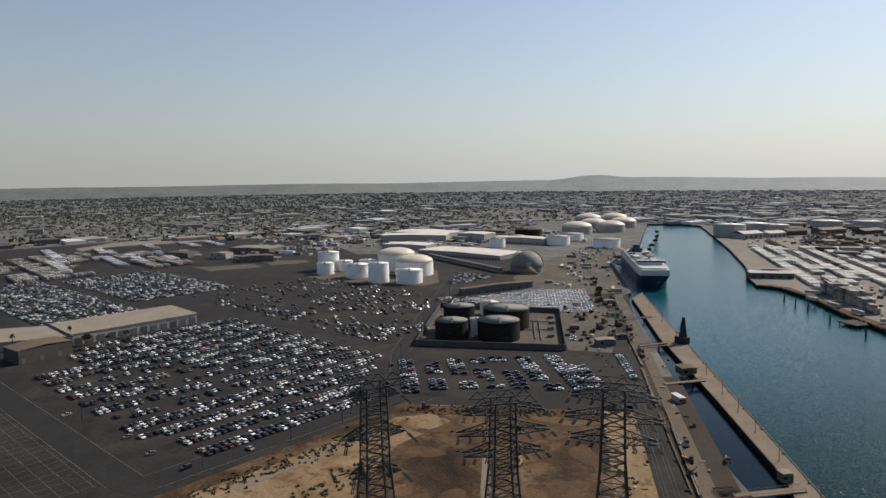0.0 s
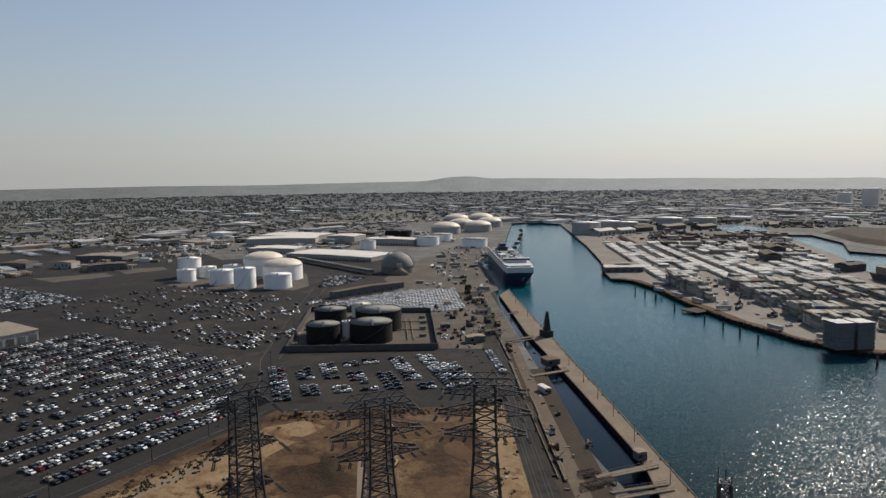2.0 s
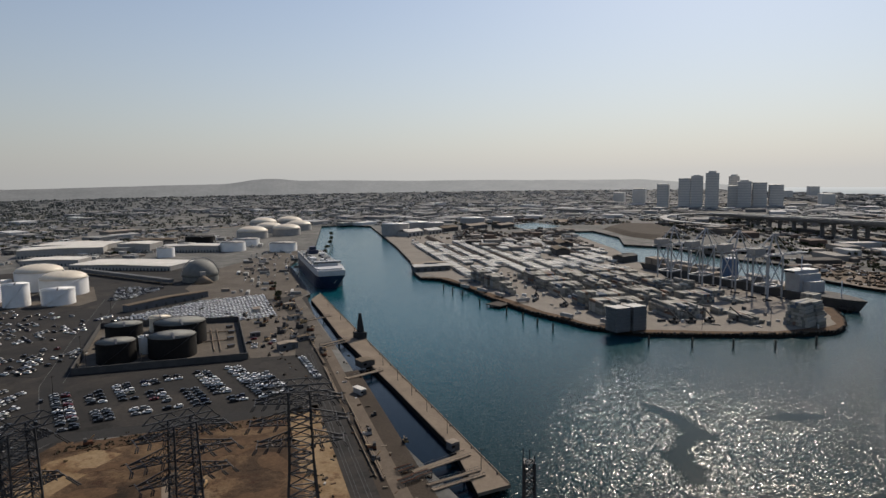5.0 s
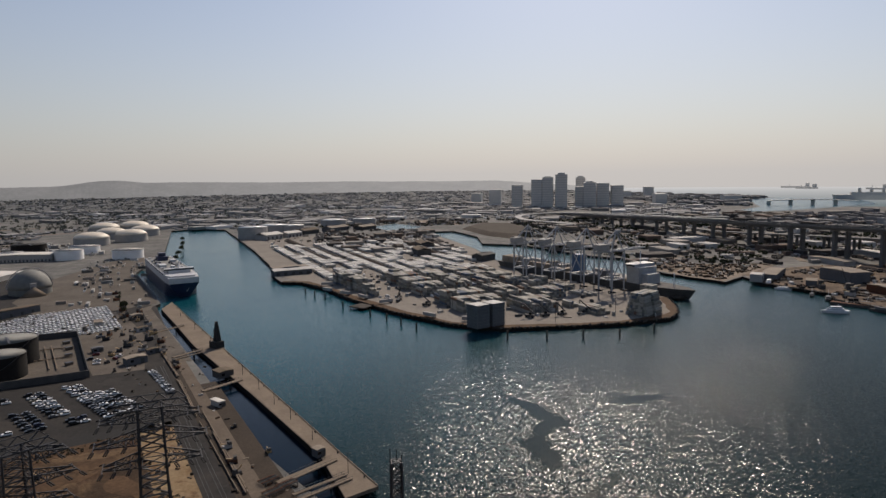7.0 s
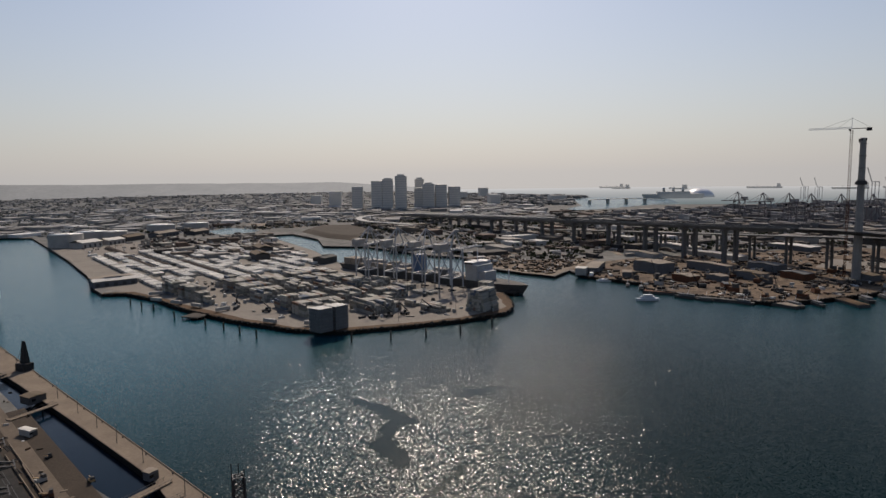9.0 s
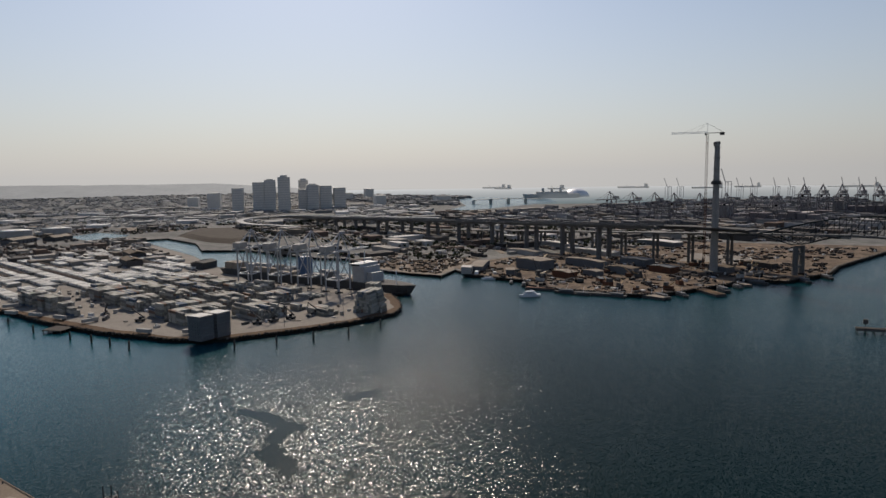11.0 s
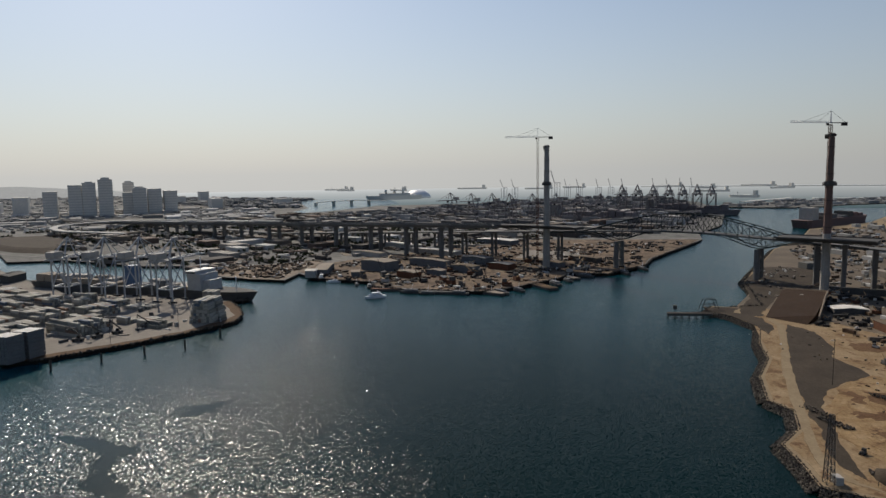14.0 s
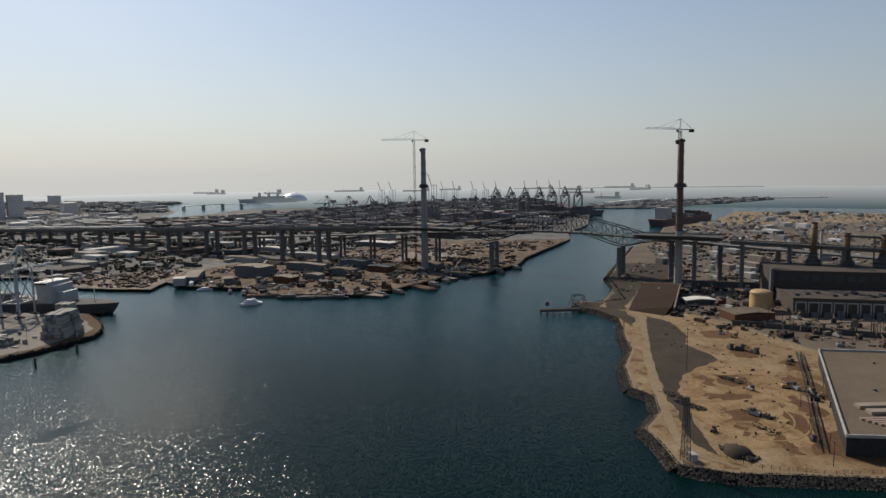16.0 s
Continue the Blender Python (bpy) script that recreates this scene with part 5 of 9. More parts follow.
part("deck", bm, M_PINE, t)
for x in (-5, 0, 5):
    for y in (-4, 4):
        bm = bmesh.new()
        tube(bm, x, y, -3, 4.5, 0.5, n=8)
        part("pile", bm, M_PINE, t)

# rubble along the pier's foot
def rubble(name, path, n, width, z0, z1, label, size=(0.7, 1.6)):
    bm = bmesh.new()
    seg = [(Vector(p), Vector(q)) for p, q in zip(path, path[1:])]
    tot = sum((q - p).length for p, q in seg)
    r = random.Random(len(path) * 31 + n)
    for _ in range(n):
        s = r.uniform(0, tot)
        for p, q in seg:
            if s <= (q - p).length:
                break
            s -= (q - p).length
        d = (q - p).normalized()
        nrm = Vector((d.y, -d.x))
        w = r.random()
        c = p + d * s + nrm * (width * (w - 0.15))
        z = z1 + (z0 - z1) * w
        rad = r.uniform(*size)
        m = Matrix.Translation((c.x, c.y, z)) @ Euler((r.uniform(0, 6), r.uniform(0, 6), r.uniform(0, 6))).to_matrix().to_4x4() @ Matrix.Diagonal((rad, rad * r.uniform(0.6, 0.9), rad * r.uniform(0.5, 0.8), 1))
        v = [bm.verts.new(m @ Vector(u)) for u in ((1, 0.2, 0), (-0.9, 0, 0.3), (0, 1, -0.2), (0.2, -1, 0), (0, 0.1, 1), (0.1, 0, -1))]
        for i, j, k in ((0, 2, 4), (2, 1, 4), (1, 3, 4), (3, 0, 4), (2, 0, 5), (1, 2, 5), (3, 1, 5), (0, 3, 5)):
            bm.faces.new((v[i], v[j], v[k]))
    return solid(name, bm, M_ROCK, label, "rocks", kind="stuff")


rubble("pier_rubble", [(330, 690), (346, 672), (346, 620), (334, 545), (329, 470), (335, 400), (352, 362), (395, 332), (436, 308), (480, 293), (503, 300), (528, 317), (558, 345)][::-1], 2600, 5.0, -0.3, 3.2, "dark rubble slope along the container pier", (0.8, 1.7))

foot = [Vector(p) for p in ((330, 690), (346, 672), (346, 620), (334, 545), (329, 470), (335, 400), (352, 362), (395, 332), (436, 308), (480, 293), (503, 300), (528, 317), (558, 345))]
back = []
for k, p in enumerate(foot):
    d = (foot[min(k + 1, len(foot) - 1)] - foot[max(k - 1, 0)]).normalized()
    back.append(p + Vector((-d.y, d.x)) * (8.5 + 2.5 * math.sin(k * 2.3)))
sheet("pier_bank", ragged([tuple(p) for p in foot] + [tuple(p) for p in reversed(back)], 1.2, 0.09), M_DARKSOIL, "dark earth and rubble bank round the container pier", 0.085)

# ship-to-shore cranes on the basin quay
M_CRANE = mat("dull_white_crane_paint", (0.36, 0.37, 0.38), 0.6, col2=(0.28, 0.28, 0.28), scale=0.2, amount=0.5, grain=0.1)


def quay_crane(x, y, turn, label, boom=42.0, scale=1.0, mat_=None, far=False, group="quay cranes"):
    mm = mat_ or M_CRANE
    t = thing("quay_crane", pose(x, y, LAND, 0, 0, turn) @ Matrix.Scale(scale, 4), label, "crane", group)
    for sx in (-1, 1):
        for sy in (-1, 1):
            bm = bmesh.new()
            beam(bm, (sx * 9, sy * 8, 1.2), (sx * 9, sy * 8, 40), 1.15)
            part("leg", bm, mm, t)
            bm = bmesh.new()
            box(bm, sx * 9 - 1, sx * 9 + 1, sy * 8 - 4, sy * 8 + 4, 0, 1.3)
            part("bogie", bm, M_DARKSTEEL, t)
    for sx in (-1, 1):
        bm = bmesh.new()
        beam(bm, (sx * 9, -8, 12), (sx * 9, 8, 12), 1.0)
        beam(bm, (sx * 9, -8, 38), (sx * 9, 8, 38), 1.1)
        beam(bm, (sx * 9, -8, 12), (sx * 9, 8, 38), 0.8)
        part("portal_frame", bm, mm, t)
    for sy in (-1, 1):
        bm = bmesh.new()
        beam(bm, (-9, sy * 8, 12), (9, sy * 8, 12), 1.2)
        beam(bm, (-9, sy * 8, 12), (9, sy * 8, 38), 0.7)
        part("sill_beam", bm, mm, t)
    bm = bmesh.new()
    for sy in (-3, 3):
        beam(bm, (-26, sy, 39), (9 + boom, sy, 39), 0.8, 1.3)
    for k in range(14):
        xx = -26 + (35 + boom) * k / 13
        beam(bm, (xx, -3, 39), (xx, 3, 39), 0.5)
    part("boom", bm, mm, t)
    bm = bmesh.new()
    beam(bm, (9, -6, 40), (6, 0, 58), 1.0)
    beam(bm, (9, 6, 40), (6, 0, 58), 1.0)
    beam(bm, (-9, -6, 40), (6, 0, 58), 0.8)
    beam(bm, (-9, 6, 40), (6, 0, 58), 0.8)
    part("a_frame", bm, mm, t)
    bm = bmesh.new()
    beam(bm, (6, 0, 58), (9 + boom * 0.9, 0, 40), 0.45)
    beam(bm, (6, 0, 58), (9 + boom * 0.45, 0, 40), 0.45)
    beam(bm, (6, 0, 58), (-24, 0, 40), 0.45)
    part("stay", bm, mm, t)
    bm = bmesh.new()
    box(bm, -22, -8, -4, 4, 40.5, 46)
    part("machine_house", bm, M_WALL, t)
    bm = bmesh.new()
    box(bm, 12, 15, -1.5, 1.5, 34.5, 37.5)
    part("operator_cab", bm, M_GLASS, t)
    return t


for x, y, trn in ((548, 520, 10), (553, 482, 6), (556, 444, 4), (549, 402, -2)):
    quay_crane(x, y, trn, "white steel ship-to-shore crane on the basin quay", 40, 1.04)

# reach stackers and yard tractors
def reach_stacker(x, y, turn):
    t = thing("reach_stacker", pose(x, y, LAND + 0.07, 0, 0, turn), "dark reach stacker parked on the container yard", "vehicle", "yard vehicles")
    bm = bmesh.new()
    box(bm, -1.8, 1.8, -4, 3.5, 0.8, 2.4)
    part("chassis", bm, M_WALLDARK, t)
    bm = bmesh.new()
    box(bm, -0.9, 0.9, -1.5, 0.6, 2.4, 4.2)
    part("cab", bm, M_GLASS, t)
    bm = bmesh.new()
    beam(bm, (0, -3.5, 3.5), (0, 5.5, 11), 0.9)
    part("boom", bm, M_WALLDARK, t)
    bm = bmesh.new()
    box(bm, -4, 4, 5, 6, 9, 9.8)
    part("spreader", bm, M_WALLDARK, t)
    for sx in (-1.6, 1.6):
        for sy in (-2.8, 2.4):
            bm = bmesh.new()
            car_wheel(bm, Matrix.Translation((sx, sy, 0)) @ Matrix.Scale(2.4, 4))
            part("wheel", bm, M_TYRE, t)


for x, y, a in ((398, 372, 20), (410, 366, 70), (424, 360, 10), (446, 352, 40), (372, 520, 160), (366, 470, 30), (380, 610, 80), (362, 560, 10)):
    reach_stacker(x, y, a)
for x, y in ((372, 440), (356, 388), (400, 346), (450, 325), (505, 330), (384, 600), (430, 480), (500, 420), (470, 560)):
    lamp_post(x, y, 16, "tall lamp post on the container yard", "yard lamp posts")


# truck trailers on the quay edge
def trailer(x, y, turn, z=LAND + 0.1, group="parked trailers", length=13.0):
    t = thing("truck_trailer", pose(x, y, z, 0, 0, turn), "white box trailer parked on paving", "trailer", group)
    bm = bmesh.new()
    box(bm, -1.25, 1.25, -length / 2, length / 2, 1.1, 3.9)
    part("box_body", bm, M_WALL, t)
    for sx in (-0.9, 0.9):
        for k in (0.32, 0.42):
            bm = bmesh.new()
            car_wheel(bm, Matrix.Translation((sx, -length * k, 0)) @ Matrix.Scale(1.5, 4))
            part("wheel", bm, M_TYRE, t)
        bm = bmesh.new()
        beam(bm, (sx, length * 0.35, 0), (sx, length * 0.35, 1.1), 0.15)
        part("landing_leg", bm, M_DARKSTEEL, t)


for x, y, a in ((338, 600, 10), (341, 570, 12), (343, 540, 5), (338, 430, 8), (352, 395, 40), (356, 632, 60), (346, 505, 80)):
    trailer(x, y, a, group="trailers on the container pier")

def gabled_shed(name, x, y, w, d, h, turn, wall, roof, label):
    """A shed with a low ridge, wide doors and a roof vent."""
    t = thing(name, pose(x, y, LAND + 0.06, 0, 0, turn), label, "building", "pier sheds")
    bm = bmesh.new()
    box(bm, -w / 2, w / 2, -d / 2, d / 2, 0, h)
    part("wall", bm, wall, t)
    bm = bmesh.new()
    e, r = 0.6, h + d * 0.14
    for s_ in (-1, 1):
        v = [bm.verts.new(p) for p in ((-w / 2 - e, s_ * (d / 2 + e), h), (w / 2 + e, s_ * (d / 2 + e), h), (w / 2 + e, 0, r), (-w / 2 - e, 0, r), (-w / 2 - e, s_ * (d / 2 + e), h + 0.3), (w / 2 + e, s_ * (d / 2 + e), h + 0.3), (w / 2 + e, 0, r + 0.3), (-w / 2 - e, 0, r + 0.3))]
        for f in ((0, 1, 2, 3), (4, 5, 6, 7), (0, 1, 5, 4), (1, 2, 6, 5), (3, 0, 4, 7)):
            bm.faces.new([v[i] for i in f])
    part("roof", bm, roof, t)
    n = max(2, int(w / 9))
    for k in range(n):
        bm = bmesh.new()
        c = -w / 2 + w * (k + 0.5) / n
        box(bm, c - 2, c + 2, -d / 2 - 0.15, -d / 2, 0, h * 0.65)
        part("door", bm, M_WALLDARK, t)
    bm = bmesh.new()
    box(bm, -w * 0.2, w * 0.2, -0.8, 0.8, r + 0.2, r + 1.2)
    part("roof_vent", bm, M_STEEL, t)
    return t


gabled_shed("pier_shed", 367, 738, 46, 16, 6, -12, M_WALLGREY, M_ROOFWHITE, "long pier shed with a pale roof at the water")
gabled_shed("white_shed", 548, 1190, 44, 30, 9, 20, M_WALL, M_ROOFWHITE, "tall white shed at the head of the pier")
gabled_shed("white_shed", 600, 1205, 40, 26, 8, 20, M_WALL, M_ROOFWHITE, "white shed at the head of the pier")
gabled_shed("dark_shed", 655, 1240, 46, 26, 8, 20, M_WALLDARK, M_ROOFBROWN, "dark shed at the head of the pier")
gabled_shed("head_shed", 735, 1260, 60, 26, 8, 20, M_WALLGREY, M_ROOFTAN, "grey shed with a tan roof at the pier head")
gabled_shed("head_shed", 800, 1245, 50, 26, 7, 20, M_WALLDARK, M_ROOFTAN, "dark shed with a tan roof at the pier head")
gabled_shed("hip_roof_shed", 622, 668, 30, 18, 8, 10, M_WALLDARK, M_WALLDARK, "dark shed with a sloping roof beside the basin")
gabled_shed("basin_store", 600, 780, 40, 20, 9, 65, M_WALLDARK, M_ROOFBROWN, "brown-roofed store beside the basin")
gabled_shed("basin_store", 660, 850, 46, 22, 9, 65, M_WALLDARK, M_ROOFBROWN, "dark store beside the basin")

# ---- the new bridge: two masts, twin viaduct; the old truss bridge behind it ----
T1, T2 = Vector((824, 68)), Vector((690, -205))
BD = (T1 - T2).normalized()
BN = Vector((BD.y, -BD.x))


def on_new(s, off=0.0):
    p = T1 + BD * s + BN * off
    return p.x, p.y


def deck_z(s):
    return 54.5 - 0.034 * max(0.0, s - 20) if s > -300 else 54.5 + 0.05 * (s + 300)


def mast(p, label, lower, upper, split, top, slim=1.0):
    """An octagonal tapering tower cast in lifts, with a thin joint between one lift and the next."""
    t = thing("bridge_tower", pose(p.x, p.y, LAND, 0, 0, 25), label, "bridge tower", "bridge towers")
    for name, material, k0, k1 in (("lower_shaft", lower, 0, split), ("upper_shaft", upper, split, 24)):
        bm = bmesh.new()
        rows = []
        for k in range(k0, k1):
            for f, dr in ((0.0, -0.12), (0.04, 0.0), (0.96, 0.0), (1.0, -0.12)):
                z, rr = (top - LAND) * (k + f) / 24, (4.9 - 1.9 * (k + f) / 24 + dr) * slim
                rows.append([bm.verts.new((rr * math.cos(math.pi * i / 4), rr * math.sin(math.pi * i / 4), z)) for i in range(8)])
        for p_, q_ in zip(rows, rows[1:]):
            for i in range(8):
                bm.faces.new((p_[i], p_[(i + 1) % 8], q_[(i + 1) % 8], q_[i]))
        bm.faces.new(rows[0][::-1])
        bm.faces.new(rows[-1])
        part(name, bm, material, t)
    for k in range(split + 1, 24, 2):
        bm = bmesh.new()
        rr = (4.9 - 1.9 * k / 24) * slim + 0.9
        z = (top - LAND) * k / 24
        rim = [[bm.verts.new(((rr + dr) * math.cos(math.pi * i / 4), (rr + dr) * math.sin(math.pi * i / 4), z + dz)) for i in range(8)] for dr, dz in ((0.17, -0.15), (0.17, 0.15), (-0.17, 0.15), (-0.17, -0.15))]
        for p_, q_ in zip(rim, rim[1:] + rim[:1]):
            for i in range(8):
                bm.faces.new((p_[i], p_[(i + 1) % 8], q_[(i + 1) % 8], q_[i]))
        part("scaffold_ring", bm, M_DARKSTEEL, t)
    bm = bmesh.new()
    tube(bm, 0, 0, 101, 104, 6.0, n=8)
    tube(bm, 0, 0, 104, 105.2, 5.0, n=8)
    part("climbing_collar", bm, M_WALLDARK, t)
    bm = bmesh.new()
    box(bm, -2.4, 6.0, -2.6, 2.6, top - LAND - 3.0, top - LAND - 0.8)
    box(bm, 3.5, 6.5, -2, 2, top - LAND - 5.0, top - LAND - 3.0)
    part("work_platform", bm, M_DARKSTEEL, t)
    bm = bmesh.new()
    box(bm, -11, 11, -11, 11, -1.5, 0.9)
    part("footing", bm, M_CONC_DARK, t)
    return t


M_TOWER = mat("fresh_tower_concrete", (0.30, 0.285, 0.265), 0.9, col2=(0.225, 0.215, 0.200), scale=0.1, amount=0.6, fine=0.7, grain=0.15)
M_FORMED = mat("reddish_concrete", (0.150, 0.092, 0.078), 0.85, col2=(0.105, 0.080, 0.072), scale=0.12, amount=0.5, grain=0.2)
mast(T1, "tall octagonal grey concrete bridge tower under construction", M_TOWER, M_TOWER, 16, 152.6)
mast(T2, "tall octagonal bridge tower, bare below and clad in reddish-brown formwork above", M_TOWER, M_FORMED, 9, 152.6, 0.84)


def tower_crane(x, y, h, turn, jib, label, base=LAND):
    t = thing("tower_crane", pose(x, y, base, 0, 0, turn), label, "tower crane", "tower cranes")
    bm = bmesh.new()
    ring = lattice_box(bm, 2.4, 2.4, 0, h, int(h / 3.0), 0.3, 0.2)
    for i in range(4):
        beam(bm, ring[0][i], ring[-1][i], 0.32)
    part("mast", bm, M_RUST, t, "rust-orange lattice mast")
    bm = bmesh.new()
    z = h + 1.5
    for k in range(int(jib / 2.5)):
        x0, x1 = 2.5 * k, 2.5 * (k + 1)
        beam(bm, (x0, -0.8, z), (x1, 0.8, z), 0.18)
        beam(bm, (x0, -0.8, z), (x0 + 1.25, 0, z + 1.6), 0.18)
        beam(bm, (x0, 0.8, z), (x0 + 1.25, 0, z + 1.6), 0.18)
        beam(bm, (x0 + 1.25, 0, z + 1.6), (x1, 0, z), 0.18)
    beam(bm, (0, -0.8, z), (jib, -0.8, z), 0.3)
    beam(bm, (0, 0.8, z), (jib, 0.8, z), 0.3)
    beam(bm, (0, 0, z + 1.6), (jib - 1, 0, z + 1.6), 0.3)
    part("jib", bm, M_SHIPWHITE, t, "pale lattice jib")
    bm = bmesh.new()
    for s in (-0.8, 0.8):
        beam(bm, (0, s, z), (-18, s, z), 0.5, 0.7)
    box(bm, -18, -13, -1.3, 1.3, z - 2.6, z + 0.6)
    part("counterweight", bm, M_DARKSTEEL, t)
    bm = bmesh.new()
    beam(bm, (0, -0.8, z), (0, 0, z + 11), 0.4)
    beam(bm, (0, 0.8, z), (0, 0, z + 11), 0.4)
    part("cathead", bm, M_SHIPWHITE, t)
    bm = bmesh.new()
    beam(bm, (0, 0, z + 11), (jib * 0.65, 0, z + 1.6), 0.16)
    beam(bm, (0, 0, z + 11), (jib * 0.3, 0, z + 1.6), 0.16)
    beam(bm, (0, 0, z + 11), (-17, 0, z + 0.4), 0.2)
    part("pendant", bm, M_DARKSTEEL, t)
    bm = bmesh.new()
    box(bm, 0.8, 2.8, -2.4, -0.9, z - 2.4, z)
    part("cab", bm, M_GLASS, t)
    return t


tower_crane(824, 79, 158, 96, 40, "tower crane with rusty mast and pale jib beside the tower")
tower_crane(699, -206, 158, 118, 46, "tower crane with pale jib tied to the reddish tower")

# new decks
def deck_run(name, s0, s1, off, width, label, depth=3.2, step=30.0, zf=deck_z, surface=None):
    t = thing(name, pose(0, 0, 0), label, "bridge deck", "new bridge decks")
    n = max(1, int(abs(s1 - s0) / step))
    for k in range(n):
        a, b = s0 + (s1 - s0) * k / n, s0 + (s1 - s0) * (k + 1) / n
        bm = bmesh.new()
        for h0, h1, w in ((-0.35, 0.0, width), (-depth, -0.35, width * 0.55)):
            pa, pb = on_new(a + 0.05, off), on_new(b - 0.05, off)
            vs = []
            for (px_, py_), z in ((pa, zf(a)), (pb, zf(b))):
                for sd in (-1, 1):
                    for h in (h0, h1):
                        vs.append(bm.verts.new((px_ + BN.x * sd * w / 2, py_ + BN.y * sd * w / 2, z + h)))
            for f in ((0, 1, 3, 2), (4, 6, 7, 5), (0, 4, 5, 1), (2, 3, 7, 6), (1, 5, 7, 3), (0, 2, 6, 4)):
                bm.faces.new([vs[i] for i in f])
        part("deck_segment", bm, surface or M_CONC_DARK, t)
    for sd in (-1, 1):
        for k in range(n):
            bm = bmesh.new()
            a, b = s0 + (s1 - s0) * k / n, s0 + (s1 - s0) * (k + 1) / n
            beam(bm, (*on_new(a, off + sd * width / 2), zf(a) + 0.5), (*on_new(b, off + sd * width / 2), zf(b) + 0.5), 0.35, 1.0)
            part("parapet", bm, surface or M_CONC_DARK, t)


deck_run("viaduct_deck", 70, 1500, -10.5, 15, "grey concrete viaduct deck on tall columns", zf=lambda s: max(12.0, deck_z(s)))
deck_run("viaduct_deck", 70, 1500, 10.5, 15, "grey concrete viaduct deck on tall columns", zf=lambda s: max(12.0, deck_z(s)))
deck_run("cantilever_deck", -46, 66, 0, 36, "unfinished dark bridge deck cantilevered from the tower", 3.4, 16, surface=M_WALLDARK)
deck_run("cantilever_deck", -346, -262, 0, 36, "unfinished dark bridge deck cantilevered from the tower", 3.4, 14, zf=lambda s: 54.5, surface=M_WALLDARK)
deck_run("approach_deck", -352, -900, 10.5, 14, "grey approach deck behind the power plant", zf=lambda s: 50 + 0.02 * (s + 352))


def column(p, w, d, h, name, label, group, material=None):
    t = thing(name, pose(p[0], p[1], LAND, 0, 0, math.degrees(math.atan2(BD.y, BD.x))), label, "bridge pier", group)
    bm = bmesh.new()
    cw, cd = w / 2, d / 2
    prism(bm, [(-cd, -cw + 0.6), (-cd + 0.6, -cw), (cd - 0.6, -cw), (cd, -cw + 0.6), (cd, cw - 0.6), (cd - 0.6, cw), (-cd + 0.6, cw), (-cd, cw - 0.6)], 0, h)
    part("shaft", bm, material or M_CONC_DARK, t)
    bm = bmesh.new()
    box(bm, -d / 2 - 0.4, d / 2 + 0.4, -w / 2 - 2.5, w / 2 + 2.5, h, h + 2.2)
    part("cap", bm, material or M_CONC_DARK, t)
    bm = bmesh.new()
    box(bm, -d / 2 - 1.5, d / 2 + 1.5, -w / 2 - 1.5, w / 2 + 1.5, -1, 0.6)
    part("footing", bm, M_CONC_DARK, t)


for s in (161, 227, 300, 379, 465, 555, 640, 730, 820, 910, 1000):
    for off in (-10.5, 10.5):
        column(on_new(s, off), 6.5, 4.5, deck_z(s) - LAND - 5.4, "viaduct_pier", "tall rectangular concrete viaduct pier", "viaduct piers")
for s in (-318, -363, -405, -450, -520, -600):
    column(on_new(s, 10.5), 5, 4, 43, "viaduct_pier", "tall rectangular concrete viaduct pier", "viaduct piers")

# old bridge
OP = Vector((834, -19))
OD = Vector((0.45, 0.893)).normalized()
ON = Vector((OD.y, -OD.x))


def on_old(s, off=0.0):
    p = OP + OD * s + ON * off
    return p.x, p.y


def old_z(s):
    m = abs(s + 80)
    return 51.5 - 0.00055 * m * m if m < 60 else max(12.0, 49.5 - 0.052 * (m - 60))


M_TRUSS = mat("green_grey_bridge_paint", (0.020, 0.025, 0.024), 0.9, col2=(0.032, 0.037, 0.035), scale=0.2, amount=0.5, grain=0.2, spec=0.1)
t = thing("old_bridge", pose(0, 0, 0), "old dark green-grey steel truss bridge over the channel", "bridge")
for k in range(-30, 50):
    s0, s1 = 20.0 * k, 20.0 * (k + 1)
    if not -520 < s0 < 900:
        continue
    bm = bmesh.new()
    vs = []
    for s, z in ((s0 + 0.05, old_z(s0)), (s1 - 0.05, old_z(s1))):
        for off in (-8.5, 8.5):
            for h in (-1.6, 0):
                vs.append(bm.verts.new((*on_old(s, off), z + h)))
    for f in ((0, 1, 3, 2), (4, 6, 7, 5), (0, 4, 5, 1), (2, 3, 7, 6), (1, 5, 7, 3), (0, 2, 6, 4)):
        bm.faces.new([vs[i] for i in f])
    part("deck_segment", bm, M_CONC_DARK, t)


def arch_top(s):
    m = abs(s + 80)
    return old_z(s) + (19.5 * math.cos(min(1.0, m / 122) * math.pi / 2) if m < 122 else 0)


def truss_low(s):
    d = min(abs(s), abs(s + 160))
    return old_z(s) - 1.6 - 11.5 * max(0.0, 1 - d / 46) ** 1.3


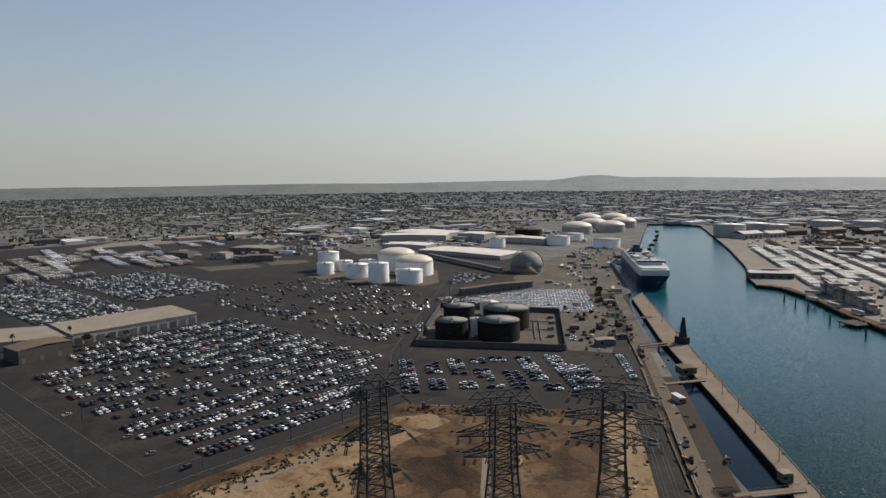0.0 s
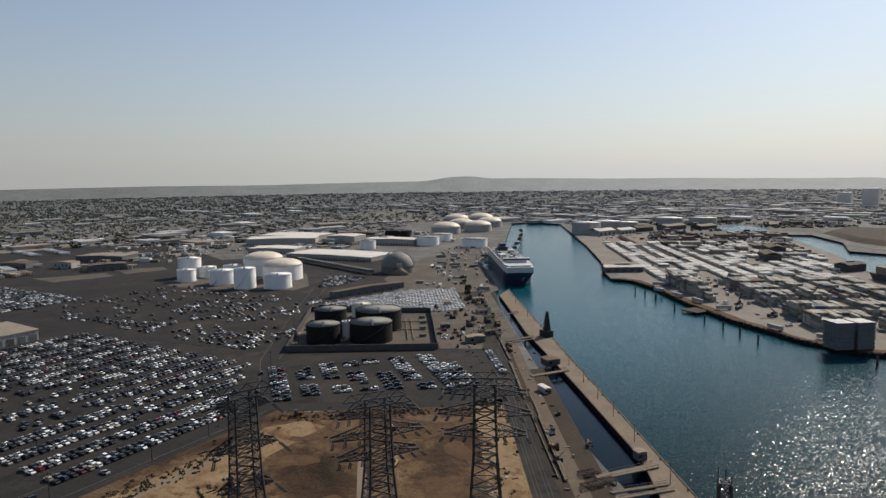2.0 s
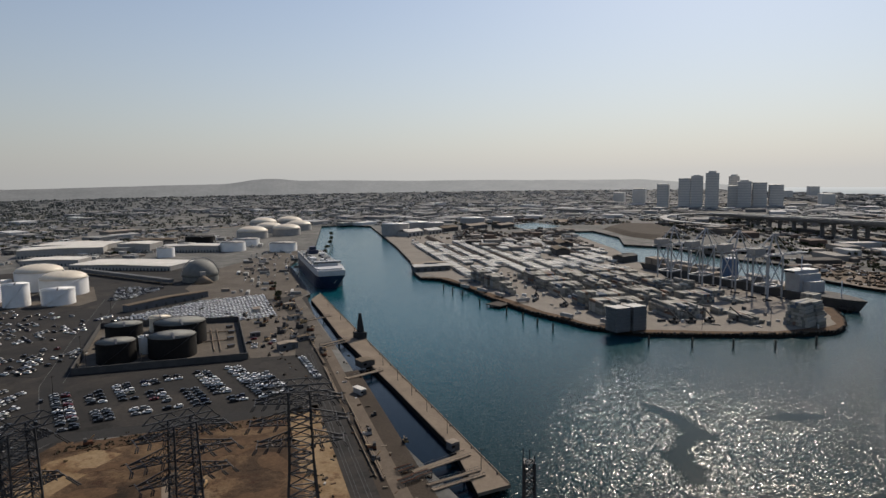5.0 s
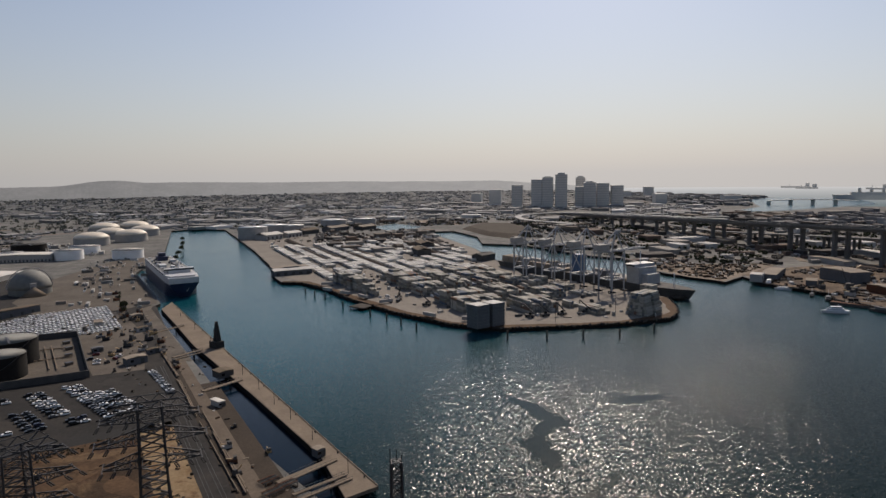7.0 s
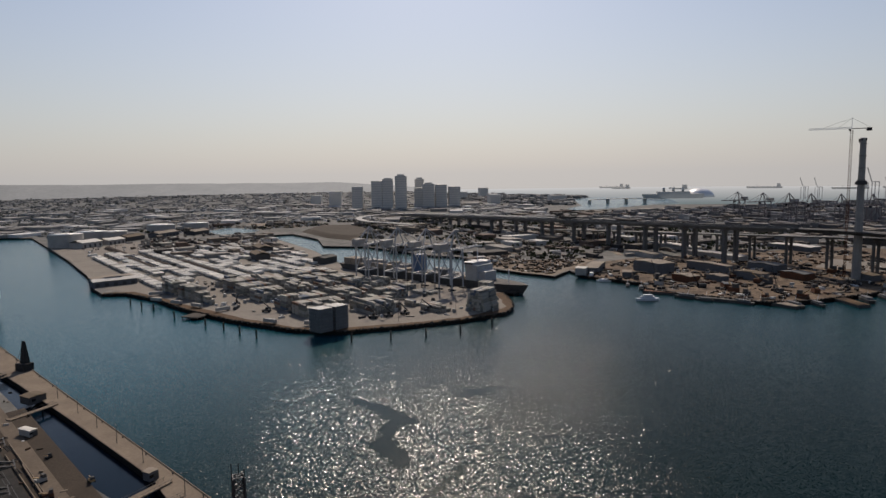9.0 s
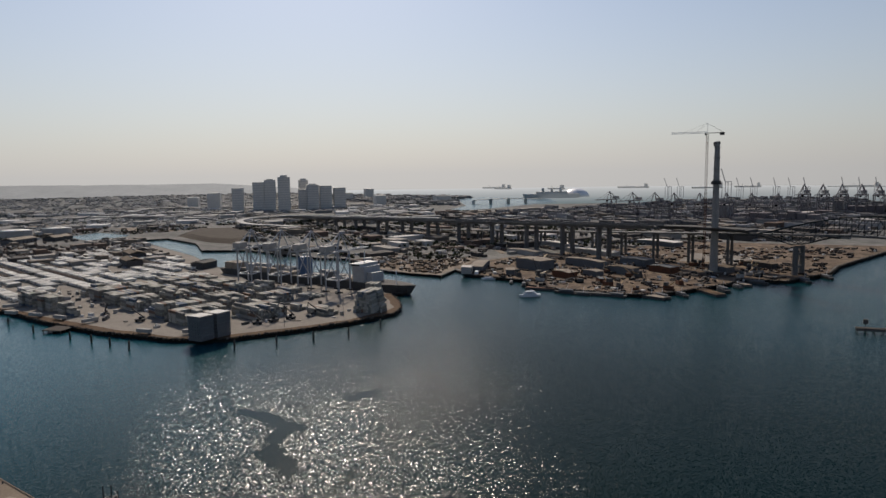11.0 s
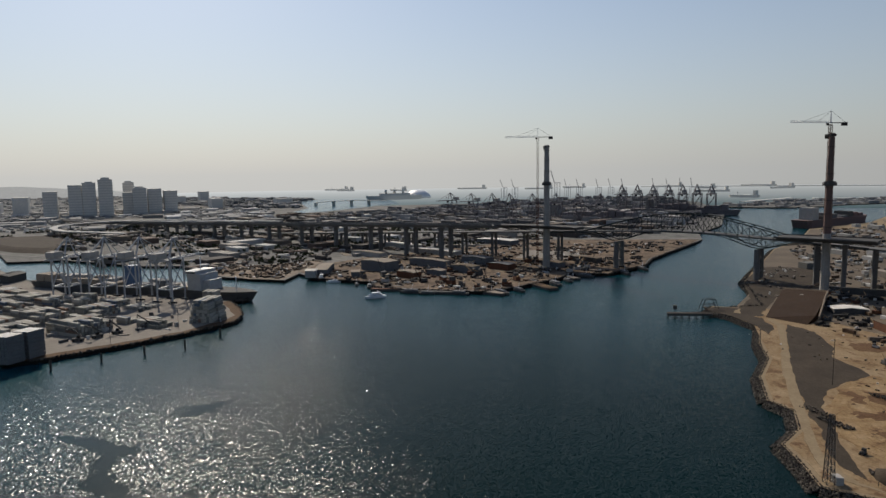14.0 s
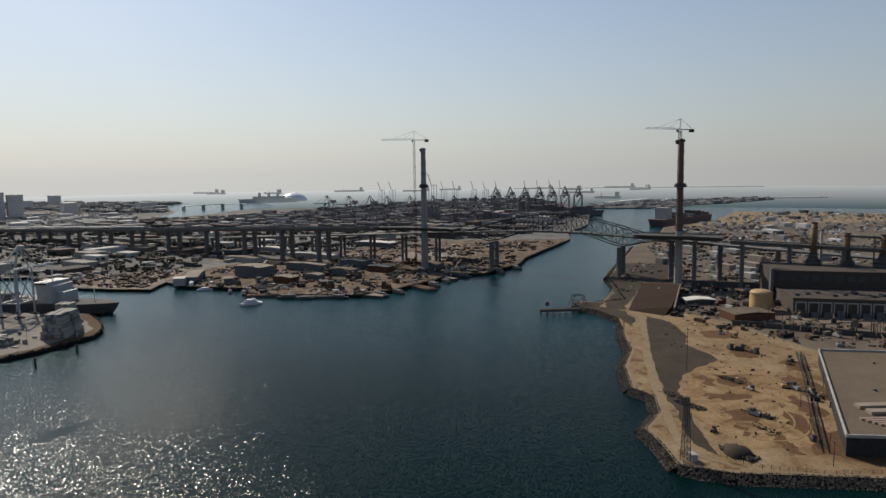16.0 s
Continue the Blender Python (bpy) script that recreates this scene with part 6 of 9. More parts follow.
for off, nm in ((-8.2, "north_truss"), (8.2, "south_truss")):
    bm = bmesh.new()
    st = [-260 + 12 * k for k in range(31)]
    for a, b in zip(st, st[1:]):
        pa, pb = on_old(a, off), on_old(b, off)
        beam(bm, (*pa, arch_top(a)), (*pb, arch_top(b)), 0.9)
        beam(bm, (*pa, truss_low(a)), (*pb, truss_low(b)), 0.8)
        beam(bm, (*pa, old_z(a)), (*pb, arch_top(b)) if a < -80 else (*pb, old_z(b)), 0.55)
        if arch_top(a) > old_z(a) + 1.5:
            beam(bm, (*pa, old_z(a)), (*pa, arch_top(a)), 0.55)
            beam(bm, (*pa, arch_top(a)), (*pb, old_z(b)), 0.45)
        if truss_low(a) < old_z(a) - 2.5:
            beam(bm, (*pa, old_z(a) - 1.6), (*pa, truss_low(a)), 0.55)
            beam(bm, (*pa, truss_low(a)), (*pb, old_z(b) - 1.6), 0.5)
            beam(bm, (*pa, old_z(a) - 1.6), (*pb, truss_low(b)), 0.45)
    part("truss", bm, M_TRUSS, t)
bm = bmesh.new()
for k in range(17):
    s = -200 + 15 * k
    if arch_top(s) > old_z(s) + 5:
        beam(bm, (*on_old(s, -8.2), arch_top(s)), (*on_old(s, 8.2), arch_top(s)), 0.5)
part("top_bracing", bm, M_TRUSS, t)
for s in (0, -160):
    for off in (-7.5, 7.5):
        bm = bmesh.new()
        x, y = on_old(s, off)
        tube(bm, x, y, -3, truss_low(s), 3.4, 2.8, n=8)
        part("main_pier", bm, M_CONC_DARK, t)
    bm = bmesh.new()
    for z in (12, 26, truss_low(s) - 1.5):
        beam(bm, (*on_old(s, -7.5), z), (*on_old(s, 7.5), z), 2.2, 2.6)
    part("pier_strut", bm, M_CONC_DARK, t)
for s in list(range(82, 640, 53)) + [-215, -265, -320, -380, -440]:
    for off in (-4.5, 4.5):
        bm = bmesh.new()
        x, y = on_old(s, off)
        box(bm, x - 1.6, x + 1.6, y - 1.6, y + 1.6, 0, old_z(s) - 3.4)
        part("approach_column", bm, M_CONC_DARK, t)
    bm = bmesh.new()
    beam(bm, (*on_old(s, -8), old_z(s) - 2.6), (*on_old(s, 8), old_z(s) - 2.6), 2.2, 2.0)
    part("bent_cap", bm, M_CONC_DARK, t)

# curved ramp of the interchange
M_RAMP = mat("bleached_road_concrete", (0.42, 0.405, 0.38), 0.9, col2=(0.34, 0.325, 0.30), scale=0.05, amount=0.5, fine=0.5, grain=0.15)
t = thing("interchange_ramp", pose(0, 0, 0), "pale curved concrete interchange ramp on columns", "bridge")
knots = [Vector(k) for k in ((1330, 520), (1347, 697), (1350, 815), (1366, 953), (1356, 1042), (1322, 1118), (1258, 1150), (1188, 1136), (1130, 1094), (1084, 1034), (1063, 984), (1058, 925), (1030, 818), (985, 700))]
pts = [((-k0 + 3 * k1 - 3 * k2 + k3) * f ** 3 + (2 * k0 - 5 * k1 + 4 * k2 - k3) * f * f + (k2 - k0) * f + 2 * k1) * 0.5
       for k0, k1, k2, k3 in zip(knots, knots[1:], knots[2:], knots[3:]) for f in (0.0, 0.33, 0.67)]
for i, (p, q) in enumerate(zip(pts, pts[1:])):
    bm = bmesh.new()
    beam(bm, (p.x, p.y, 19), (q.x, q.y, 19), 15, 1.6)
    part("deck_segment", bm, M_RAMP, t)
    if i % 2 == 0:
        bm = bmesh.new()
        tube(bm, p.x, p.y, LAND - 1, 18.3, 1.3, n=10)
        part("column", bm, M_CONC_DARK, t)

M_PLANKS = mat("pale_pink_timber", (0.30, 0.22, 0.18), 0.9, col2=(0.22, 0.16, 0.13), scale=0.5, amount=0.5, grain=0.2)
M_PLANT = mat("brown_plant_cladding", (0.085, 0.068, 0.055), 0.85, col2=(0.062, 0.052, 0.044), scale=0.1, amount=0.5, fine=0.8, grain=0.15)

# ---- basin ship, jetty, shipyard and boats ----
def hull_part(bm, L, W, z0, z1, bow=0.25, flare=0.0):
    pts = [(-L / 2, -W / 2 * 0.85), (-L * 0.46, -W / 2), (L / 2 - L * bow, -W / 2), (L / 2 - L * bow * 0.4, -W * 0.3), (L / 2, 0), (L / 2 - L * bow * 0.4, W * 0.3), (L / 2 - L * bow, W / 2), (-L * 0.46, W / 2), (-L / 2, W / 2 * 0.85)]
    a = [bm.verts.new((x * (1 - flare), y * (1 - flare), z0)) for x, y in pts]
    b = [bm.verts.new((x, y, z1)) for x, y in pts]
    n = len(pts)
    for i in range(n):
        bm.faces.new((a[i], a[(i + 1) % n], b[(i + 1) % n], b[i]))
    bm.faces.new(a[::-1])
    bm.faces.new(b)


t = thing("container_ship", pose(591, 468, 0, 0, 0, 263), "dark-hulled container ship with white superstructure and blue stack", "ship")
bm = bmesh.new()
hull_part(bm, 290, 30, -2, 10, 0.13, 0.06)
part("hull", bm, M_WALLDARK, t)
bm = bmesh.new()
box(bm, 72, 88, -13, 13, 10, 26)
box(bm, 70, 84, -15, 15, 26, 29)
box(bm, 88, 96, -9, 9, 10, 20)
house = part("superstructure", bm, M_CRANE, t)
bm = bmesh.new()
box(bm, 73, 83.9, -15.1, 15.1, 27, 28.2)
part("bridge_window", bm, M_GLASS, house)
bm = bmesh.new()
box(bm, -15, -5, -6, 6, 10, 30)
part("funnel", bm, M_BLUEWALL, t)
for k in range(17):
    for j in range(3):
        bm = bmesh.new()
        x = -135 + 12.8 * k
        if -30 < x < 0 or x > 58:
            continue
        box(bm, x, x + 12, -13 + 9 * j, -5 + 9 * j, 10.05, 10 + 2.6 * rng.choice((1, 1, 2, 3)))
        part("container_block", bm, rng.choice((M_WALL, M_WALLGREY, M_ROOFTAN)), t)
for x, z0, z1, w in ((-70, 10, 32, 0.9), (78, 29, 42, 0.7), (120, 10, 24, 0.6)):
    bm = bmesh.new()
    beam(bm, (x, 0, z0), (x, 0, z1), w)
    part("mast", bm, M_SHIPWHITE, t)

sheet("jetty_apron", [(683, 397), (681, 353), (780, 364), (858, 373), (790, 440), (765, 535), (710, 473)], M_CONCRETE, "pale concrete jetty apron", 0.07)


def boat(x, y, turn, L, label, deck=2, material=None, mast_h=6.0, name="motor_yacht"):
    t = thing(name, pose(x, y, 0, 0, 0, turn), label, "boat", "boats")
    bm = bmesh.new()
    hull_part(bm, L, L * 0.25, -0.6, L * 0.10, 0.35, 0.12)
    part("hull", bm, material or M_SHIPWHITE, t)
    z = L * 0.10
    for k in range(deck):
        bm = bmesh.new()
        hull_part(bm, L * (0.62 - 0.17 * k), L * (0.20 - 0.03 * k), z + 0.01, z + L * 0.075, 0.3, -0.04)
        cabin = part("cabin", bm, M_WALLGREY if material is M_WALLDARK else M_SHIPWHITE, t)
        bm = bmesh.new()
        hull_part(bm, L * (0.625 - 0.17 * k), L * (0.203 - 0.03 * k), z + L * 0.028, z + L * 0.055, 0.3, 0.0)
        part("window_band", bm, M_GLASS, cabin)
        z += L * 0.078
    bm = bmesh.new()
    beam(bm, (-L * 0.05, 0, z), (-L * 0.12, 0, z + mast_h * 0.5), 0.2)
    beam(bm, (-L * 0.1, -1, z + mast_h * 0.3), (-L * 0.1, 1, z + mast_h * 0.3), 0.15)
    part("mast", bm, M_SHIPWHITE, t)
    return t


boat(609, 217, 128, 22, "white motor yacht lying still on the water", 2, None, 4.0)
boat(690, 295, 110, 17, "small white workboat moored at the yard", 1)
boat(709, 318, 20, 24, "white harbour ferry beside the quay", 2)
for x, y, a, L in ((664, 212, 100, 18), (655, 160, 85, 17), (652, 140, 95, 20), (650, 128, 80, 16), (655, 110, 60, 14)):
    boat(x, y, a, L, "dark tug moored at the shipyard", 1, M_WALLDARK, 10, "tugboat")


def barge(x, y, turn, L, W, material, label):
    t = thing("barge", pose(x, y, 0, 0, 0, turn), label, "barge", "barges")
    bm = bmesh.new()
    box(bm, -L / 2, L / 2, -W / 2, W / 2, -1, 2.4)
    part("hull", bm, M_WALLDARK, t)
    bm = bmesh.new()
    box(bm, -L / 2 + 0.4, L / 2 - 0.4, -W / 2 + 0.4, W / 2 - 0.4, 2.4, 2.7)
    part("deck", bm, material, t)
    for k in range(4):
        bm = bmesh.new()
        x0 = -L / 2 + L * (k + 0.3) / 4
        tube(bm, x0, -W / 2 + 0.6, 2.7, 3.3, 0.3, n=8)
        part("bitt", bm, M_DARKSTEEL, t)


barge(655, 207, 96, 56, 18, M_RUST, "flat barge with a rusty orange deck")
barge(650, 112, 70, 40, 13, M_ROOFTAN, "flat barge with a tan deck")
barge(700, 68, 40, 62, 12, M_DIRT, "flat work barge loaded with timber")
barge(642, 160, 92, 36, 10, M_WALLDARK, "low dark work barge")
barge(756, 36, 35, 30, 9, M_ROOFTAN, "flat barge with a tan deck")
hut("boat_shed", 772, 268, 42, 24, 12, 62, M_WALLGREY, M_ROOFTAN, "grey boat shed with a pale tan roof")
hut("yard_store", 810, 215, 60, 10, 9, 62, M_WALLGREY, M_ROOFTAN, "long grey yard store with a tan roof")
hut("yard_office", 708, 330, 16, 12, 8, 15, M_WALL, M_ROOFWHITE, "white waterfront yard office")
hut("warehouse", 745, 330, 60, 16, 7, 15, M_WALLGREY, M_ROOFTAN, "long tan-roofed waterfront warehouse")
for k in range(46):
    x, y = rng.uniform(662, 900), rng.uniform(-30, 320)
    p = (x - 650) * 0.88 - 0.45 * (y - 150)
    if not inside([(700, 310), (690, 250), (664, 225), (657, 180), (660, 125), (680, 96), (750, 56), (790, 10), (870, -35), (930, -40), (900, 200), (800, 330)], x, y):
        continue
    clutter("yard_plant", "rusty shipyard plant and stacked gear", x, y, rng.choice((M_RUST, M_WALLDARK, M_RUST, M_WALL, M_STEEL)), LAND + 0.06, rng.uniform(5, 11))
r7 = random.Random(70)
bm = bmesh.new()
for _ in range(3600):
    x, y = r7.uniform(650, 1150), r7.uniform(-140, 330)
    if inside([(700, 314), (688, 250), (660, 228), (652, 180), (652, 121), (680, 92), (750, 52), (786, 0), (865, -44), (930, -54), (1137, -137), (1100, 120), (880, 320), (760, 372)], x, y) and noise.noise((x * 0.025, y * 0.025, 17.0)) > -0.12:
        w, d, h = r7.uniform(1, 9), r7.uniform(1, 4), r7.uniform(0.4, 2.6)
        box(bm, -w / 2, w / 2, -d / 2, d / 2, 0, h, pose(x, y, LAND + 0.06, 0, 0, r7.uniform(0, 180)))
solid("yard_scrap", bm, mat("yard_scrap_mix", (0.2, 0.15, 0.1), 0.9, palette=[((0.085, 0.052, 0.036), 2), ((0.035, 0.031, 0.029), 6), ((0.16, 0.135, 0.11), 2), ((0.45, 0.44, 0.42), 1)], by="island", grain=0.3), "scattered timber, steel and scrap on the shipyard ground", "scrap", kind="stuff")

rubble("yard_shore_rocks", [(697, 318), (684, 250), (652, 232), (645, 180), (644, 117), (674, 87), (745, 44), (773, 39), (782, -8), (859, -53), (920, -64), (1137, -147)][::-1], 3000, 7.0, -0.4, 3.6, "dark rubble and timber along the shipyard shore", (0.7, 1.9))
for x, y, w, d, h, a, wall, roof in ((1010, 322, 96, 20, 7, 62, M_WALL, M_ROOFWHITE), (940, 240, 88, 16, 6, 62, M_WALL, M_ROOFWHITE), (1085, 170, 70, 22, 7, 62, M_WALLGREY, M_ROOFWHITE), (905, 330, 60, 16, 6, 62, M_WALL, M_ROOFTAN)):
    hut("port_shed", x, y, w, d, h, a, wall, roof, "long low port shed with a pale sheet roof", group="port sheds")
sheet("storage_ground", ragged([(905, 118), (905, 30), (985, 20), (1000, 110)], 5, 0.03), M_PIER, "pale cleared storage ground behind the shipyard", 0.09)

# ---- the sandy point: revetment, plant, machines ----
rubble("revetment_rocks", [(564, -102), (530, -115), (479, -104), (441, -101), (402, -88), (360, -83), (346, -92), (322, -88), (302, -76), (282, -79), (262, -80), (255, -100), (252, -153), (246, -420)], 20000, 6.0, -0.5, 3.0, "brown and grey armour rock along the point", (0.35, 0.8))
rubble("spit_rocks", [(606, -92), (590, -85), (578, -88), (564, -102)], 700, 4.0, -0.4, 3.2, "armour rock round the spit", (0.6, 1.3))
rubble("north_rocks", [(1046, -240), (788, -157), (746, -144), (692, -141), (616, -134), (603, -106)], 2200, 6.0, -0.5, 3.4, "dark armour rock below the old bridge", (0.8, 1.8))
t = thing("timber_jetty", pose(568, -52, 0, 0, 0, -82), "dark timber jetty on piles off the rocky point", "jetty")
for k in range(12):
    bm = bmesh.new()
    box(bm, 3.0 * k, 3.0 * k + 2.94, -2.6, 2.6, 3.2, 3.6)
    part("deck_panel", bm, M_PINE, t)
for k in range(7):
    for y in (-2.2, 2.2):
        bm = bmesh.new()
        tube(bm, 1 + 5.6 * k, y, -3, 3.2, 0.35, n=8)
        part("pile", bm, M_PINE, t)
bm = bmesh.new()
box(bm, 0, 35.9, -2.9, -2.62, 1.6, 3.5)
part("fender_beam", bm, M_WALLDARK, t)
for sd in (-2.4, 2.4):
    bm = bmesh.new()
    for z in (4.1, 4.7):
        beam(bm, (22, sd, z), (35.8, sd, z), 0.1)
    for k in range(5):
        beam(bm, (22 + 3.4 * k, sd, 3.6), (22 + 3.4 * k, sd, 4.7), 0.12)
    part("handrail", bm, M_DARKSTEEL, t)
t = thing("jetty_gantry", pose(592, -88, LAND, 0, 0, -60), "dark steel gantry frame at the head of the jetty", "gantry")
for x in (-9, 9):
    for y in (-2, 2):
        bm = bmesh.new()
        beam(bm, (x, y, -0.5), (x * 0.55, y, 8.5), 0.45)
        part("leg", bm, M_DARKSTEEL, t)
for y in (-2, 2):
    bm = bmesh.new()
    beam(bm, (-5, y, 8.5), (5, y, 8.5), 0.5)
    beam(bm, (-7, y, 4.0), (7, y, 4.0), 0.3)
    part("crossbeam", bm, M_DARKSTEEL, t)
t = thing("channel_beacon", pose(584, -60, -2.0), "dark channel beacon on a pile off the jetty", "beacon")
bm = bmesh.new()
beam(bm, (0, 0, -1.5), (0, 0, 7), 0.5)
part("post", bm, M_DARKSTEEL, t)
bm = bmesh.new()
box(bm, -1.6, 1.6, -1.6, 1.6, 5.6, 9.0)
part("dayboard", bm, M_WALLDARK, t)


def mound(name, pts, h, material, label, inset=0.55):
    c = Vector((sum(p[0] for p in pts) / len(pts), sum(p[1] for p in pts) / len(pts)))
    bm = bmesh.new()
    rings = []
    for k, (f, z) in enumerate(((1.0, 0), (0.9, h * 0.45), (inset, h))):
        rings.append([bm.verts.new((c.x + (x - c.x) * f, c.y + (y - c.y) * f, LAND + 0.03 + z)) for x, y in pts])
    for p, q in zip(rings, rings[1:]):
        for i in range(len(pts)):
            bm.faces.new((p[i], p[(i + 1) % len(pts)], q[(i + 1) % len(pts)], q[i])).smooth = True
    bm.faces.new(rings[-1])
    return solid(name, bm, material, label, "mound", kind="structure")


bm = bmesh.new()
bank = [(543, -151, 0.1), (566, -127, 0.1), (606, -140, 0.2), (700, -172, 1.0), (650, -196, 8.0), (616, -184, 8.0), (555, -160, 5.0)]
top = [bm.verts.new((x, y, LAND + z)) for x, y, z in bank]
low = [bm.verts.new((x, y, LAND - 0.5)) for x, y, z in bank]
bm.faces.new(top)
for i in range(len(bank)):
    bm.faces.new((top[i], low[i], low[(i + 1) % len(bank)], top[(i + 1) % len(bank)]))
bmesh.ops.triangulate(bm, faces=bm.faces[:])
solid("graded_bank", bm, M_BANK, "brown graded earth bank below the bridge", "bank", kind="structure")
t = thing("bank_wall", pose(0, 0, 0), "low pale concrete wall round the earth bank", "wall")
for p, q in (((700, -172, 1.2), (650, -196, 8.2)), ((650, -196, 8.2), (616, -184, 8.2)), ((616, -184, 8.2), (550, -161, 5.0))):
    bm = bmesh.new()
    beam(bm, (p[0], p[1], LAND + p[2] - 1), (q[0], q[1], LAND + q[2] - 1), 1.2, 3.2)
    part("panel", bm, M_CONCRETE, t)
M_CHURN = mat("orange_brown_churned_soil", (0.12, 0.07, 0.03), 0.95, soils=[(0.105, 0.060, 0.028), (0.190, 0.122, 0.060), (0.235, 0.160, 0.084), (0.265, 0.190, 0.110)], scale=0.05, col2=(0.060, 0.030, 0.016), patch=0.16, at=0.66, amount=0.10, fine=0.8, grain=0.35, bump=0.2)
sheet("churned_ground", ragged([(407, -132), (412, -152), (392, -170), (350, -168), (305, -156), (277, -138), (276, -118), (298, -104), (352, -106), (382, -124)], 4.0, 0.06), M_CHURN, "orange-brown churned ground in the middle of the site", 0.068)
sheet("churned_ground", ragged([(297, -152), (302, -172), (276, -172), (266, -158), (273, -138)], 3.0, 0.08), M_STAIN, "dark brown churned ground beside the warehouse", 0.071)
sheet("gravel_slope", ragged([(541, -137), (520, -150), (480, -149), (462, -144), (450, -141), (414, -150), (401, -134), (380, -116), (353, -107), (330, -104), (295, -100), (271, -99), (274, -95), (291, -93), (313, -95), (343, -98), (372, -102), (400, -105), (431, -110), (454, -117), (500, -126)], 1.3), M_SLOPE, "grey-brown gravel slope beside the sandy track", 0.12)
for k, (x, y, rx, ry) in enumerate(((303, -151, 20, 7), (284, -132, 13, 4), (372, -143, 11, 10), (318, -128, 9, 7), (372, -128, 12, 3), (359, -178, 22, 9), (401, -191, 14, 7), (330, -163, 16, 6), (432, -172, 14, 10), (480, -172, 12, 12), (345, -130, 5, 14), (300, -120, 8, 3))):
    sheet("soil_stain", ragged([(x + rx * math.cos(a), y + ry * math.sin(a)) for a in [k_ * 0.63 for k_ in range(10)]], 2.0, 0.2), M_STAIN, "dark churned brown soil on the sandy site", 0.075 + 0.002 * k)
for r_ in (13, 16, 20, 26):
    bm = bmesh.new()
    for k in range(26):
        a0, a1 = 0.5 + k * 0.17, 0.5 + (k + 1) * 0.17
        beam(bm, (322 + r_ * 1.35 * math.cos(a0), -130 + r_ * math.sin(a0), LAND + 0.06), (322 + r_ * 1.35 * math.cos(a1), -130 + r_ * math.sin(a1), LAND + 0.06), 0.9, 0.16 + 0.004 * (r_ % 5))
    solid("tyre_track", bm, M_CHURN, "curved tyre track worn into the sand", "track", kind="structure")
mound("gravel_heap", [(274 + 7.5 * math.cos(k_ * 0.6) * (1 + 0.2 * math.sin(k_ * 2.1)), -108 + 6 * math.sin(k_ * 0.6)) for k_ in range(10)], 3.2, M_SLOPE, "grey gravel heap on the sandy site", 0.25)
t = thing("site_fence", pose(0, 0, 0), "low wire fence with dark posts along the shore", "fence")
line = [(267, -101), (259, -112), (254, -138), (256, -153), (254, -240)]
for p, q in zip(line, line[1:]):
    d = math.dist(p, q)
    for k in range(int(d / 3.2)):
        f = k * 3.2 / d
        x, y = p[0] + (q[0] - p[0]) * f, p[1] + (q[1] - p[1]) * f
        bm = bmesh.new()
        box(bm, x - 0.07, x + 0.07, y - 0.07, y + 0.07, LAND, LAND + 1.9)
        part("post", bm, M_DARKSTEEL, t)
    bm = bmesh.new()
    for z in (0.6, 1.2, 1.8):
        beam(bm, (*p, LAND + z), (*q, LAND + z), 0.05)
    part("wire", bm, M_DARKSTEEL, t)
for off in (0, 2.6):
    t = thing("site_conveyor", pose(0, 0, 0), "low dark conveyor running beside the warehouse", "conveyor", "site conveyors")
    line = [(428, -206), (376, -186), (316, -161), (276, -145)]
    for p, q in zip(line, line[1:]):
        bm = bmesh.new()
        beam(bm, (p[0], p[1] + off, LAND + 1.6), (q[0], q[1] + off, LAND + 1.5), 0.5, 0.4)
        part("belt_frame", bm, M_DARKSTEEL, t)
        n = int(math.dist(p, q) / 6)
        for k in range(n):
            x, y = p[0] + (q[0] - p[0]) * k / n, p[1] + off + (q[1] - p[1]) * k / n
            bm = bmesh.new()
            box(bm, x - 0.3, x + 0.3, y - 0.3, y + 0.3, LAND, LAND + 1.3)
            part("support", bm, M_DARKSTEEL, t)
centre = [(560, -128), (536, -131), (504, -125), (472, -118), (415, -106), (360, -97), (326, -92), (297, -88), (280, -88), (268, -93), (261, -104)]
half = [2.4 + 0.5 * math.sin(k * 1.7) for k in range(len(centre))]
left = [(x + h * 0.2, y + h) for (x, y), h in zip(centre, half)]
right = [(x - h * 0.2, y - h) for (x, y), h in zip(centre, half)]
sheet("sand_track", ragged(left + right[::-1], 0.5, 0.2), M_TRACK, "pale packed sandy track along the revetment", 0.16, "road")
t = thing("flat_roof_warehouse", pose(0, 0, 0), "big warehouse with a brown flat roof and white parapet", "building")
bm = bmesh.new()
wh = [(272, -151), (406, -206), (396, -300), (250, -300), (268, -230)]
prism(bm, wh, LAND, 11.0)
part("wall", bm, M_DARKSTEEL, t)
bm = bmesh.new()
prism(bm, wh, 11.0, 11.25)
part("roof", bm, M_ROOFBROWN, t)
bm = bmesh.new()
for p, q in zip(wh, wh[1:] + wh[:1]):
    beam(bm, (*p, 11.7), (*q, 11.7), 0.7, 1.3)
part("parapet", bm, M_WALL, t, "white-painted parapet")
for x, y, w in ((308, -186, 24), (300, -184, 18)):
    bm = bmesh.new()
    box(bm, -w / 2, w / 2, -2.2, 2.2, 11.3, 12.8, pose(x, y, 0, 0, 0, 95))
    part("roof_unit", bm, M_ROOFTAN, t)
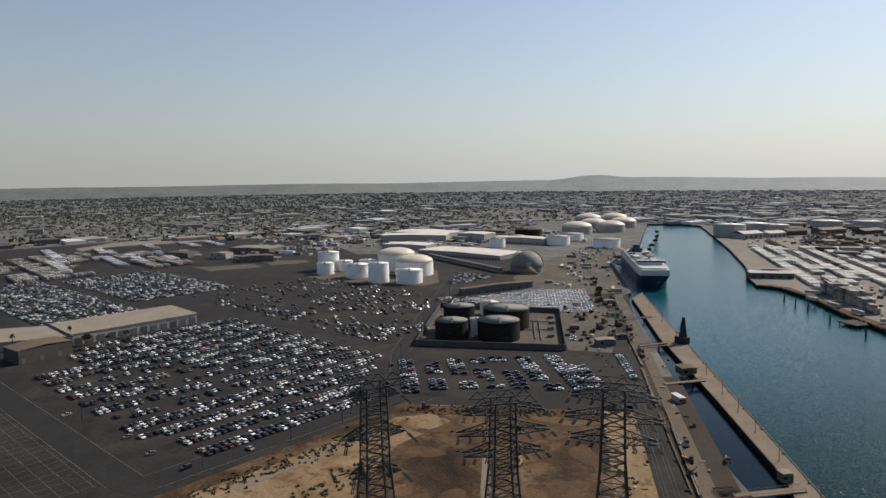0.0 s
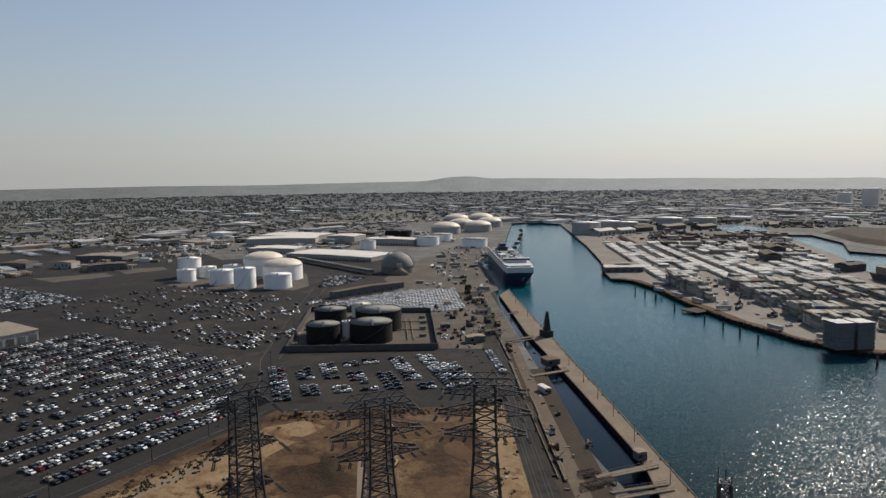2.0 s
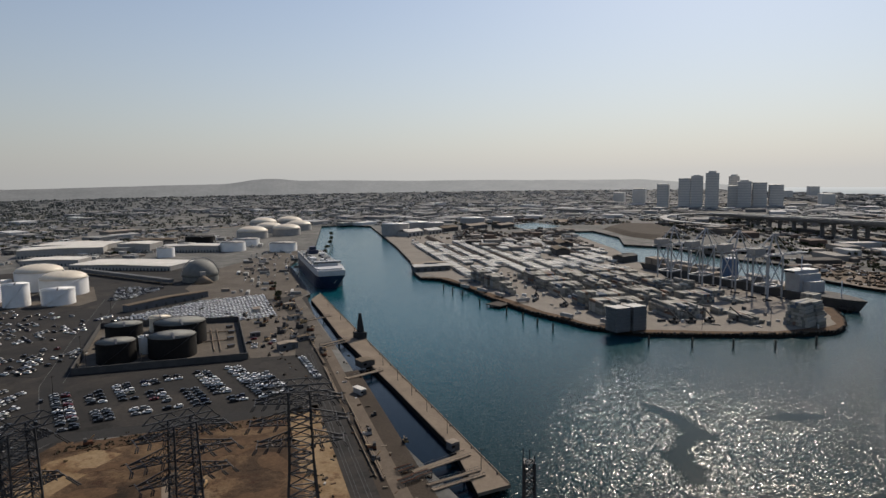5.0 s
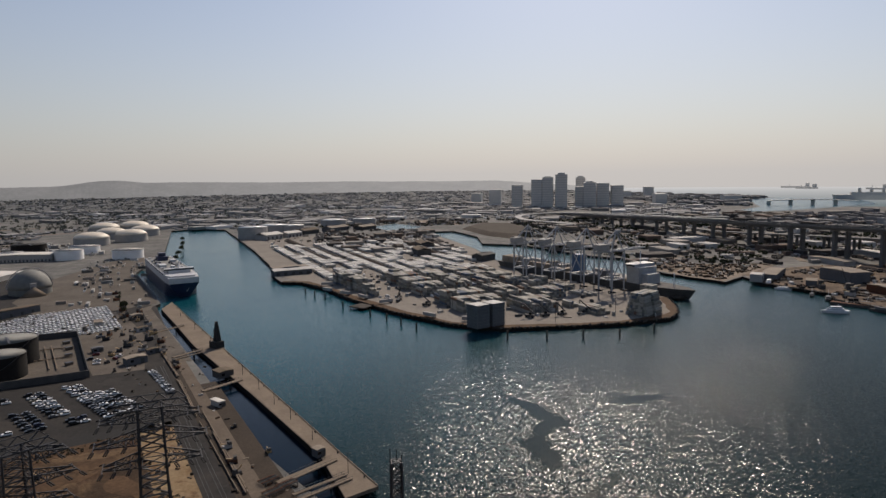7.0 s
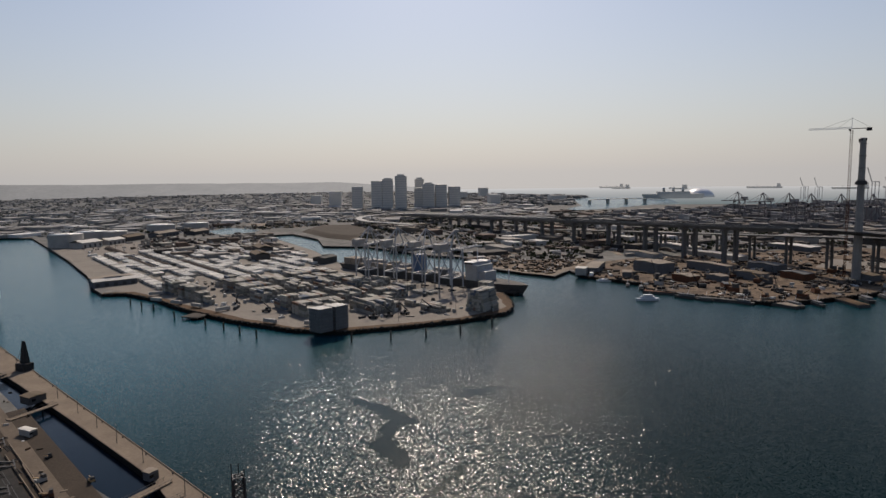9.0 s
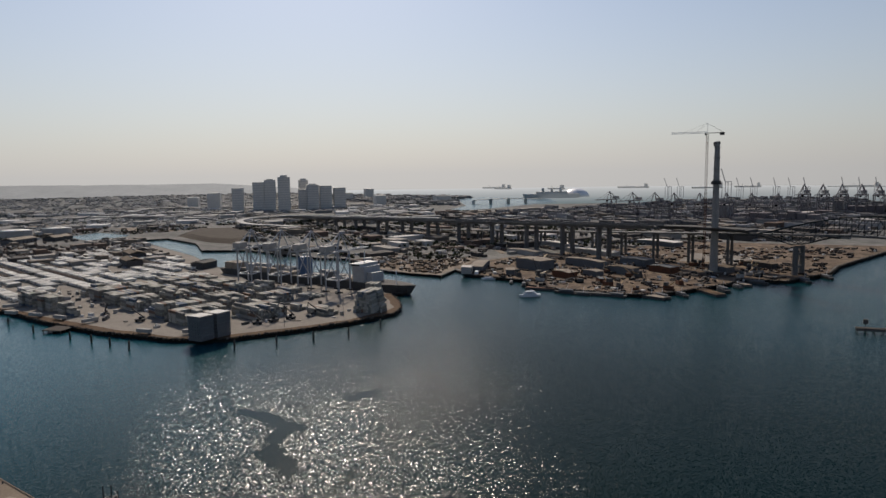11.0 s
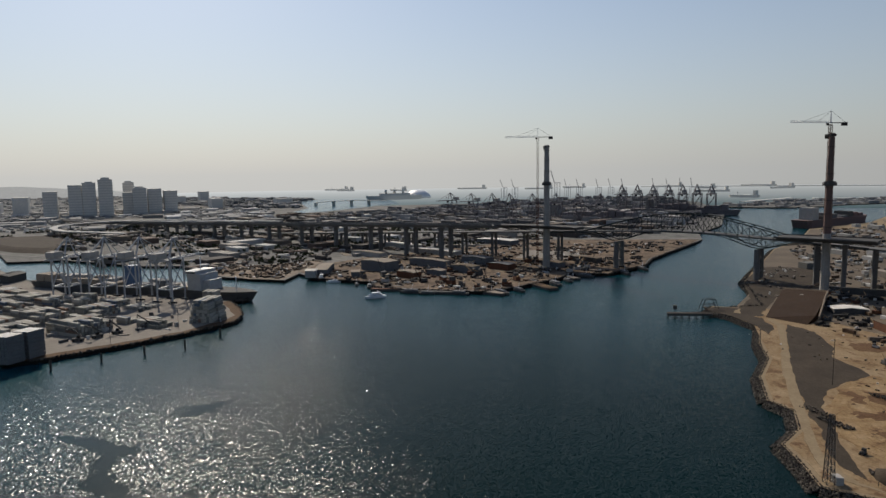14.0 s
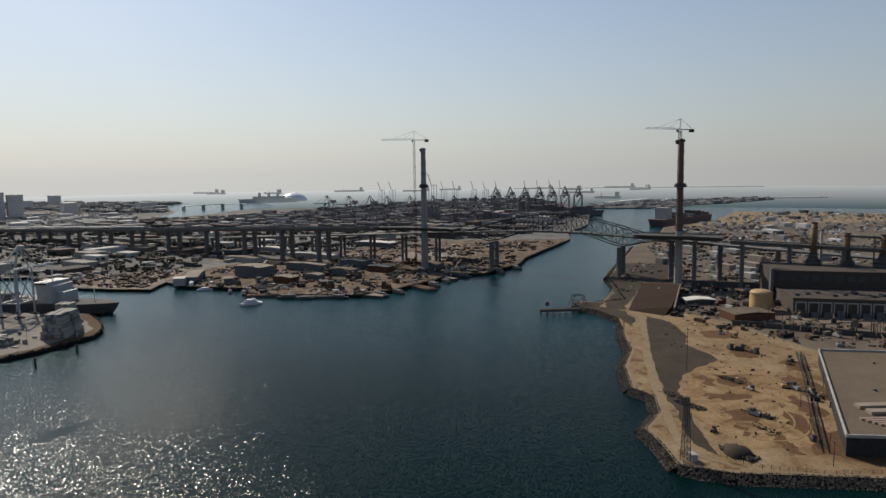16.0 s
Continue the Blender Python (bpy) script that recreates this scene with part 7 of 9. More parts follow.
for x, y, a, s in ((437, -171, 0, 9), (440, -166, 40, 8), (430, -178, 0, 8), (318, -133, 0, 7), (297, -106, 20, 5), (357, -170, 0, 8), (360, -166, 0, 7), (352, -176, 0, 6), (288, -146, 0, 6), (356, -146, 0, 6), (411, -192, 0, 7), (405, -188, 0, 6), (340, -172, 0, 7), (330, -176, 0, 6), (312, -170, 0, 7), (470, -180, 0, 7), (480, -175, 0, 6)):
    clutter("site_excavator", "yellow-brown excavator working the sandy site", x, y, rng.choice((M_YELLOW, M_WALLDARK, M_WALL)), LAND + 0.06, s * 0.62)
for k, (x, y, n, s) in enumerate(((318, -133, 60, 1.2), (272, -106, 120, 1.4), (330, -104, 130, 0.9), (372, -140, 120, 0.7), (300, -128, 60, 0.6), (345, -100, 60, 0.8), (345, -176, 80, 0.9))):
    rubble("debris_heap", [(x - 7, y - 4), (x + 7, y + 4)], n, 7.0, LAND + 0.2, LAND + 0.9, "heap of dark rubble on the sandy site", (0.4 * s, 1.1 * s))
for x, y, h in ((392, -123, 26), (262, -141, 10.5), (300, -150, 9), (330, -160, 9), (360, -186, 9), (275, -146, 9)):
    t = thing("utility_pole", pose(x, y, LAND), "slim dark timber utility pole on the sandy site", "pole", "site poles")
    bm = bmesh.new()
    tube(bm, 0, 0, 0, h, 0.2, 0.13, n=8)
    part("shaft", bm, M_PINE, t)
    bm = bmesh.new()
    beam(bm, (-1.4, 0, h - 0.8), (1.4, 0, h - 0.8), 0.2)
    part("crossbar", bm, M_PINE, t)
t = thing("signal_mast", pose(266, -84, LAND, 0, 0, 12), "slim lattice signal mast with a white base hut", "mast")
bm = bmesh.new()
ring = lattice_box(bm, 3.0, 1.4, 0, 27, 10, 0.25, 0.12)
part("bracing", bm, M_STEEL, t)
for i in range(4):
    bm = bmesh.new()
    beam(bm, ring[0][i], ring[-1][i], 0.22)
    part("leg", bm, M_STEEL, t)
bm = bmesh.new()
box(bm, -2, 2, -4.5, -1.8, 0, 3.0)
part("hut", bm, M_WALL, t)

# power plant with its flared stacks; x along the front, y away from the water
PLANT = pose(542, -253, LAND, 0, 0, -101.3)
t = thing("power_plant", PLANT, "brown-grey power plant with white-framed bays", "building")
for x0, x1, y0, y1, h, mm in ((0, 190, 0, 40, 14, M_PLANT), (-2, 190, 64, 120, 27, M_PLANT), (0, 190, 40.2, 63.8, 12, M_WALLDARK)):
    bm = bmesh.new()
    box(bm, x0, x1, y0, y1, 0, h)
    part("block", bm, mm, t)
    bm = bmesh.new()
    box(bm, x0 - 0.4, x1 + 0.4, y0 - 0.08, y1 + 0.08, h, h + 0.9)
    part("roof", bm, M_PLANT, t)
bm = bmesh.new()
box(bm, -4.5, -2.1, 60, 66, 0, 30)
part("stair_tower", bm, M_WALLGREY, t)
for k in range(20):
    x = 2 + 9.3 * k
    bm = bmesh.new()
    for o in (0, 7.4):
        box(bm, x + o - 0.45, x + o + 0.45, -0.9, -0.02, 0, 12)
    box(bm, x + 0.45, x + 6.95, -0.8, -0.02, 11.0, 12)
    part("bay_frame", bm, M_WALL, t, "white bay frame")
    bm = bmesh.new()
    box(bm, x + 1.2, x + 6.4, -4.5, -1.0, 0, 4.0 + 1.5 * (k % 3 == 0))
    part("transformer_house", bm, M_WALLGREY if k % 4 else M_WALLDARK, t)
    bm = bmesh.new()
    box(bm, x, x + 6.5, 63.3, 63.9, 19, 24)
    part("window_band", bm, M_WALLDARK, t)
    bm = bmesh.new()
    box(bm, x + 2, x + 5, 10 + 6 * (k % 3), 18 + 6 * (k % 3), 14.9, 16.6)
    part("roof_unit", bm, M_STEEL, t)
for x, y, top in ((642, -316, 70), (637, -344, 60), (620, -367, 60)):
    s = thing("flared_stack", pose(x, y, LAND + 27.9), "ochre steel chimney stack on a flared dark base", "chimney", "plant stacks")
    z1 = top - LAND - 27.9
    bm = bmesh.new()
    for q0, q1, r0, r1 in ((0, 3, 7.6, 6.6), (3, 6, 6.6, 4.6), (6, 9.5, 4.6, 3.2), (9.5, 12, 3.2, 2.9)):
        tube(bm, 0, 0, q0, q1, r0, r1, n=20)
    part("flared_base", bm, M_WALLDARK, s)
    bm = bmesh.new()
    tube(bm, 0, 0, 12.02, z1, 2.8, 2.6, n=20)
    part("shaft", bm, M_STACK, s)
    bm = bmesh.new()
    tube(bm, 0, 0, z1, z1 + 1.0, 3.0, 3.0, n=20)
    part("rim", bm, M_WALLDARK, s)
    bm = bmesh.new()
    tube(bm, 0, 0, z1 - 5, z1 - 4.4, 3.1, 3.1, n=20)
    part("band", bm, M_WALLDARK, s)
t = thing("pipe_bridge", pose(0, 0, 0), "high dark pipe bridge between two stacks", "pipe bridge")
bm = bmesh.new()
beam(bm, (637, -341, 58), (620, -364, 58), 2.0)
part("pipe", bm, M_WALLDARK, t)
for f in (0.15, 0.85):
    bm = bmesh.new()
    x, y = 637 - 17 * f, -341 - 23 * f
    box(bm, x - 0.5, x + 0.5, y - 0.5, y + 0.5, LAND + 27.9, 57)
    part("support", bm, M_WALLDARK, t)
for y in (-327, -332):
    s = thing("white_stack", pose(660, y, LAND), "slim pale chimney beside the plant", "chimney", "plant stacks")
    bm = bmesh.new()
    tube(bm, 0, 0, 0, 58, 1.6, 1.4, n=14)
    part("shaft", bm, M_WALL, s)
    bm = bmesh.new()
    tube(bm, 0, 0, 58, 59, 1.7, n=14)
    part("rim", bm, M_WALLDARK, s)
hut("turbine_hall", 532, -213, 34, 22, 6, 100, M_RUST, M_ROOFBROWN, "long low brown-walled hall with a dark roof")
hut("switch_house", 595, -195, 26, 14, 4, 95, M_WALLDARK, M_ROOFWHITE, "low dark switch house")
t = thing("conveyor_wall", pose(0, 0, 0), "long dark retaining wall below the bridge", "wall")
bm = bmesh.new()
beam(bm, (690, -206, LAND + 3), (640, -380, LAND + 3), 3, 6)
part("panel", bm, M_WALLDARK, t)
bm = bmesh.new()
for k in range(2600):
    x, y = r7.uniform(520, 1850), r7.uniform(-1200, -150)
    if inside([(610, -150), (690, -210), (1040, -262), (1200, -330), (1380, -420), (1560, -560), (1780, -680), (1820, -880), (1720, -1040), (1300, -1200), (760, -860), (700, -440), (680, -260)], x, y):
        big = r7.random() < 0.07
        w, d, h = (r7.uniform(12, 34), r7.uniform(8, 16), r7.uniform(4, 8)) if big else (r7.uniform(2, 10), r7.uniform(2, 4), r7.uniform(1, 4))
        box(bm, -w / 2, w / 2, -d / 2, d / 2, 0, h, pose(x, y, LAND + 0.05, 0, 0, 25 + 90 * r7.randint(0, 1)))
solid("industrial_sheds", bm, M_ROOFS, "far sheds, tanks and stacked goods on the island", "sheds", kind="stuff")
for k in range(10):
    lamp_post(rng.uniform(480, 620), rng.uniform(-340, -180), 14, "tall lamp post in the plant yard", "plant lamp posts")

t = thing("yard_wall", pose(0, 0, 0), "long dark wall in front of the plant yard", "wall")
for k in range(14):
    p, q = Vector((510, -193)).lerp(Vector((440, -340)), k / 14), Vector((510, -193)).lerp(Vector((440, -340)), (k + 0.97) / 14)
    bm = bmesh.new()
    beam(bm, (*p, LAND + 2), (*q, LAND + 2), 0.8, 4)
    part("panel", bm, M_WALLDARK, t)
sheet("plant_apron", [(536, -240), (516, -250), (500, -330), (515, -330), (527, -318), (541, -252)], M_CONCRETE, "pale paved apron before the plant", 0.09)
r8 = random.Random(88)
for k in range(150):
    x, y = r8.uniform(440, 690), r8.uniform(-330, -150)
    if not inside([(560, -150), (690, -212), (640, -300), (600, -270), (545, -236), (500, -300), (450, -330), (436, -226), (500, -196)], x, y):
        continue
    clutter("plant_gear", "pipes, crates and small plant in the power station yard", x, y, r8.choice((M_WALLDARK, M_RUST, M_STEEL, M_WALL, M_DARKSTEEL)), LAND + 0.1, r8.uniform(2.5, 7))
M_REDSHIP = mat("faded_red_hull", (0.13, 0.075, 0.07), 0.8, col2=(0.10, 0.07, 0.065), scale=0.05, amount=0.5, grain=0.15)
t = thing("red_ship", pose(1545, -470, 0, 0, 0, -43), "hazy red-hulled cargo ship with white superstructure", "ship", "distant ships")
bm = bmesh.new()
hull_part(bm, 270, 38, -1, 16, 0.15, 0.05)
part("hull", bm, M_REDSHIP, t)
bm = bmesh.new()
box(bm, -110, -88, -14, 14, 16, 40)
part("superstructure", bm, M_WALL, t)
for k in range(8):
    bm = bmesh.new()
    box(bm, -80 + 22 * k, -61 + 22 * k, -15, 15, 16, 17 + 2.6 * r8.randint(0, 4))
    part("container_block", bm, r8.choice((M_WALLDARK, M_WALLGREY, M_REDSHIP, M_WALLGREY)), t)

# switchyard frames
for k in range(7):
    t = thing("switchyard_gantry", pose(470 + 4 * k, -245 - 14 * k, LAND, 0, 0, 95), "grey steel switchyard gantry", "gantry", "switchyard")
    for s in (-1, 1):
        bm = bmesh.new()
        beam(bm, (s * 7, 0, 0), (s * 7, 0, 10), 0.5)
        part("post", bm, M_STEEL, t)
    bm = bmesh.new()
    beam(bm, (-7, 0, 10), (7, 0, 10), 0.6)
    part("crossbeam", bm, M_STEEL, t)


# crawler cranes and moored workboats at the shipyard
def crawler_crane(x, y, turn, boom, label):
    t = thing("crawler_crane", pose(x, y, LAND + 0.06, 0, 0, turn), label, "crane", "shipyard cranes")
    for s_ in (-1, 1):
        bm = bmesh.new()
        box(bm, -4, 4, s_ * 2.6 - 0.6, s_ * 2.6 + 0.6, 0, 1.3)
        part("track", bm, M_TYRE, t)
    bm = bmesh.new()
    box(bm, -4.5, 2.5, -1.9, 1.9, 1.3, 4.2)
    part("machine_house", bm, M_WALLDARK, t)
    bm = bmesh.new()
    box(bm, 2.5, 4.0, -1.8, -0.3, 1.5, 4.0)
    part("cab", bm, M_GLASS, t)
    bm = bmesh.new()
    tip = Vector((2 + boom * 0.5, 0, 2 + boom * 0.86))
    root = Vector((2.5, 0, 2))
    for dy, dz in ((-0.7, 0), (0.7, 0), (0, 1.2)):
        beam(bm, root + Vector((0, dy, dz)), tip, 0.22)
    for k in range(1, 12):
        f = k / 12
        c = root.lerp(tip, f)
        w_ = 0.7 * (1 - f)
        beam(bm, c + Vector((0, -w_, 0)), c + Vector((0, w_, 0)), 0.14)
        beam(bm, c + Vector((0, -w_, 0)), c + Vector((0, 0, 1.2 * (1 - f))), 0.14)
    part("boom", bm, M_DARKSTEEL, t)
    bm = bmesh.new()
    beam(bm, tip, (-4, 0, 4.2), 0.12)
    beam(bm, tip, tip + Vector((0, 0, -boom * 0.6)), 0.1)
    part("cable", bm, M_DARKSTEEL, t)


for x, y, a, bo in ((700, 120, 40, 26), (752, 70, 200, 22), (690, 190, 120, 24), (800, 20, 300, 20), (735, 250, 60, 18), (870, -20, 170, 24)):
    crawler_crane(x, y, a, bo, "dark crawler crane with a lattice boom in the shipyard")
for x, y, a, L in ((667, 244, 20, 20), (676, 262, 20, 16), (640, 190, 95, 24), (636, 172, 95, 18), (640, 140, 80, 22), (652, 100, 50, 24), (668, 84, 40, 22), (712, 50, 30, 26), (736, 38, 30, 20), (770, 20, 75, 22), (800, -24, 25, 26), (836, -46, 30, 24)):
    boat(x, y, a, L, "dark workboat moored along the shipyard edge", 1, M_WALLDARK, 12, "workboat")
rk = random.Random(17)
for x, y, w, d, h, a in ((720, 215, 26, 14, 7, 62), (742, 188, 20, 12, 6, 62), (770, 160, 34, 14, 8, 62), (700, 168, 14, 9, 5, 30), (800, 120, 30, 16, 7, 60), (830, 60, 26, 14, 6, 55), (880, 20, 36, 14, 6, 60), (850, 160, 40, 18, 8, 62), (720, 280, 18, 10, 6, 20)):
    hut("yard_workshop", x, y, w, d, h, a, rk.choice((M_WALLDARK, M_WALLGREY, M_RUST)), rk.choice((M_ROOFBROWN, M_ROOFTAN, M_WALLGREY)), "weathered shipyard workshop with a low roof", group="shipyard workshops")

sheet("under_bridge_sand", ragged([(705, -218), (1046, -264), (1171, -328), (1390, -404), (1460, -600), (900, -520), (700, -420)], 6, 0.03), M_TANYARD, "tan sandy ground under the old bridge", 0.08)
sheet("jetty_rough_ground", ragged([(704, 412), (704, 378), (780, 388), (800, 420), (764, 500), (716, 462)], 3, 0.08), M_SHIPYARD, "dark rough ground in the middle of the jetty", 0.11)
bm = bmesh.new()
for _ in range(5200):
    x, y = rk.uniform(430, 1400), rk.uniform(-620, -110)
    plant = inside([(560, -150), (690, -212), (640, -300), (600, -272), (545, -238), (500, -300), (450, -330), (436, -226), (480, -188), (520, -160)], x, y)
    under = inside([(700, -215), (1046, -262), (1171, -325), (1390, -400), (1460, -600), (900, -520), (700, -420)], x, y)
    if not (plant or under) or noise.noise((x * 0.02, y * 0.02, 4.0)) < -0.25:
        continue
    k = rk.random()
    w, d, h = (rk.uniform(6, 12), 2.5, 2.6) if k < 0.12 else (rk.uniform(0.6, 5), rk.uniform(0.4, 2.4), rk.uniform(0.3, 2.2))
    box(bm, -w / 2, w / 2, -d / 2, d / 2, 0, h, pose(x, y, LAND + 0.08, 0, 0, rk.uniform(0, 180)))
for _ in range(700):
    x, y = rk.uniform(690, 860), rk.uniform(355, 530)
    if inside([(690, 400), (688, 360), (780, 370), (850, 378), (788, 440), (762, 528), (714, 470)], x, y):
        w, d, h = rk.uniform(0.8, 7), rk.uniform(0.6, 2.6), rk.uniform(0.3, 2.4)
        box(bm, -w / 2, w / 2, -d / 2, d / 2, 0, h, pose(x, y, LAND + 0.1, 0, 0, rk.uniform(0, 180)))
for _ in range(300):
    x, y = rk.uniform(265, 530), rk.uniform(-205, -100)
    lim = -112 - (x - 270) * 0.36
    if abs(y - lim) < rk.uniform(0, 26) and x < 460 or (x > 430 and y > -190 and rk.random() < 0.4):
        w, d, h = rk.uniform(0.3, 2.4), rk.uniform(0.2, 1.0), rk.uniform(0.15, 0.9)
        if not inside([(272, -148), (408, -203), (400, -300), (250, -300)], x, y):
            box(bm, -w / 2, w / 2, -d / 2, d / 2, 0, h, pose(x, y, LAND + 0.08, 0, 0, rk.uniform(0, 180)))
solid("site_scrap", bm, mat("site_scrap_mix", (0.1, 0.1, 0.1), 0.9, palette=[((0.03, 0.027, 0.024), 5), ((0.085, 0.055, 0.035), 3), ((0.15, 0.12, 0.09), 2), ((0.45, 0.43, 0.40), 1)], by="island", grain=0.3), "small gear, timber and boxes scattered over the sites", "scrap", kind="stuff")

sheet("spit_rough_ground", ragged([(603, -95), (591, -89), (581, -91), (572, -103), (598, -112), (602, -104)], 1.2), M_GRAVEL, "dark rubbly ground on the spit", 0.09)
sheet("shore_rubble", ragged([(602, -86), (592, -96), (577, -110), (560, -124), (523, -124), (509, -115), (530, -114), (564, -103), (578, -89), (590, -86)], 1.2, 0.1), M_SLOPE, "dark rubble shore beside the timber jetty", 0.19)
WORKS = [(769, -152), (855, -185), (860, -214), (840, -241), (722, -214), (702, -189), (708, -178), (650, -153), (618, -141), (616, -129), (646, -132), (707, -139)]
sheet("works_ground", ragged(WORKS, 2.5, 0.08), M_SLOPE, "dark gravel works ground below the bridge", 0.115)
r_works = random.Random(61)
bm = bmesh.new()
for _ in range(420):
    x, y = r_works.uniform(590, 900), r_works.uniform(-290, -95)
    if inside(WORKS, x, y) and noise.noise((x * 0.03, y * 0.03, 2.2)) > -0.15:
        w, d, h = r_works.uniform(1.2, 7.0), r_works.uniform(0.8, 2.4), r_works.uniform(0.5, 2.6)
        box(bm, -w / 2, w / 2, -d / 2, d / 2, 0, h, pose(x, y, LAND + 0.13, 0, 0, r_works.choice((20, 24, 110, 65))))
solid("works_materials", bm, M_PORTMIX, "stacked beams, crates and gear on the works ground", "materials", kind="stuff")
sheet("shore_gravel", ragged([(601, -114), (692, -146), (704, -170), (606, -137), (568, -125), (562, -108)], 1.5), M_SLOPE, "dark gravel between the bank and the shore", 0.10)

# slim poles of the switchyard, and goods left on the warehouse roof
for k in range(34):
    x, y = 446 + rk.uniform(0, 95), rk.uniform(-335, -200)
    if not inside([(436, -226), (505, -197), (540, -245), (520, -320), (450, -335)], x, y):
        continue
    h = rk.uniform(8, 17)
    t = thing("utility_pole", pose(x, y, LAND, 0, 0, rk.uniform(0, 180)), "slim dark pole in the switchyard", "pole", "switchyard poles")
    bm = bmesh.new()
    tube(bm, 0, 0, 0, h, 0.2, 0.13, n=8)
    part("shaft", bm, M_PINE, t)
    bm = bmesh.new()
    beam(bm, (-1.5, 0, h - 0.8), (1.5, 0, h - 0.8), 0.2)
    part("crossbar", bm, M_PINE, t)
for k in range(5):
    t = thing("plank_stack", pose(292 - 2.2 * k, -176 - 0.5 * k, 11.25, 0, 0, 96), "pale pinkish planks stacked on the flat roof", "planks", "roof planks")
    for j in range(3):
        bm = bmesh.new()
        box(bm, -11 + k, 9 - k, -0.8, 0.8, 0.34 * j, 0.34 * j + 0.3)
        part("plank_layer", bm, M_PLANKS, t)
for k in range(14):
    x, y = rk.uniform(290, 390), rk.uniform(-290, -195)
    if inside(wh, x, y) and y < -165 - (x - 272) * 0.41 - 6:
        t = thing("roof_vent", pose(x, y, 11.25, 0, 0, rk.uniform(0, 90)), "small grey vent on the flat roof", "vent", "warehouse roof vents")
        bm = bmesh.new()
        box(bm, -0.6, 0.6, -0.6, 0.6, 0, 0.9)
        part("curb", bm, M_STEEL, t)
        bm = bmesh.new()
        box(bm, -0.8, 0.8, -0.8, 0.8, 0.9, 1.1)
        part("cap", bm, M_WALLGREY, t)

# ---- parking field buildings, far terminals, city, skyline, hills and sea ----
t = thing("transit_shed", pose(0, 0, 0), "long low warehouse with a tan roof and white doors", "building")
bm = bmesh.new()
prism(bm, [(-268, 469), (-204, 539), (-240, 575), (-305, 505)], LAND, 11.0)
prism(bm, [(-305, 505), (-268, 469), (-348, 440), (-390, 480)], LAND, 9.5)
part("wall", bm, M_WALL, t)
bm = bmesh.new()
prism(bm, [(-268.5, 468), (-203, 539), (-240, 576), (-306, 505)], 11.0, 11.5)
prism(bm, [(-305, 506), (-267, 469), (-348, 439), (-391, 480)], 9.5, 10.0)
part("roof", bm, M_ROOFTAN, t)
for k in range(12):
    f = (k + 0.5) / 12
    bm = bmesh.new()
    x, y = -268 + 64 * f, 469 + 70 * f
    box(bm, -2.4, 2.4, -0.15, 0.15, 0.1, 5.0, pose(x + 0.12, y - 0.12, LAND, 0, 0, math.degrees(math.atan2(70, 64))))
    part("dock_door", bm, M_WALLGREY if k % 3 else M_WALLDARK, t)
hut("field_office", -275, 440, 34, 22, 9, 55, M_WALLDARK, M_ROOFBROWN, "dark two-storey office with a brown roof")
hut("sales_office", -268, 945, 46, 22, 8, 20, M_WALLGREY, M_ROOFBROWN, "low grey building at the field's edge")
hut("white_warehouse", -50, 1215, 120, 50, 12, -8, M_WALL, M_ROOFWHITE, "big white warehouse with a pale roof")
hut("white_warehouse", -55, 1085, 80, 40, 8, -25, M_WALL, M_ROOFWHITE, "low warehouse with a white roof")
hut("long_warehouse", 40, 990, 150, 62, 6, -38, M_WALL, M_ROOFWHITE, "wide low warehouse with a bright pale roof")
t = thing("conveyor_gallery", pose(0, 0, 0), "long low dark conveyor gallery beside the road", "conveyor")
bm = bmesh.new()
beam(bm, (-20, 960, LAND + 4), (70, 800, LAND + 4), 6, 4)
part("gallery", bm, M_WALLGREY, t)
for k in range(9):
    f = k / 8
    bm = bmesh.new()
    x, y = -20 + 90 * f, 960 - 160 * f
    box(bm, x - 1, x + 1, y - 1, y + 1, LAND, LAND + 2)
    part("support", bm, M_CONCRETE, t)

# trailers of the truck park
bm = bmesh.new()
rt = random.Random(11)
for k in range(16):
    v = 880 + 17 * k
    for j in range(7):
        u = 235 + 32 * j + (v - 880) * 0.1
        if noise.noise((u * 0.02, v * 0.02, 5.5)) < -0.1:
            continue
        n = rt.randint(4, 8)
        for i in range(n):
            box(bm, -1.25, 1.25, -6, 6, 0.9, 3.9, pose(*uv(u + 3.4 * i, v), LAND + 0.05, 0, 0, 48))
solid("parked_trailers", bm, M_BOXES, "rows of pale truck trailers on the far lot", "trailers", kind="stuff")

# painted bay lines and lamp posts
bm = bmesh.new()
for k in range(36):
    v = 268 + 6.0 * k
    box(bm, 0, 85, -0.07, 0.07, 0, 0.012, pose(*uv(8, v), LAND + 0.055, 0, 0, 48))
for k in range(15):
    u = 8 + 6.0 * k
    box(bm, -0.07, 0.07, 0, 215, 0, 0.014, pose(*uv(u, 266), LAND + 0.055, 0, 0, 48))
solid("bay_lines", bm, M_LINE, "faded white bay lines on the empty lot", "road marking", kind="structure")
bm = bmesh.new()
for u in (94.4, 108.6):
    box(bm, 0, 440, -0.12, 0.12, 0, 0.012, pose(*uv(u, 262), LAND + 0.105, 0, 0, 138))
for v in (246.8, 261.4):
    box(bm, 0, 128, -0.12, 0.12, 0, 0.012, pose(*uv(108, v), LAND + 0.105, 0, 0, 48))
for (p, q) in (((-31, 360), (-36, 440)), ((-36, 440), (-22, 560)), ((-24, 440), (-10, 555)), ((-10, 555), (14, 735)), ((-22, 560), (2, 735))):
    beam(bm, (*p, LAND + 0.108), (*q, LAND + 0.108), 0.25, 0.012)
solid("road_lines", bm, M_LINE, "white edge lines of the lot road", "road marking", kind="structure")
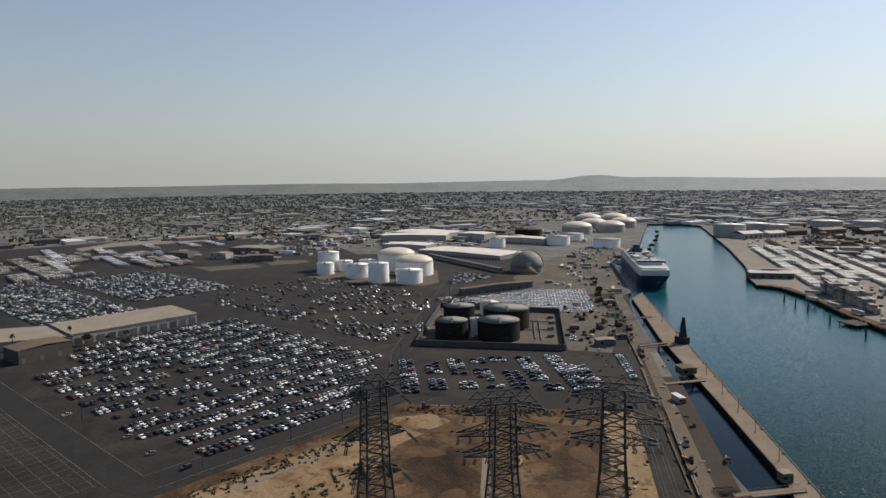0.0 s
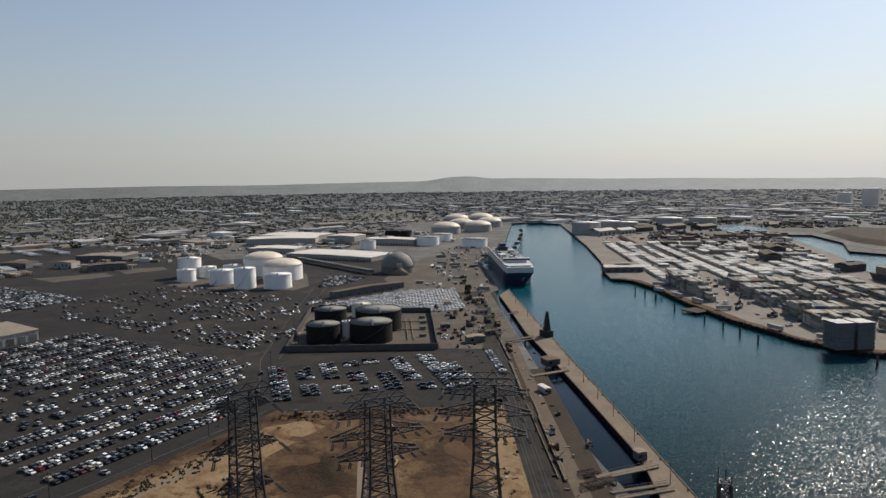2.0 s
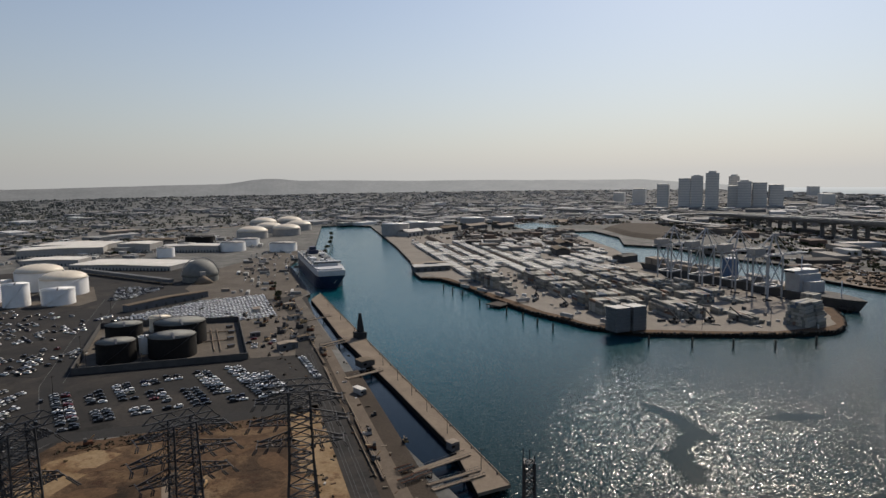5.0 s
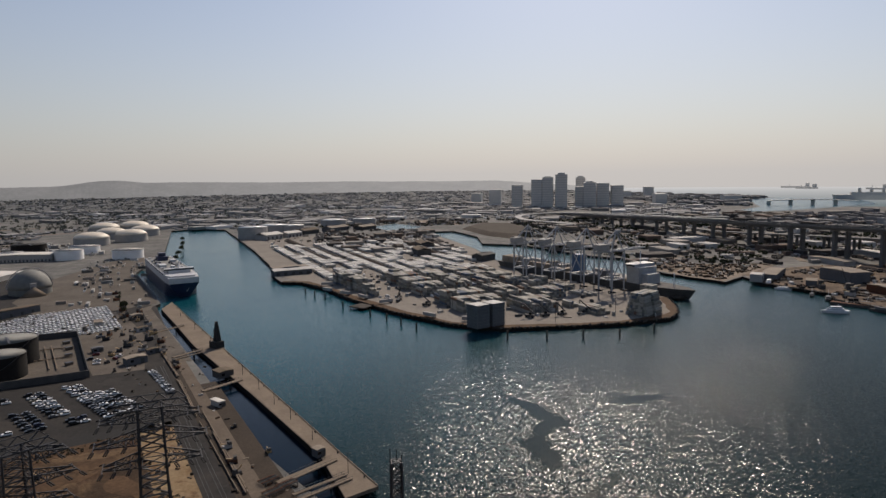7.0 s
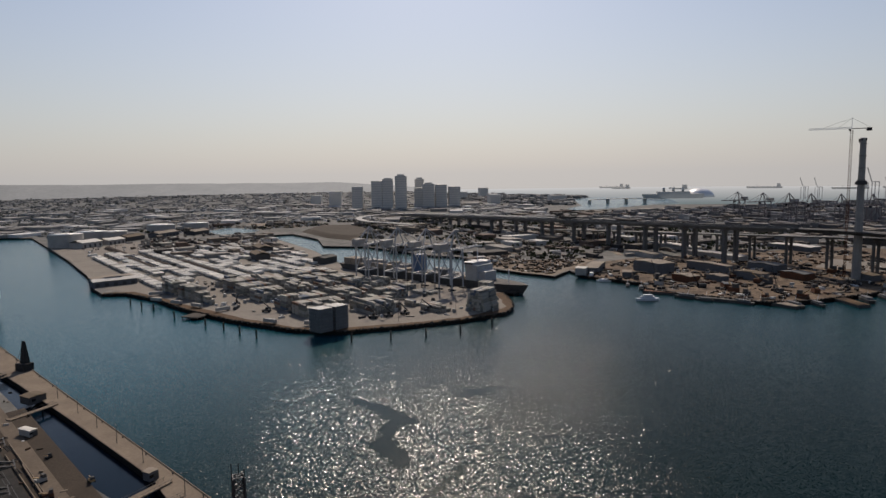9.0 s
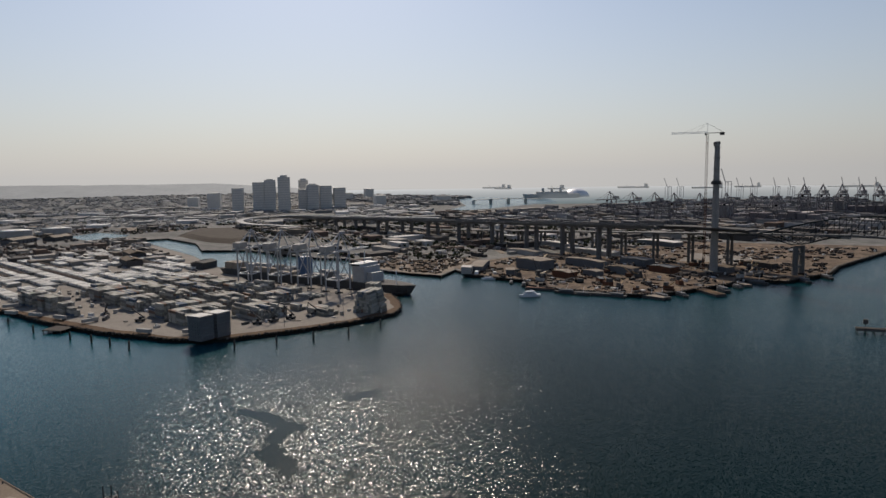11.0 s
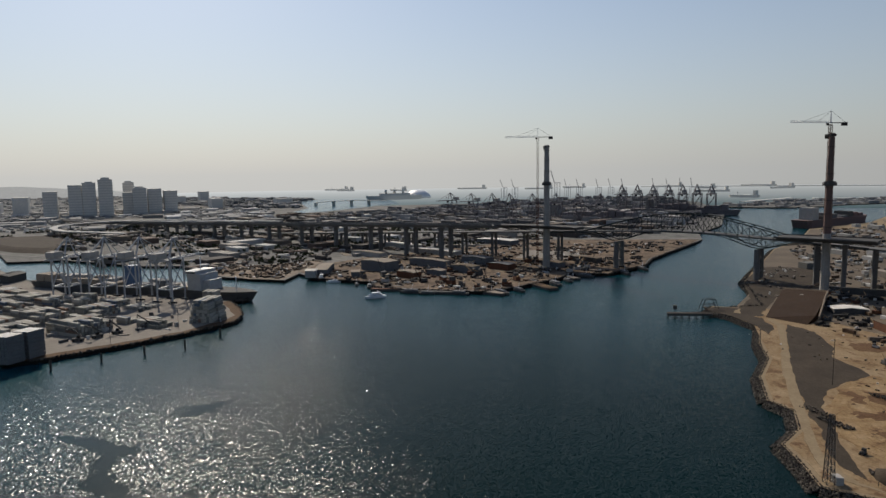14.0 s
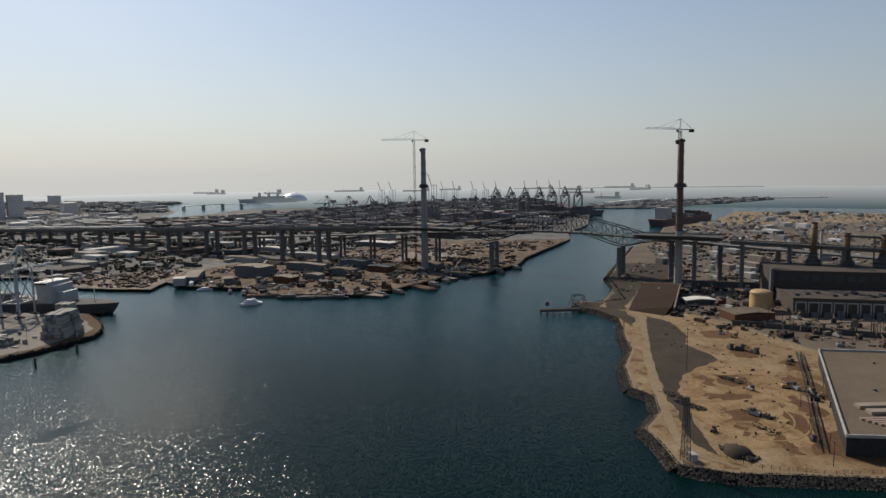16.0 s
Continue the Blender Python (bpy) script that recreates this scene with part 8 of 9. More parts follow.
for u in (150, 240):
    for v in (300, 420):
        if uv(u, v)[0] < -42:
            lamp_post(*uv(u, v), 10, "slim lamp post among the parked cars", "field lamp posts")
for x, y in ((-12, 470), (-16, 520), (-2, 600), (6, 660), (-28, 420), (-100, 262), (-140, 288), (-180, 318), (-70, 290), (-50, 312)):
    t = thing("utility_pole", pose(x, y, LAND), "dark timber utility pole beside the lot road", "pole", "roadside poles")
    bm = bmesh.new()
    tube(bm, 0, 0, 0, 11, 0.18, 0.12, n=8)
    part("shaft", bm, M_PINE, t)
    bm = bmesh.new()
    beam(bm, (-1.3, 0, 10.2), (1.3, 0, 10.2), 0.2)
    part("crossbar", bm, M_PINE, t)


M_DRYSCRUB = mat("dry_scrub", (0.07, 0.05, 0.03), 0.95, col2=(0.11, 0.08, 0.045), scale=0.3, amount=0.5, grain=0.3)


# ---- trees: tapered trunk, crown of many small leaf clumps ----
def leaf_clump(bm, c, r, rr):
    m = Matrix.Translation(c) @ Euler((rr.uniform(0, 6), rr.uniform(0, 6), rr.uniform(0, 6))).to_matrix().to_4x4() @ Matrix.Diagonal((r, r * rr.uniform(0.6, 1), r * rr.uniform(0.4, 0.7), 1))
    v = [bm.verts.new(m @ Vector(u)) for u in ((1, 0, 0.1), (-1, 0.1, 0), (0, 1, 0), (0.1, -1, 0), (0, 0, 1), (0, 0, -1))]
    for i, j, k in ((0, 2, 4), (2, 1, 4), (1, 3, 4), (3, 0, 4), (2, 0, 5), (1, 2, 5), (3, 1, 5), (0, 3, 5)):
        bm.faces.new((v[i], v[j], v[k]))


def broad_tree(h, seed):
    rr = random.Random(seed)
    t = new("tree")
    tagged(t, "dark green broadleaf tree beside the yard", "tree", "yard trees")
    bm = bmesh.new()
    tube(bm, 0, 0, 0, h * 0.45, h * 0.035, h * 0.02, n=8)
    for k in range(5):
        a = k * 1.25 + rr.uniform(0, 0.5)
        beam(bm, (0, 0, h * rr.uniform(0.3, 0.42)), (h * 0.25 * math.cos(a), h * 0.25 * math.sin(a), h * rr.uniform(0.6, 0.8)), h * 0.016)
    part("trunk", bm, M_BARK, t)
    bm = bmesh.new()
    for _ in range(150):
        a, e = rr.uniform(0, 6.28), math.asin(rr.uniform(-0.6, 1))
        q = h * 0.36 * rr.uniform(0.45, 1.05)
        leaf_clump(bm, (q * math.cos(a) * math.cos(e), q * math.sin(a) * math.cos(e), h * 0.66 + q * 0.8 * math.sin(e)), h * rr.uniform(0.04, 0.09), rr)
    part("crown", bm, M_LEAF, t)
    return t


def palm_tree(h, seed):
    rr = random.Random(seed)
    t = new("palm_tree")
    tagged(t, "tall slim fan palm beside the quay yard", "palm tree", "yard palms")
    bm = bmesh.new()
    tube(bm, 0, 0, 0, h, 0.3, 0.2, n=8)
    part("trunk", bm, M_BARK, t)
    bm = bmesh.new()
    for k in range(46):
        a, e = rr.uniform(0, 6.28), rr.uniform(-0.7, 1.2)
        d = Vector((math.cos(a) * math.cos(e), math.sin(a) * math.cos(e), math.sin(e)))
        s = Vector((-math.sin(a), math.cos(a), 0))
        ln = rr.uniform(1.6, 2.4)
        b0, b1, b2 = Vector((0, 0, h)), Vector((0, 0, h)) + d * ln * 0.6, Vector((0, 0, h - 0.5)) + d * ln
        v = [bm.verts.new(p) for p in (b0, b1 + s * 0.5, b2, b1 - s * 0.5)]
        bm.faces.new(v)
    part("crown", bm, M_LEAF, t)
    return t


trees = [broad_tree(9, 1), broad_tree(7, 2)]
spots = [(152, 640, 1.1), (149, 628, 0.9), (-258, 470, 1.0), (-248, 480, 0.8), (-240, 492, 0.7), (-280, 462, 1.1), (-300, 420, 1.0), (-310, 430, 1.2), (-316, 440, 0.9), (-290, 452, 0.9), (300, 960, 1.2), (310, 990, 1.1), (322, 1020, 1.2), (335, 1050, 1.0), (350, 1090, 1.2), (365, 1130, 1.1), (255, 905, 1.2), (270, 925, 1.0), (375, 1160, 1.2), (390, 1200, 1.1), (405, 1250, 1.3), (290, 940, 1.1)]
for i, (x, y, s) in enumerate(spots):
    m = pose(x, y, LAND, 0, 0, 70 * i) @ Matrix.Scale(s, 4)
    if i < 2:
        trees[i].matrix_basis = m
    else:
        copy_thing(trees[i % 2], pose(x, y, LAND, 0, 0, 70 * i)).scale = (s, s, s)
palm = palm_tree(13, 4)
palm.matrix_basis = pose(146, 610, LAND)
for x, y in ((150, 645), (140, 598), (155, 665), (-296, 446), (-270, 470)):
    copy_thing(palm, pose(x, y, LAND, 0, 0, x * 3))

bm = bmesh.new()
rs = random.Random(77)
for _ in range(420):
    x, y = rs.uniform(-100, 10), rs.uniform(185, 335)
    if inside([(-95, 232), (-60, 232), (-40, 262), (-36, 205), (-72, 186)], x, y) or (inside([(-97, 240), (-74, 262), (-30, 312), (0, 326), (70, 322), (70, 317), (0, 316), (-26, 306), (-70, 256)], x, y) and rs.random() < 0.7):
        for _k in range(4):
            leaf_clump(bm, (x + rs.uniform(-0.8, 0.8), y + rs.uniform(-0.8, 0.8), LAND + 0.3), rs.uniform(0.4, 1.0), rs)
solid("scrub", bm, M_DRYSCRUB, "low dry brown scrub on the sandy bank", "scrub", kind="stuff")

# ---- far container terminals, with their cranes ----
FARGREY = mat("dull_crane_steel", (0.150, 0.135, 0.138), 0.9, grain=0.1, fine=0.1)
# haze over the raised far cranes is put into this pale colour
M_PALECRANE = mat("haze_paled_crane_paint", (0.40, 0.37, 0.37), 0.9, grain=0.1, fine=0.1)
cr = None
for x, y, a, s in ((1580, 215, 160, 1.15), (1572, 160, 160, 1.15), (1566, 105, 160, 1.15), (1558, 55, 160, 1.15), (1552, 5, 160, 1.15), (1600, 260, 160, 1.15), (1880, -90, 165, 1.35), (1876, -130, 165, 1.35), (1872, -170, 165, 1.35), (1868, -205, 165, 1.35), (1864, -240, 165, 1.35), (1860, -275, 165, 1.35), (1890, -50, 165, 1.35), (1700, 330, 150, 1.1), (1760, 400, 150, 1.1)):
    if cr is None:
        cr = quay_crane(x, y, a, "hazy grey-pink container crane at a distant terminal", 42, s, FARGREY, group="distant cranes")
    else:
        copy_thing(cr, pose(x, y, LAND, 0, 0, a)).scale = (s, s, s)
up = thing("raised_boom_crane", pose(2900, 200, LAND, 0, 0, 160), "far hazy crane with its boom raised", "crane", "raised distant cranes")
for sx in (-1, 1):
    for sy in (-1, 1):
        bm = bmesh.new()
        beam(bm, (sx * 15, sy * 12, 0), (sx * 15, sy * 12, 66), 2)
        part("leg", bm, M_PALECRANE, up)
bm = bmesh.new()
beam(bm, (-40, 0, 66), (15, 0, 66), 2.6)
part("girder", bm, M_PALECRANE, up)
bm = bmesh.new()
beam(bm, (15, 0, 66), (52, 0, 118), 2.4)
part("boom", bm, M_PALECRANE, up)
for x, y in ((2890, 150), (2880, 100), (2860, 20), (2850, -30), (2835, -80), (2820, -200), (2800, -250), (2790, -300), (2780, -340), (2930, 380), (2940, 430)):
    copy_thing(up, pose(x, y, LAND, 0, 0, 160)).scale = (0.7, 0.7, 0.7)
r3 = random.Random(5)
bm = bmesh.new()
for _ in range(1500):
    x, y = r3.uniform(1350, 2900), r3.uniform(-260, 900)
    if not inside([(1400, -150), (1900, -270), (2500, -280), (2900, -180), (2800, 90), (2400, 380), (1900, 700), (1400, 700)], x, y):
        continue
    w, d, h = r3.uniform(12, 50), r3.uniform(5, 14), r3.choice((3, 5, 8, 10, 13))
    box(bm, -w / 2, w / 2, -d / 2, d / 2, 0, h, pose(x, y, LAND, 0, 0, 62))
solid("terminal_stacks", bm, M_FARYARD, "hazy stacks and sheds of the distant terminal", "containers", kind="stuff")
for x, y, a, L in ((1640, 60, 68, 250), (1905, -190, 75, 280)):
    t = thing("far_ship", pose(x - 22, y - 20, 0, 0, 0, a + 180), "hazy dark container ship alongside the distant terminal", "ship", "distant ships")
    bm = bmesh.new()
    hull_part(bm, L, 36, -1, 14, 0.15, 0.05)
    part("hull", bm, FARGREY, t)
    bm = bmesh.new()
    box(bm, -L * 0.35, -L * 0.28, -15, 15, 14, 40)
    part("superstructure", bm, M_FARCITY, t)
    for k in range(9):
        bm = bmesh.new()
        box(bm, -L * 0.24 + k * 20, -L * 0.24 + k * 20 + 17, -15, 15, 14, 14 + 2.6 * r3.randint(2, 6))
        part("container_block", bm, FARGREY, t)

# ---- skyline ----
def tower_block(x, y, w, d, h, turn, label, floors=True, crown=0):
    t = thing("office_tower", pose(x, y, LAND, 0, 0, turn), label, "building", "skyline")
    bm = bmesh.new()
    w = w * 1.25
    box(bm, -w / 2, w / 2, -d / 2, d / 2, 0, h)
    part("body", bm, M_FARTOWER, t)
    if crown:
        bm = bmesh.new()
        box(bm, -w * 0.3, w * 0.3, -d * 0.3, d * 0.3, h, h + crown)
        part("crown", bm, M_FARTOWER, t)
    if floors:
        n = int(h / 8)
        for k in range(n):
            bm = bmesh.new()
            box(bm, -w / 2 - 0.25, w / 2 + 0.25, -d / 2 - 0.25, d / 2 + 0.25, 4 + 8 * k, 4 + 8 * k + 2.6)
            part("window_band", bm, M_FARGLASS, t)


# bands paled towards the facade, the haze's low contrast put into the colour
M_FARGLASS = mat("haze_paled_window_band", (0.40, 0.39, 0.375), 0.7, grain=0.05, fine=0.05)
HZ = "haze-paled grey office tower downtown"
for x, y, w, d, h, c in ((1752, 1492, 44, 40, 112, 6), (1722, 1526, 34, 36, 103, 3), (1704, 1560, 46, 36, 96, 0), (1945, 1566, 34, 34, 100, 5), (1850, 1450, 56, 40, 84, 4), (1890, 1425, 56, 40, 80, 0), (1930, 1395, 50, 40, 72, 0), (1835, 1475, 50, 40, 70, 0), (1660, 1610, 40, 36, 78, 0), (2680, 1765, 60, 40, 48, 0), (2560, 1800, 50, 40, 32, 0), (1760, 1820, 50, 44, 58, 0), (1960, 1900, 60, 40, 50, 0), (2200, 1400, 80, 40, 36, 0), (1820, 1990, 50, 40, 40, 0)):
    tower_block(x, y, w, d, h, 40, HZ, h > 60, c)
hut("arena_hall", 2500, 1280, 90, 60, 22, 40, M_FARTOWER, M_FARCITY, "hazy pale hall near the bay")
t = thing("white_dome", pose(3032, 854, LAND), "hazy white exhibition dome by the bay", "dome")
bm = bmesh.new()
dome(bm, 0, 0, 0, 62, 38, 32, 6)
part("shell", bm, M_SHIPWHITE, t)
bm = bmesh.new()
box(bm, -80, -55, -8, 8, 0, 8)
part("porch", bm, M_FARTOWER, t)
t = thing("liner_ship", pose(2905, 929, 0, 0, 0, 300), "hazy old ocean liner moored by the dome", "ship")
bm = bmesh.new()
hull_part(bm, 260, 34, -1, 20, 0.2, 0.04)
part("hull", bm, M_FARTOWER, t)
bm = bmesh.new()
box(bm, -70, 70, -12, 12, 20, 30)
part("superstructure", bm, M_FARTOWER, t)
for x in (-40, 0, 40):
    bm = bmesh.new()
    tube(bm, x, 0, 30, 46, 6, n=12)
    part("funnel", bm, M_FARTOWER, t)
t = thing("bay_bridge", pose(0, 0, 0), "low arched hazy road bridge over the bay", "bridge")
for k in range(12):
    p, q = Vector((2297, 1042)).lerp(Vector((2412, 805)), k / 12), Vector((2297, 1042)).lerp(Vector((2412, 805)), (k + 1) / 12)
    bm = bmesh.new()
    zz = lambda i: 16 + 5 * math.sin(math.pi * i / 12)
    beam(bm, (p.x, p.y, zz(k)), (q.x, q.y, zz(k + 1)), 22, 2.4)
    part("deck_segment", bm, M_FARTOWER, t)
    if k % 3 == 0:
        bm = bmesh.new()
        box(bm, p.x - 2, p.x + 2, p.y - 6, p.y + 6, -2, zz(k) - 1)
        part("pier", bm, M_FARTOWER, t)

# inlets of water inside the land
M_BAY = water_mat("wind_ruffled_bay", 0.42, 0.05)


def pond(name, pts, label, surface=M_WATER):
    bm = bmesh.new()
    prism(bm, pts, LAND - 0.3, LAND + 0.16)
    solid(name, bm, surface, label, "water", kind="structure")


pond("water_bay", [(1805, 934), (2153, 1003), (2300, 1090), (2640, 1270), (2864, 1295), (2914, 1000), (2700, 870), (2500, 780), (2334, 800), (2000, 850)], "pale sunlit bay water", M_BAY)
pond("water_basin", [(812, 1175), (845, 1281), (937, 1322), (925, 1200), (895, 1176)], "pale water of a small inner basin")
sheet("far_wharf", [(975, 1240), (1035, 1396), (1120, 1300), (1030, 1170)], M_CONCRETE, "pale wharf beside the inner basin", 0.2)
mound("gravel_stockpile", [(940, 1080), (870, 925), (862, 845), (900, 850), (1030, 960), (1100, 1090), (1050, 1150)], 7.0, M_GRAVEL, "broad dark flat-topped stockpile by the basin", 0.8)

# ---- port land round the basins and under the viaduct ----
PORT = [(700, 480), (770, 560), (765, 600), (800, 760), (850, 840), (1120, 1060), (1350, 1080), (1790, 920), (1950, 700), (2380, 380), (1900, -240), (1300, -140), (1150, 100), (900, 330), (800, 420)]
RP = random.Random(33)
bm, bw = bmesh.new(), bmesh.new()
for _ in range(4600):
    x, y = RP.uniform(690, 2350), RP.uniform(-240, 1080)
    if not inside(PORT, x, y) or noise.noise((x * 0.006, y * 0.006, 12.0)) < -0.3:
        continue
    k = RP.random()
    w, d, h = (RP.uniform(25, 70), RP.uniform(14, 30), RP.uniform(6, 10)) if k < 0.06 else (RP.uniform(6, 14), RP.uniform(2.5, 4), RP.uniform(2.5, 4)) if k < 0.7 else (RP.uniform(8, 20), RP.uniform(6, 10), RP.uniform(3, 6))
    box(bm, -w / 2, w / 2, -d / 2, d / 2, 0, h, pose(x, y, LAND, 0, 0, 64 + 90 * (RP.random() < 0.3)))
for _ in range(1700):
    x, y = RP.uniform(690, 1400), RP.uniform(100, 1080)
    if inside(PORT, x, y) and noise.noise((x * 0.008, y * 0.008, 40.0)) > 0.05:
        h = RP.uniform(4, 9)
        for _k in range(6):
            leaf_clump(bw, (x + RP.uniform(-5, 5), y + RP.uniform(-5, 5), LAND + h * RP.uniform(0.3, 0.7)), h * RP.uniform(0.25, 0.45), RP)
solid("port_sheds", bm, M_PORTMIX, "sheds, trucks and boxes on the port land", "sheds", kind="stuff")
solid("port_scrub", bw, M_LEAF, "dark scrub and trees round the interchange", "trees", kind="stuff")
for k, (p, q, w) in enumerate((((720, 420), (1000, 640), 10), ((1000, 640), (1250, 1020), 12), ((900, 360), (1180, 560), 9), ((830, 480), (1050, 860), 8), ((1180, 560), (1800, 600), 16), ((1050, 260), (1700, 330), 12), ((1000, 120), (1500, 60), 14), ((1350, 1050), (1400, 640), 12))):
    bq = bmesh.new()
    beam(bq, (*p, LAND + 0.12), (*q, LAND + 0.12), w, 0.3)
    solid("port_road", bq, M_CONCRETE, "pale port road below the viaduct", "road", kind="structure")

# ---- city carpet: low roofs, trees and streets to the horizon ----
RC = random.Random(21)


def city_spot(r0, r1, a0, a1):
    r = math.sqrt(RC.uniform(r0 * r0, r1 * r1))
    a = radians(RC.uniform(a0, a1))
    return r * math.sin(a), r * math.cos(a)


FREE = [(-100, 1260), (60, 1080), (150, 1330), (240, 1650), (480, 1590), (600, 1500), (560, 1260), (720, 1240), (790, 1400), (1010, 1440), (1150, 1290), (1120, 1080), (1350, 1080), (1500, 720), (1700, 800), (1790, 940), (2150, 1020), (2300, 1110), (2640, 1290), (3000, 1500), (3200, 2300)] + arc(4930, 48, -62, 30) + [(-900, 1050), (-640, 1270)]
bm, bt, bf, bg, bmid, btmid = [bmesh.new() for _ in range(6)]


def wooded(x, y):
    """How leafy the town is, by bearing from the camera: dark tree belts stand in for darker haze to the west, open
    blocks for bright haze towards the bay.
    """
    az = math.degrees(math.atan2(x, y))
    belt = 0.5 + 0.5 * noise.noise((x * 0.0011, y * 0.0042, 5.0))
    return max(0.06, min(1.0, 0.62 - 0.017 * az + 0.9 * (belt - 0.5)))


for _ in range(11500):
    x, y = city_spot(1000, 2700, -50, 62)
    if not inside(FREE, x, y) or noise.noise((x * 0.002, y * 0.002, 1.0)) < -0.35 or (math.hypot(x, y) > 1500 and RC.random() < 0.92 * wooded(x, y)):
        continue
    big = RC.random() < 0.06
    w, d, h = (RC.uniform(30, 80), RC.uniform(20, 45), RC.uniform(5, 9)) if big else (RC.uniform(8, 20), RC.uniform(7, 13), RC.uniform(2.2, 4.2))
    box(bm if math.hypot(x, y) < 1650 else bmid, -w / 2, w / 2, -d / 2, d / 2, 0, h, pose(x, y, LAND, 0, 0, (25 if y > 1500 else 40) + 90 * RC.randint(0, 1)))
for _ in range(5200):
    x, y = city_spot(2600, 4900, -50, 60)
    if inside(FREE, x, y) and RC.random() > 0.97 * wooded(x, y):
        w, d, h = RC.uniform(12, 40), RC.uniform(10, 24), RC.uniform(2, 4.5)
        box(bf, -w / 2, w / 2, -d / 2, d / 2, 0, h, pose(x, y, LAND, 0, 0, 25 + 90 * RC.randint(0, 1)))
for _ in range(9000):
    x, y = city_spot(1050, 2700, -50, 60)
    if inside(FREE, x, y) and RC.random() < 1.1 * wooded(x, y) * (0.45 if math.hypot(x, y) < 1500 else 1.0):
        h = RC.uniform(4, 9)
        for _k in range(5):
            leaf_clump(bt if math.hypot(x, y) < 1600 else btmid, (x + RC.uniform(-5, 5), y + RC.uniform(-5, 5), LAND + h * RC.uniform(0.3, 0.7)), h * RC.uniform(0.25, 0.45), RC)
for _ in range(11000):
    x, y = city_spot(2300, 4900, -50, 62)
    if inside(FREE, x, y) and RC.random() < wooded(x, y):
        h = RC.uniform(4, 8)
        for _k in range(3):
            leaf_clump(bg, (x + RC.uniform(-14, 14), y + RC.uniform(-14, 14), LAND + h * RC.uniform(0.3, 0.6)), h * RC.uniform(0.5, 0.9), RC)
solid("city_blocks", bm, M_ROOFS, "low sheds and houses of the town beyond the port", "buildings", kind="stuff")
solid("town_roofs", bmid, M_MIDCITY, "low haze-paled roofs of the town", "buildings", kind="stuff")
solid("town_trees", btmid, M_MIDTREE, "hazy dark trees among the town roofs", "trees", kind="stuff")
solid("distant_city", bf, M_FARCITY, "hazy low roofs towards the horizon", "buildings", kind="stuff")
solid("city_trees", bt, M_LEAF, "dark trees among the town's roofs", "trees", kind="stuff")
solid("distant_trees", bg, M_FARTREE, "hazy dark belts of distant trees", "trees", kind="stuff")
for k, (p, q, w) in enumerate((((-900, 1330), (-130, 1290), 22), ((-130, 1290), (200, 1700), 14), ((-200, 1500), (450, 1720), 16), ((450, 1720), (1500, 1600), 22), ((1500, 1600), (2400, 1500), 18), ((-1200, 1700), (300, 1900), 16), ((1756, 1924), (3484, 3857), 16), ((1832, 2210), (2300, 2730), 14))):
    bm = bmesh.new()
    beam(bm, (*p, LAND + 0.1), (*q, LAND + 0.1), w, 0.3)
    solid("far_road", bm, M_CONCRETE, "pale distant road through the town", "road", kind="structure")

# hills and the hazy rim of the land and sea
M_HILL = mat("hazy_wooded_hill", (0.12, 0.122, 0.12), 0.95, col2=(0.070, 0.076, 0.074), scale=0.006, amount=0.4, fine=0.04, grain=0.3)


def ridge(az):
    h = 68 + 6 * noise.noise((az * 0.11, 0, 0)) + 2.5 * noise.noise((az * 0.5, 4, 0)) + 1.2 * noise.noise((az * 1.7, 9, 0))
    h += 24 * math.exp(-((abs(az - 12.8) / 2.0) ** 2.6)) + 20 * math.exp(-(((az - 15.5) / 6.5) ** 2)) + 8 * math.exp(-(((az - 25) / 8) ** 2))
    return h * (1 if az < 44 else max(0.0, 1 - (az - 44) / 10))


# haze over the far town is put into the plain's even grey
sheet("distant_plain", arc(2900, -62, 47, 30) + arc(4700, 47, -62, 30), mat("hazy_plain", (0.120, 0.120, 0.115), 0.95, col2=(0.085, 0.088, 0.085), scale=0.006, amount=0.4, fine=0.03, grain=0.25), "pale hazy plain of the far town", 0.25)


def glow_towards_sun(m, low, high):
    """Makes a distant backdrop emit in place of the bright haze before it, more strongly towards the sun."""
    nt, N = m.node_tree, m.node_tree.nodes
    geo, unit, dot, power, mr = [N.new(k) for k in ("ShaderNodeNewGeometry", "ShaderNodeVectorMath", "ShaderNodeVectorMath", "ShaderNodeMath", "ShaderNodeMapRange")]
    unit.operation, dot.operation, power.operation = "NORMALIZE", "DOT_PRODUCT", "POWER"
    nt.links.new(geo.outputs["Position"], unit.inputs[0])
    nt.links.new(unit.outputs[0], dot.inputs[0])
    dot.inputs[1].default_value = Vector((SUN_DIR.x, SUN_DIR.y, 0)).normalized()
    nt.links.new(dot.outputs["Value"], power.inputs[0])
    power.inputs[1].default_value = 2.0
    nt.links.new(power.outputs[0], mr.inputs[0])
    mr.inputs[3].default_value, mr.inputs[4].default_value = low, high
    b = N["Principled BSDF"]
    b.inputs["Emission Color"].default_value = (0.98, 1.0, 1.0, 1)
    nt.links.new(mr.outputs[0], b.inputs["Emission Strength"])


